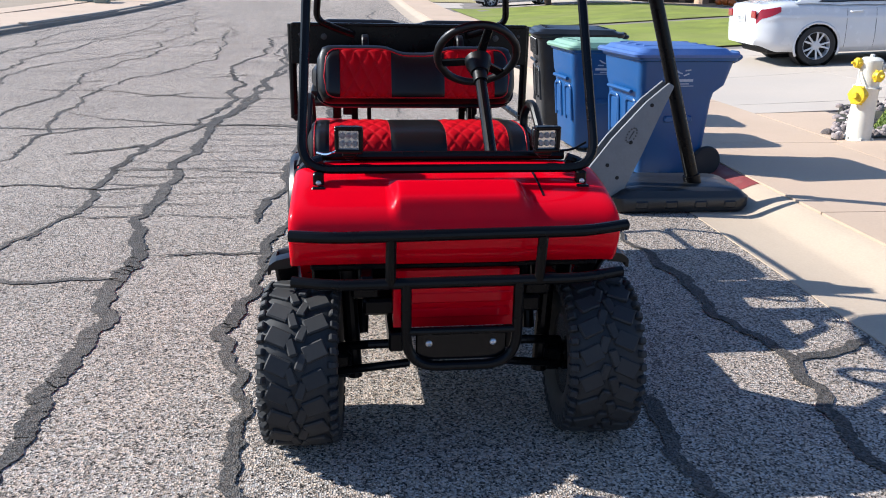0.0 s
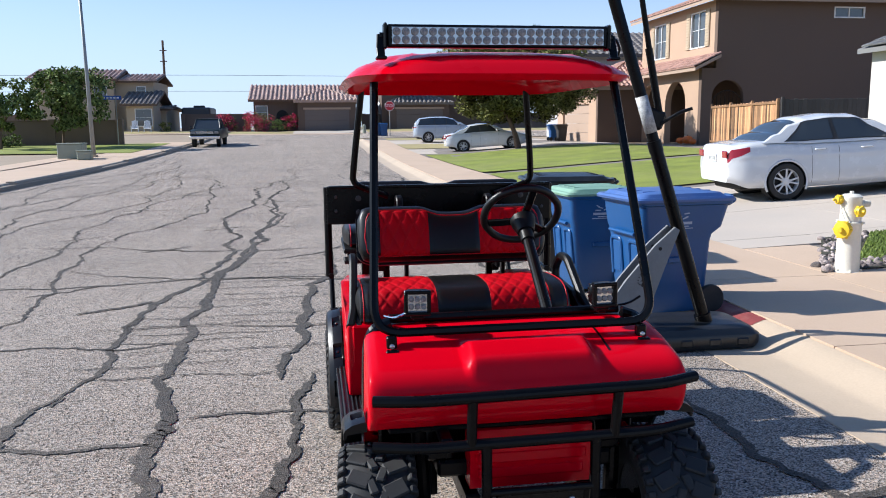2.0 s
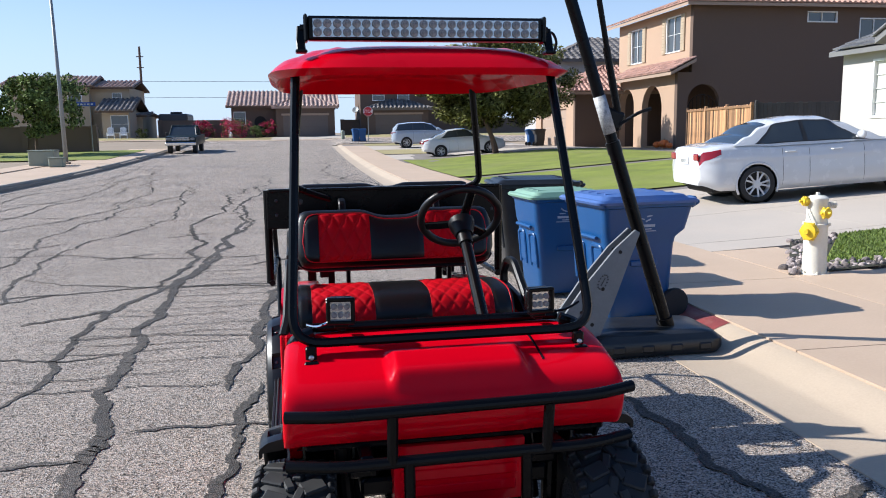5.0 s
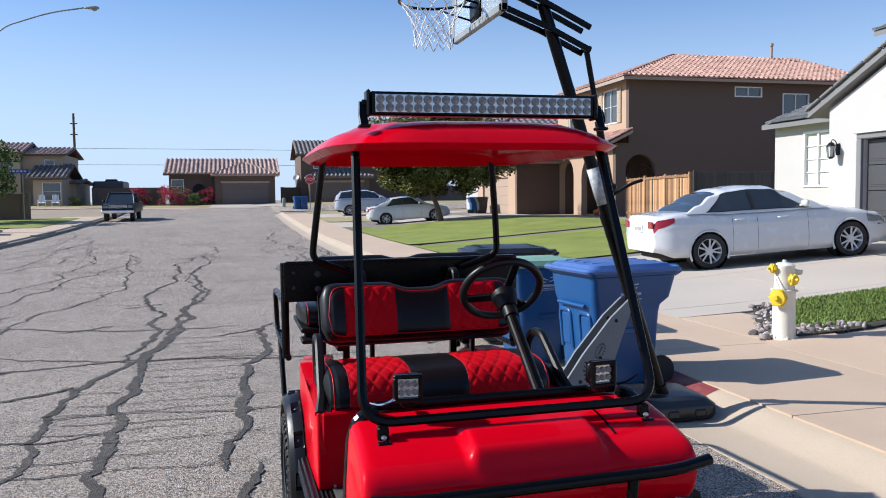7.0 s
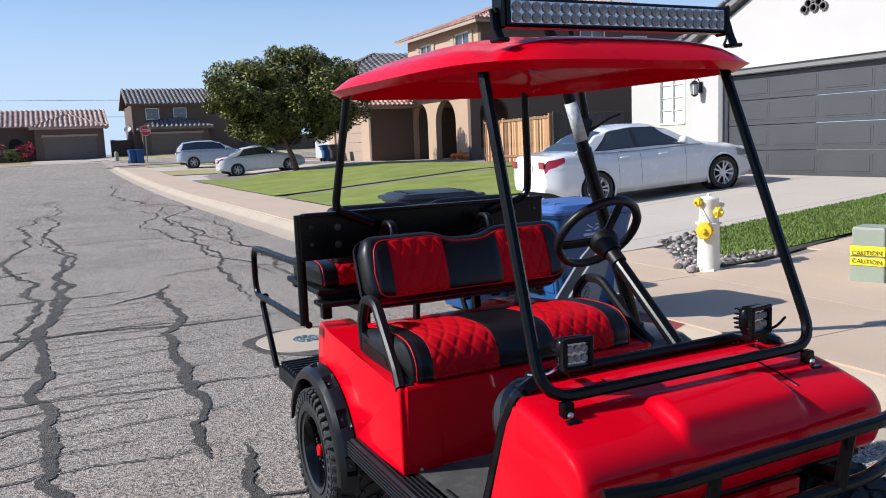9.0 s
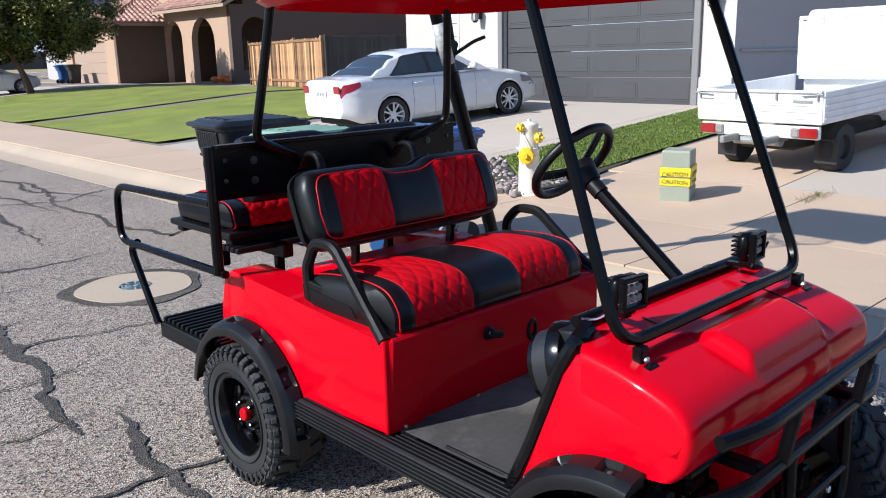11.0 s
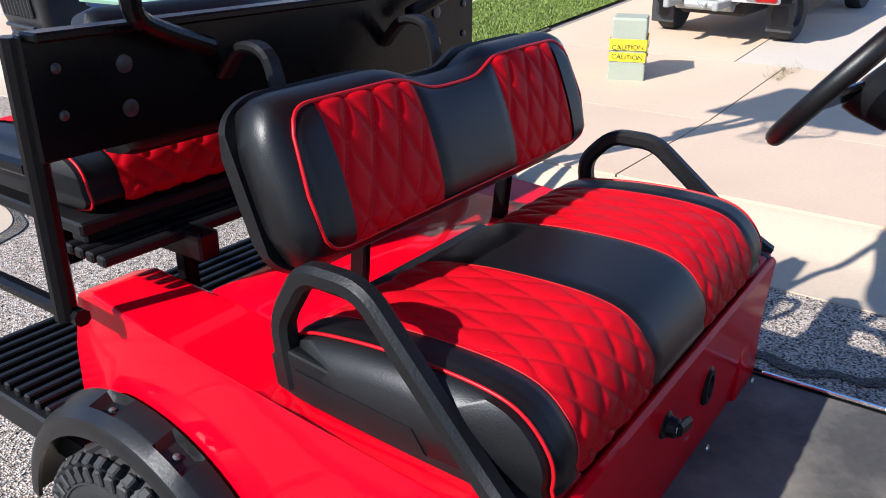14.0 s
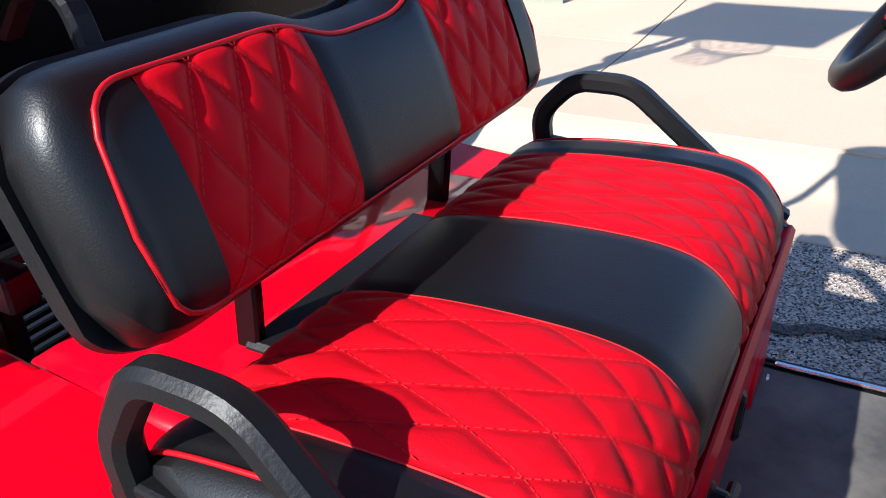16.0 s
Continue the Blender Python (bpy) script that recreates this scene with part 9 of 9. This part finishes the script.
# covered trailer roof seen over the yard wall
tr = thing("camper_trailer", pose(-13.1, 87, 1.22), "dark camper trailer behind the yard wall", "trailer")
bm = B()
add_box(bm, (0, 0, 1.45), (2.9, 5, 2.2), 0.15)
part("body", bm, mat("trailer_dark", (0.05, 0.05, 0.055), 0.5, var=0.1), tr)
bm = B()
add_box(bm, (0.1, -0.5, 2.66), (1.1, 0.9, 0.25), 0.06)
part("roof_unit", bm, PLASTIC, tr)
bm = B()
for sx in (-1, 1):
    add_lathe(bm, [(0.2, -0.1), (0.36, -0.1), (0.36, 0.1), (0.2, 0.1)], pose(sx * 1.2, 0, 0.36, 0, 90, 0), 16)
part("wheel", bm, RUBBER, tr)

# power pole with its wires far behind
pp = thing("power_pole", (-20.5, 110, 1.2), "tall wooden power pole behind the houses", "pole")
bm = B()
add_sweep(bm, [(0, 0, 0), (0, 0, 11.9)], circle(1, 8), scale=[0.20, 0.14])
part("pole", bm, BARK, pp)
for z in (10.6, 9.2):
    bm = B()
    add_box(bm, (0, 0, z), (0.9, 0.12, 0.12), 0.01)
    part("crossarm", bm, BARK, pp)
for z in (5.4, 7.5):
    bm = B()
    add_tube(bm, [(-120, 0, z + 1.0), (-60, 0, z - 0.4), (0, 0, z), (60, 0, z - 0.5), (140, 0, z + 0.6)], 0.022, 20, 5)
    part("wire", bm, DARK, pp)

# bins standing out at the far corner and beside the brown house
for k, (x, y, z, rz, mt) in enumerate(((4.30, 65.6, land(4.30, 65.6) + 0.01, 8, BINBLUE), (4.85, 65.4, land(4.85, 65.4) + 0.01, -4, BINBLUE), (14.6, 48.6, 0.63, 90, BINBLUE), (14.7, 47.2, 0.63, 90, BINBLK))):
    wheeled_bin(pose(x, y, z, 0, 0, rz), mt, mt, "blue wheeled bin put out at the corner" if k < 2 else "wheeled bin beside the garage of the brown house", mark=False)
ped = thing("utility_pedestal", (3.5, 70.8, land(3.5, 70.8)), "small green pedestal across the cross street", "utility box")
bm = B()
add_lathe(bm, [(0.16, 0), (0.16, 0.7), (0.11, 0.8), (0.01, 0.82)], None, 12)
part("cabinet", bm, UG, ped)
# satellite dish on the corner house
dish = thing("satellite_dish", (5.75, 81.5, 3.9), "small grey satellite dish on the corner house", "dish")
bm = B()
add_lathe(bm, [(0.01, 0), (0.2, 0.03), (0.36, 0.10), (0.34, 0.11), (0.01, 0.03)], pose(-0.3, -0.3, 0, 60, 0, -30), 16)
add_tube(bm, [(0.25, 0, -0.2), (-0.1, -0.1, -0.1), (-0.3, -0.3, 0)], 0.03, seg=6)
part("reflector", bm, STEELGREY, dish)
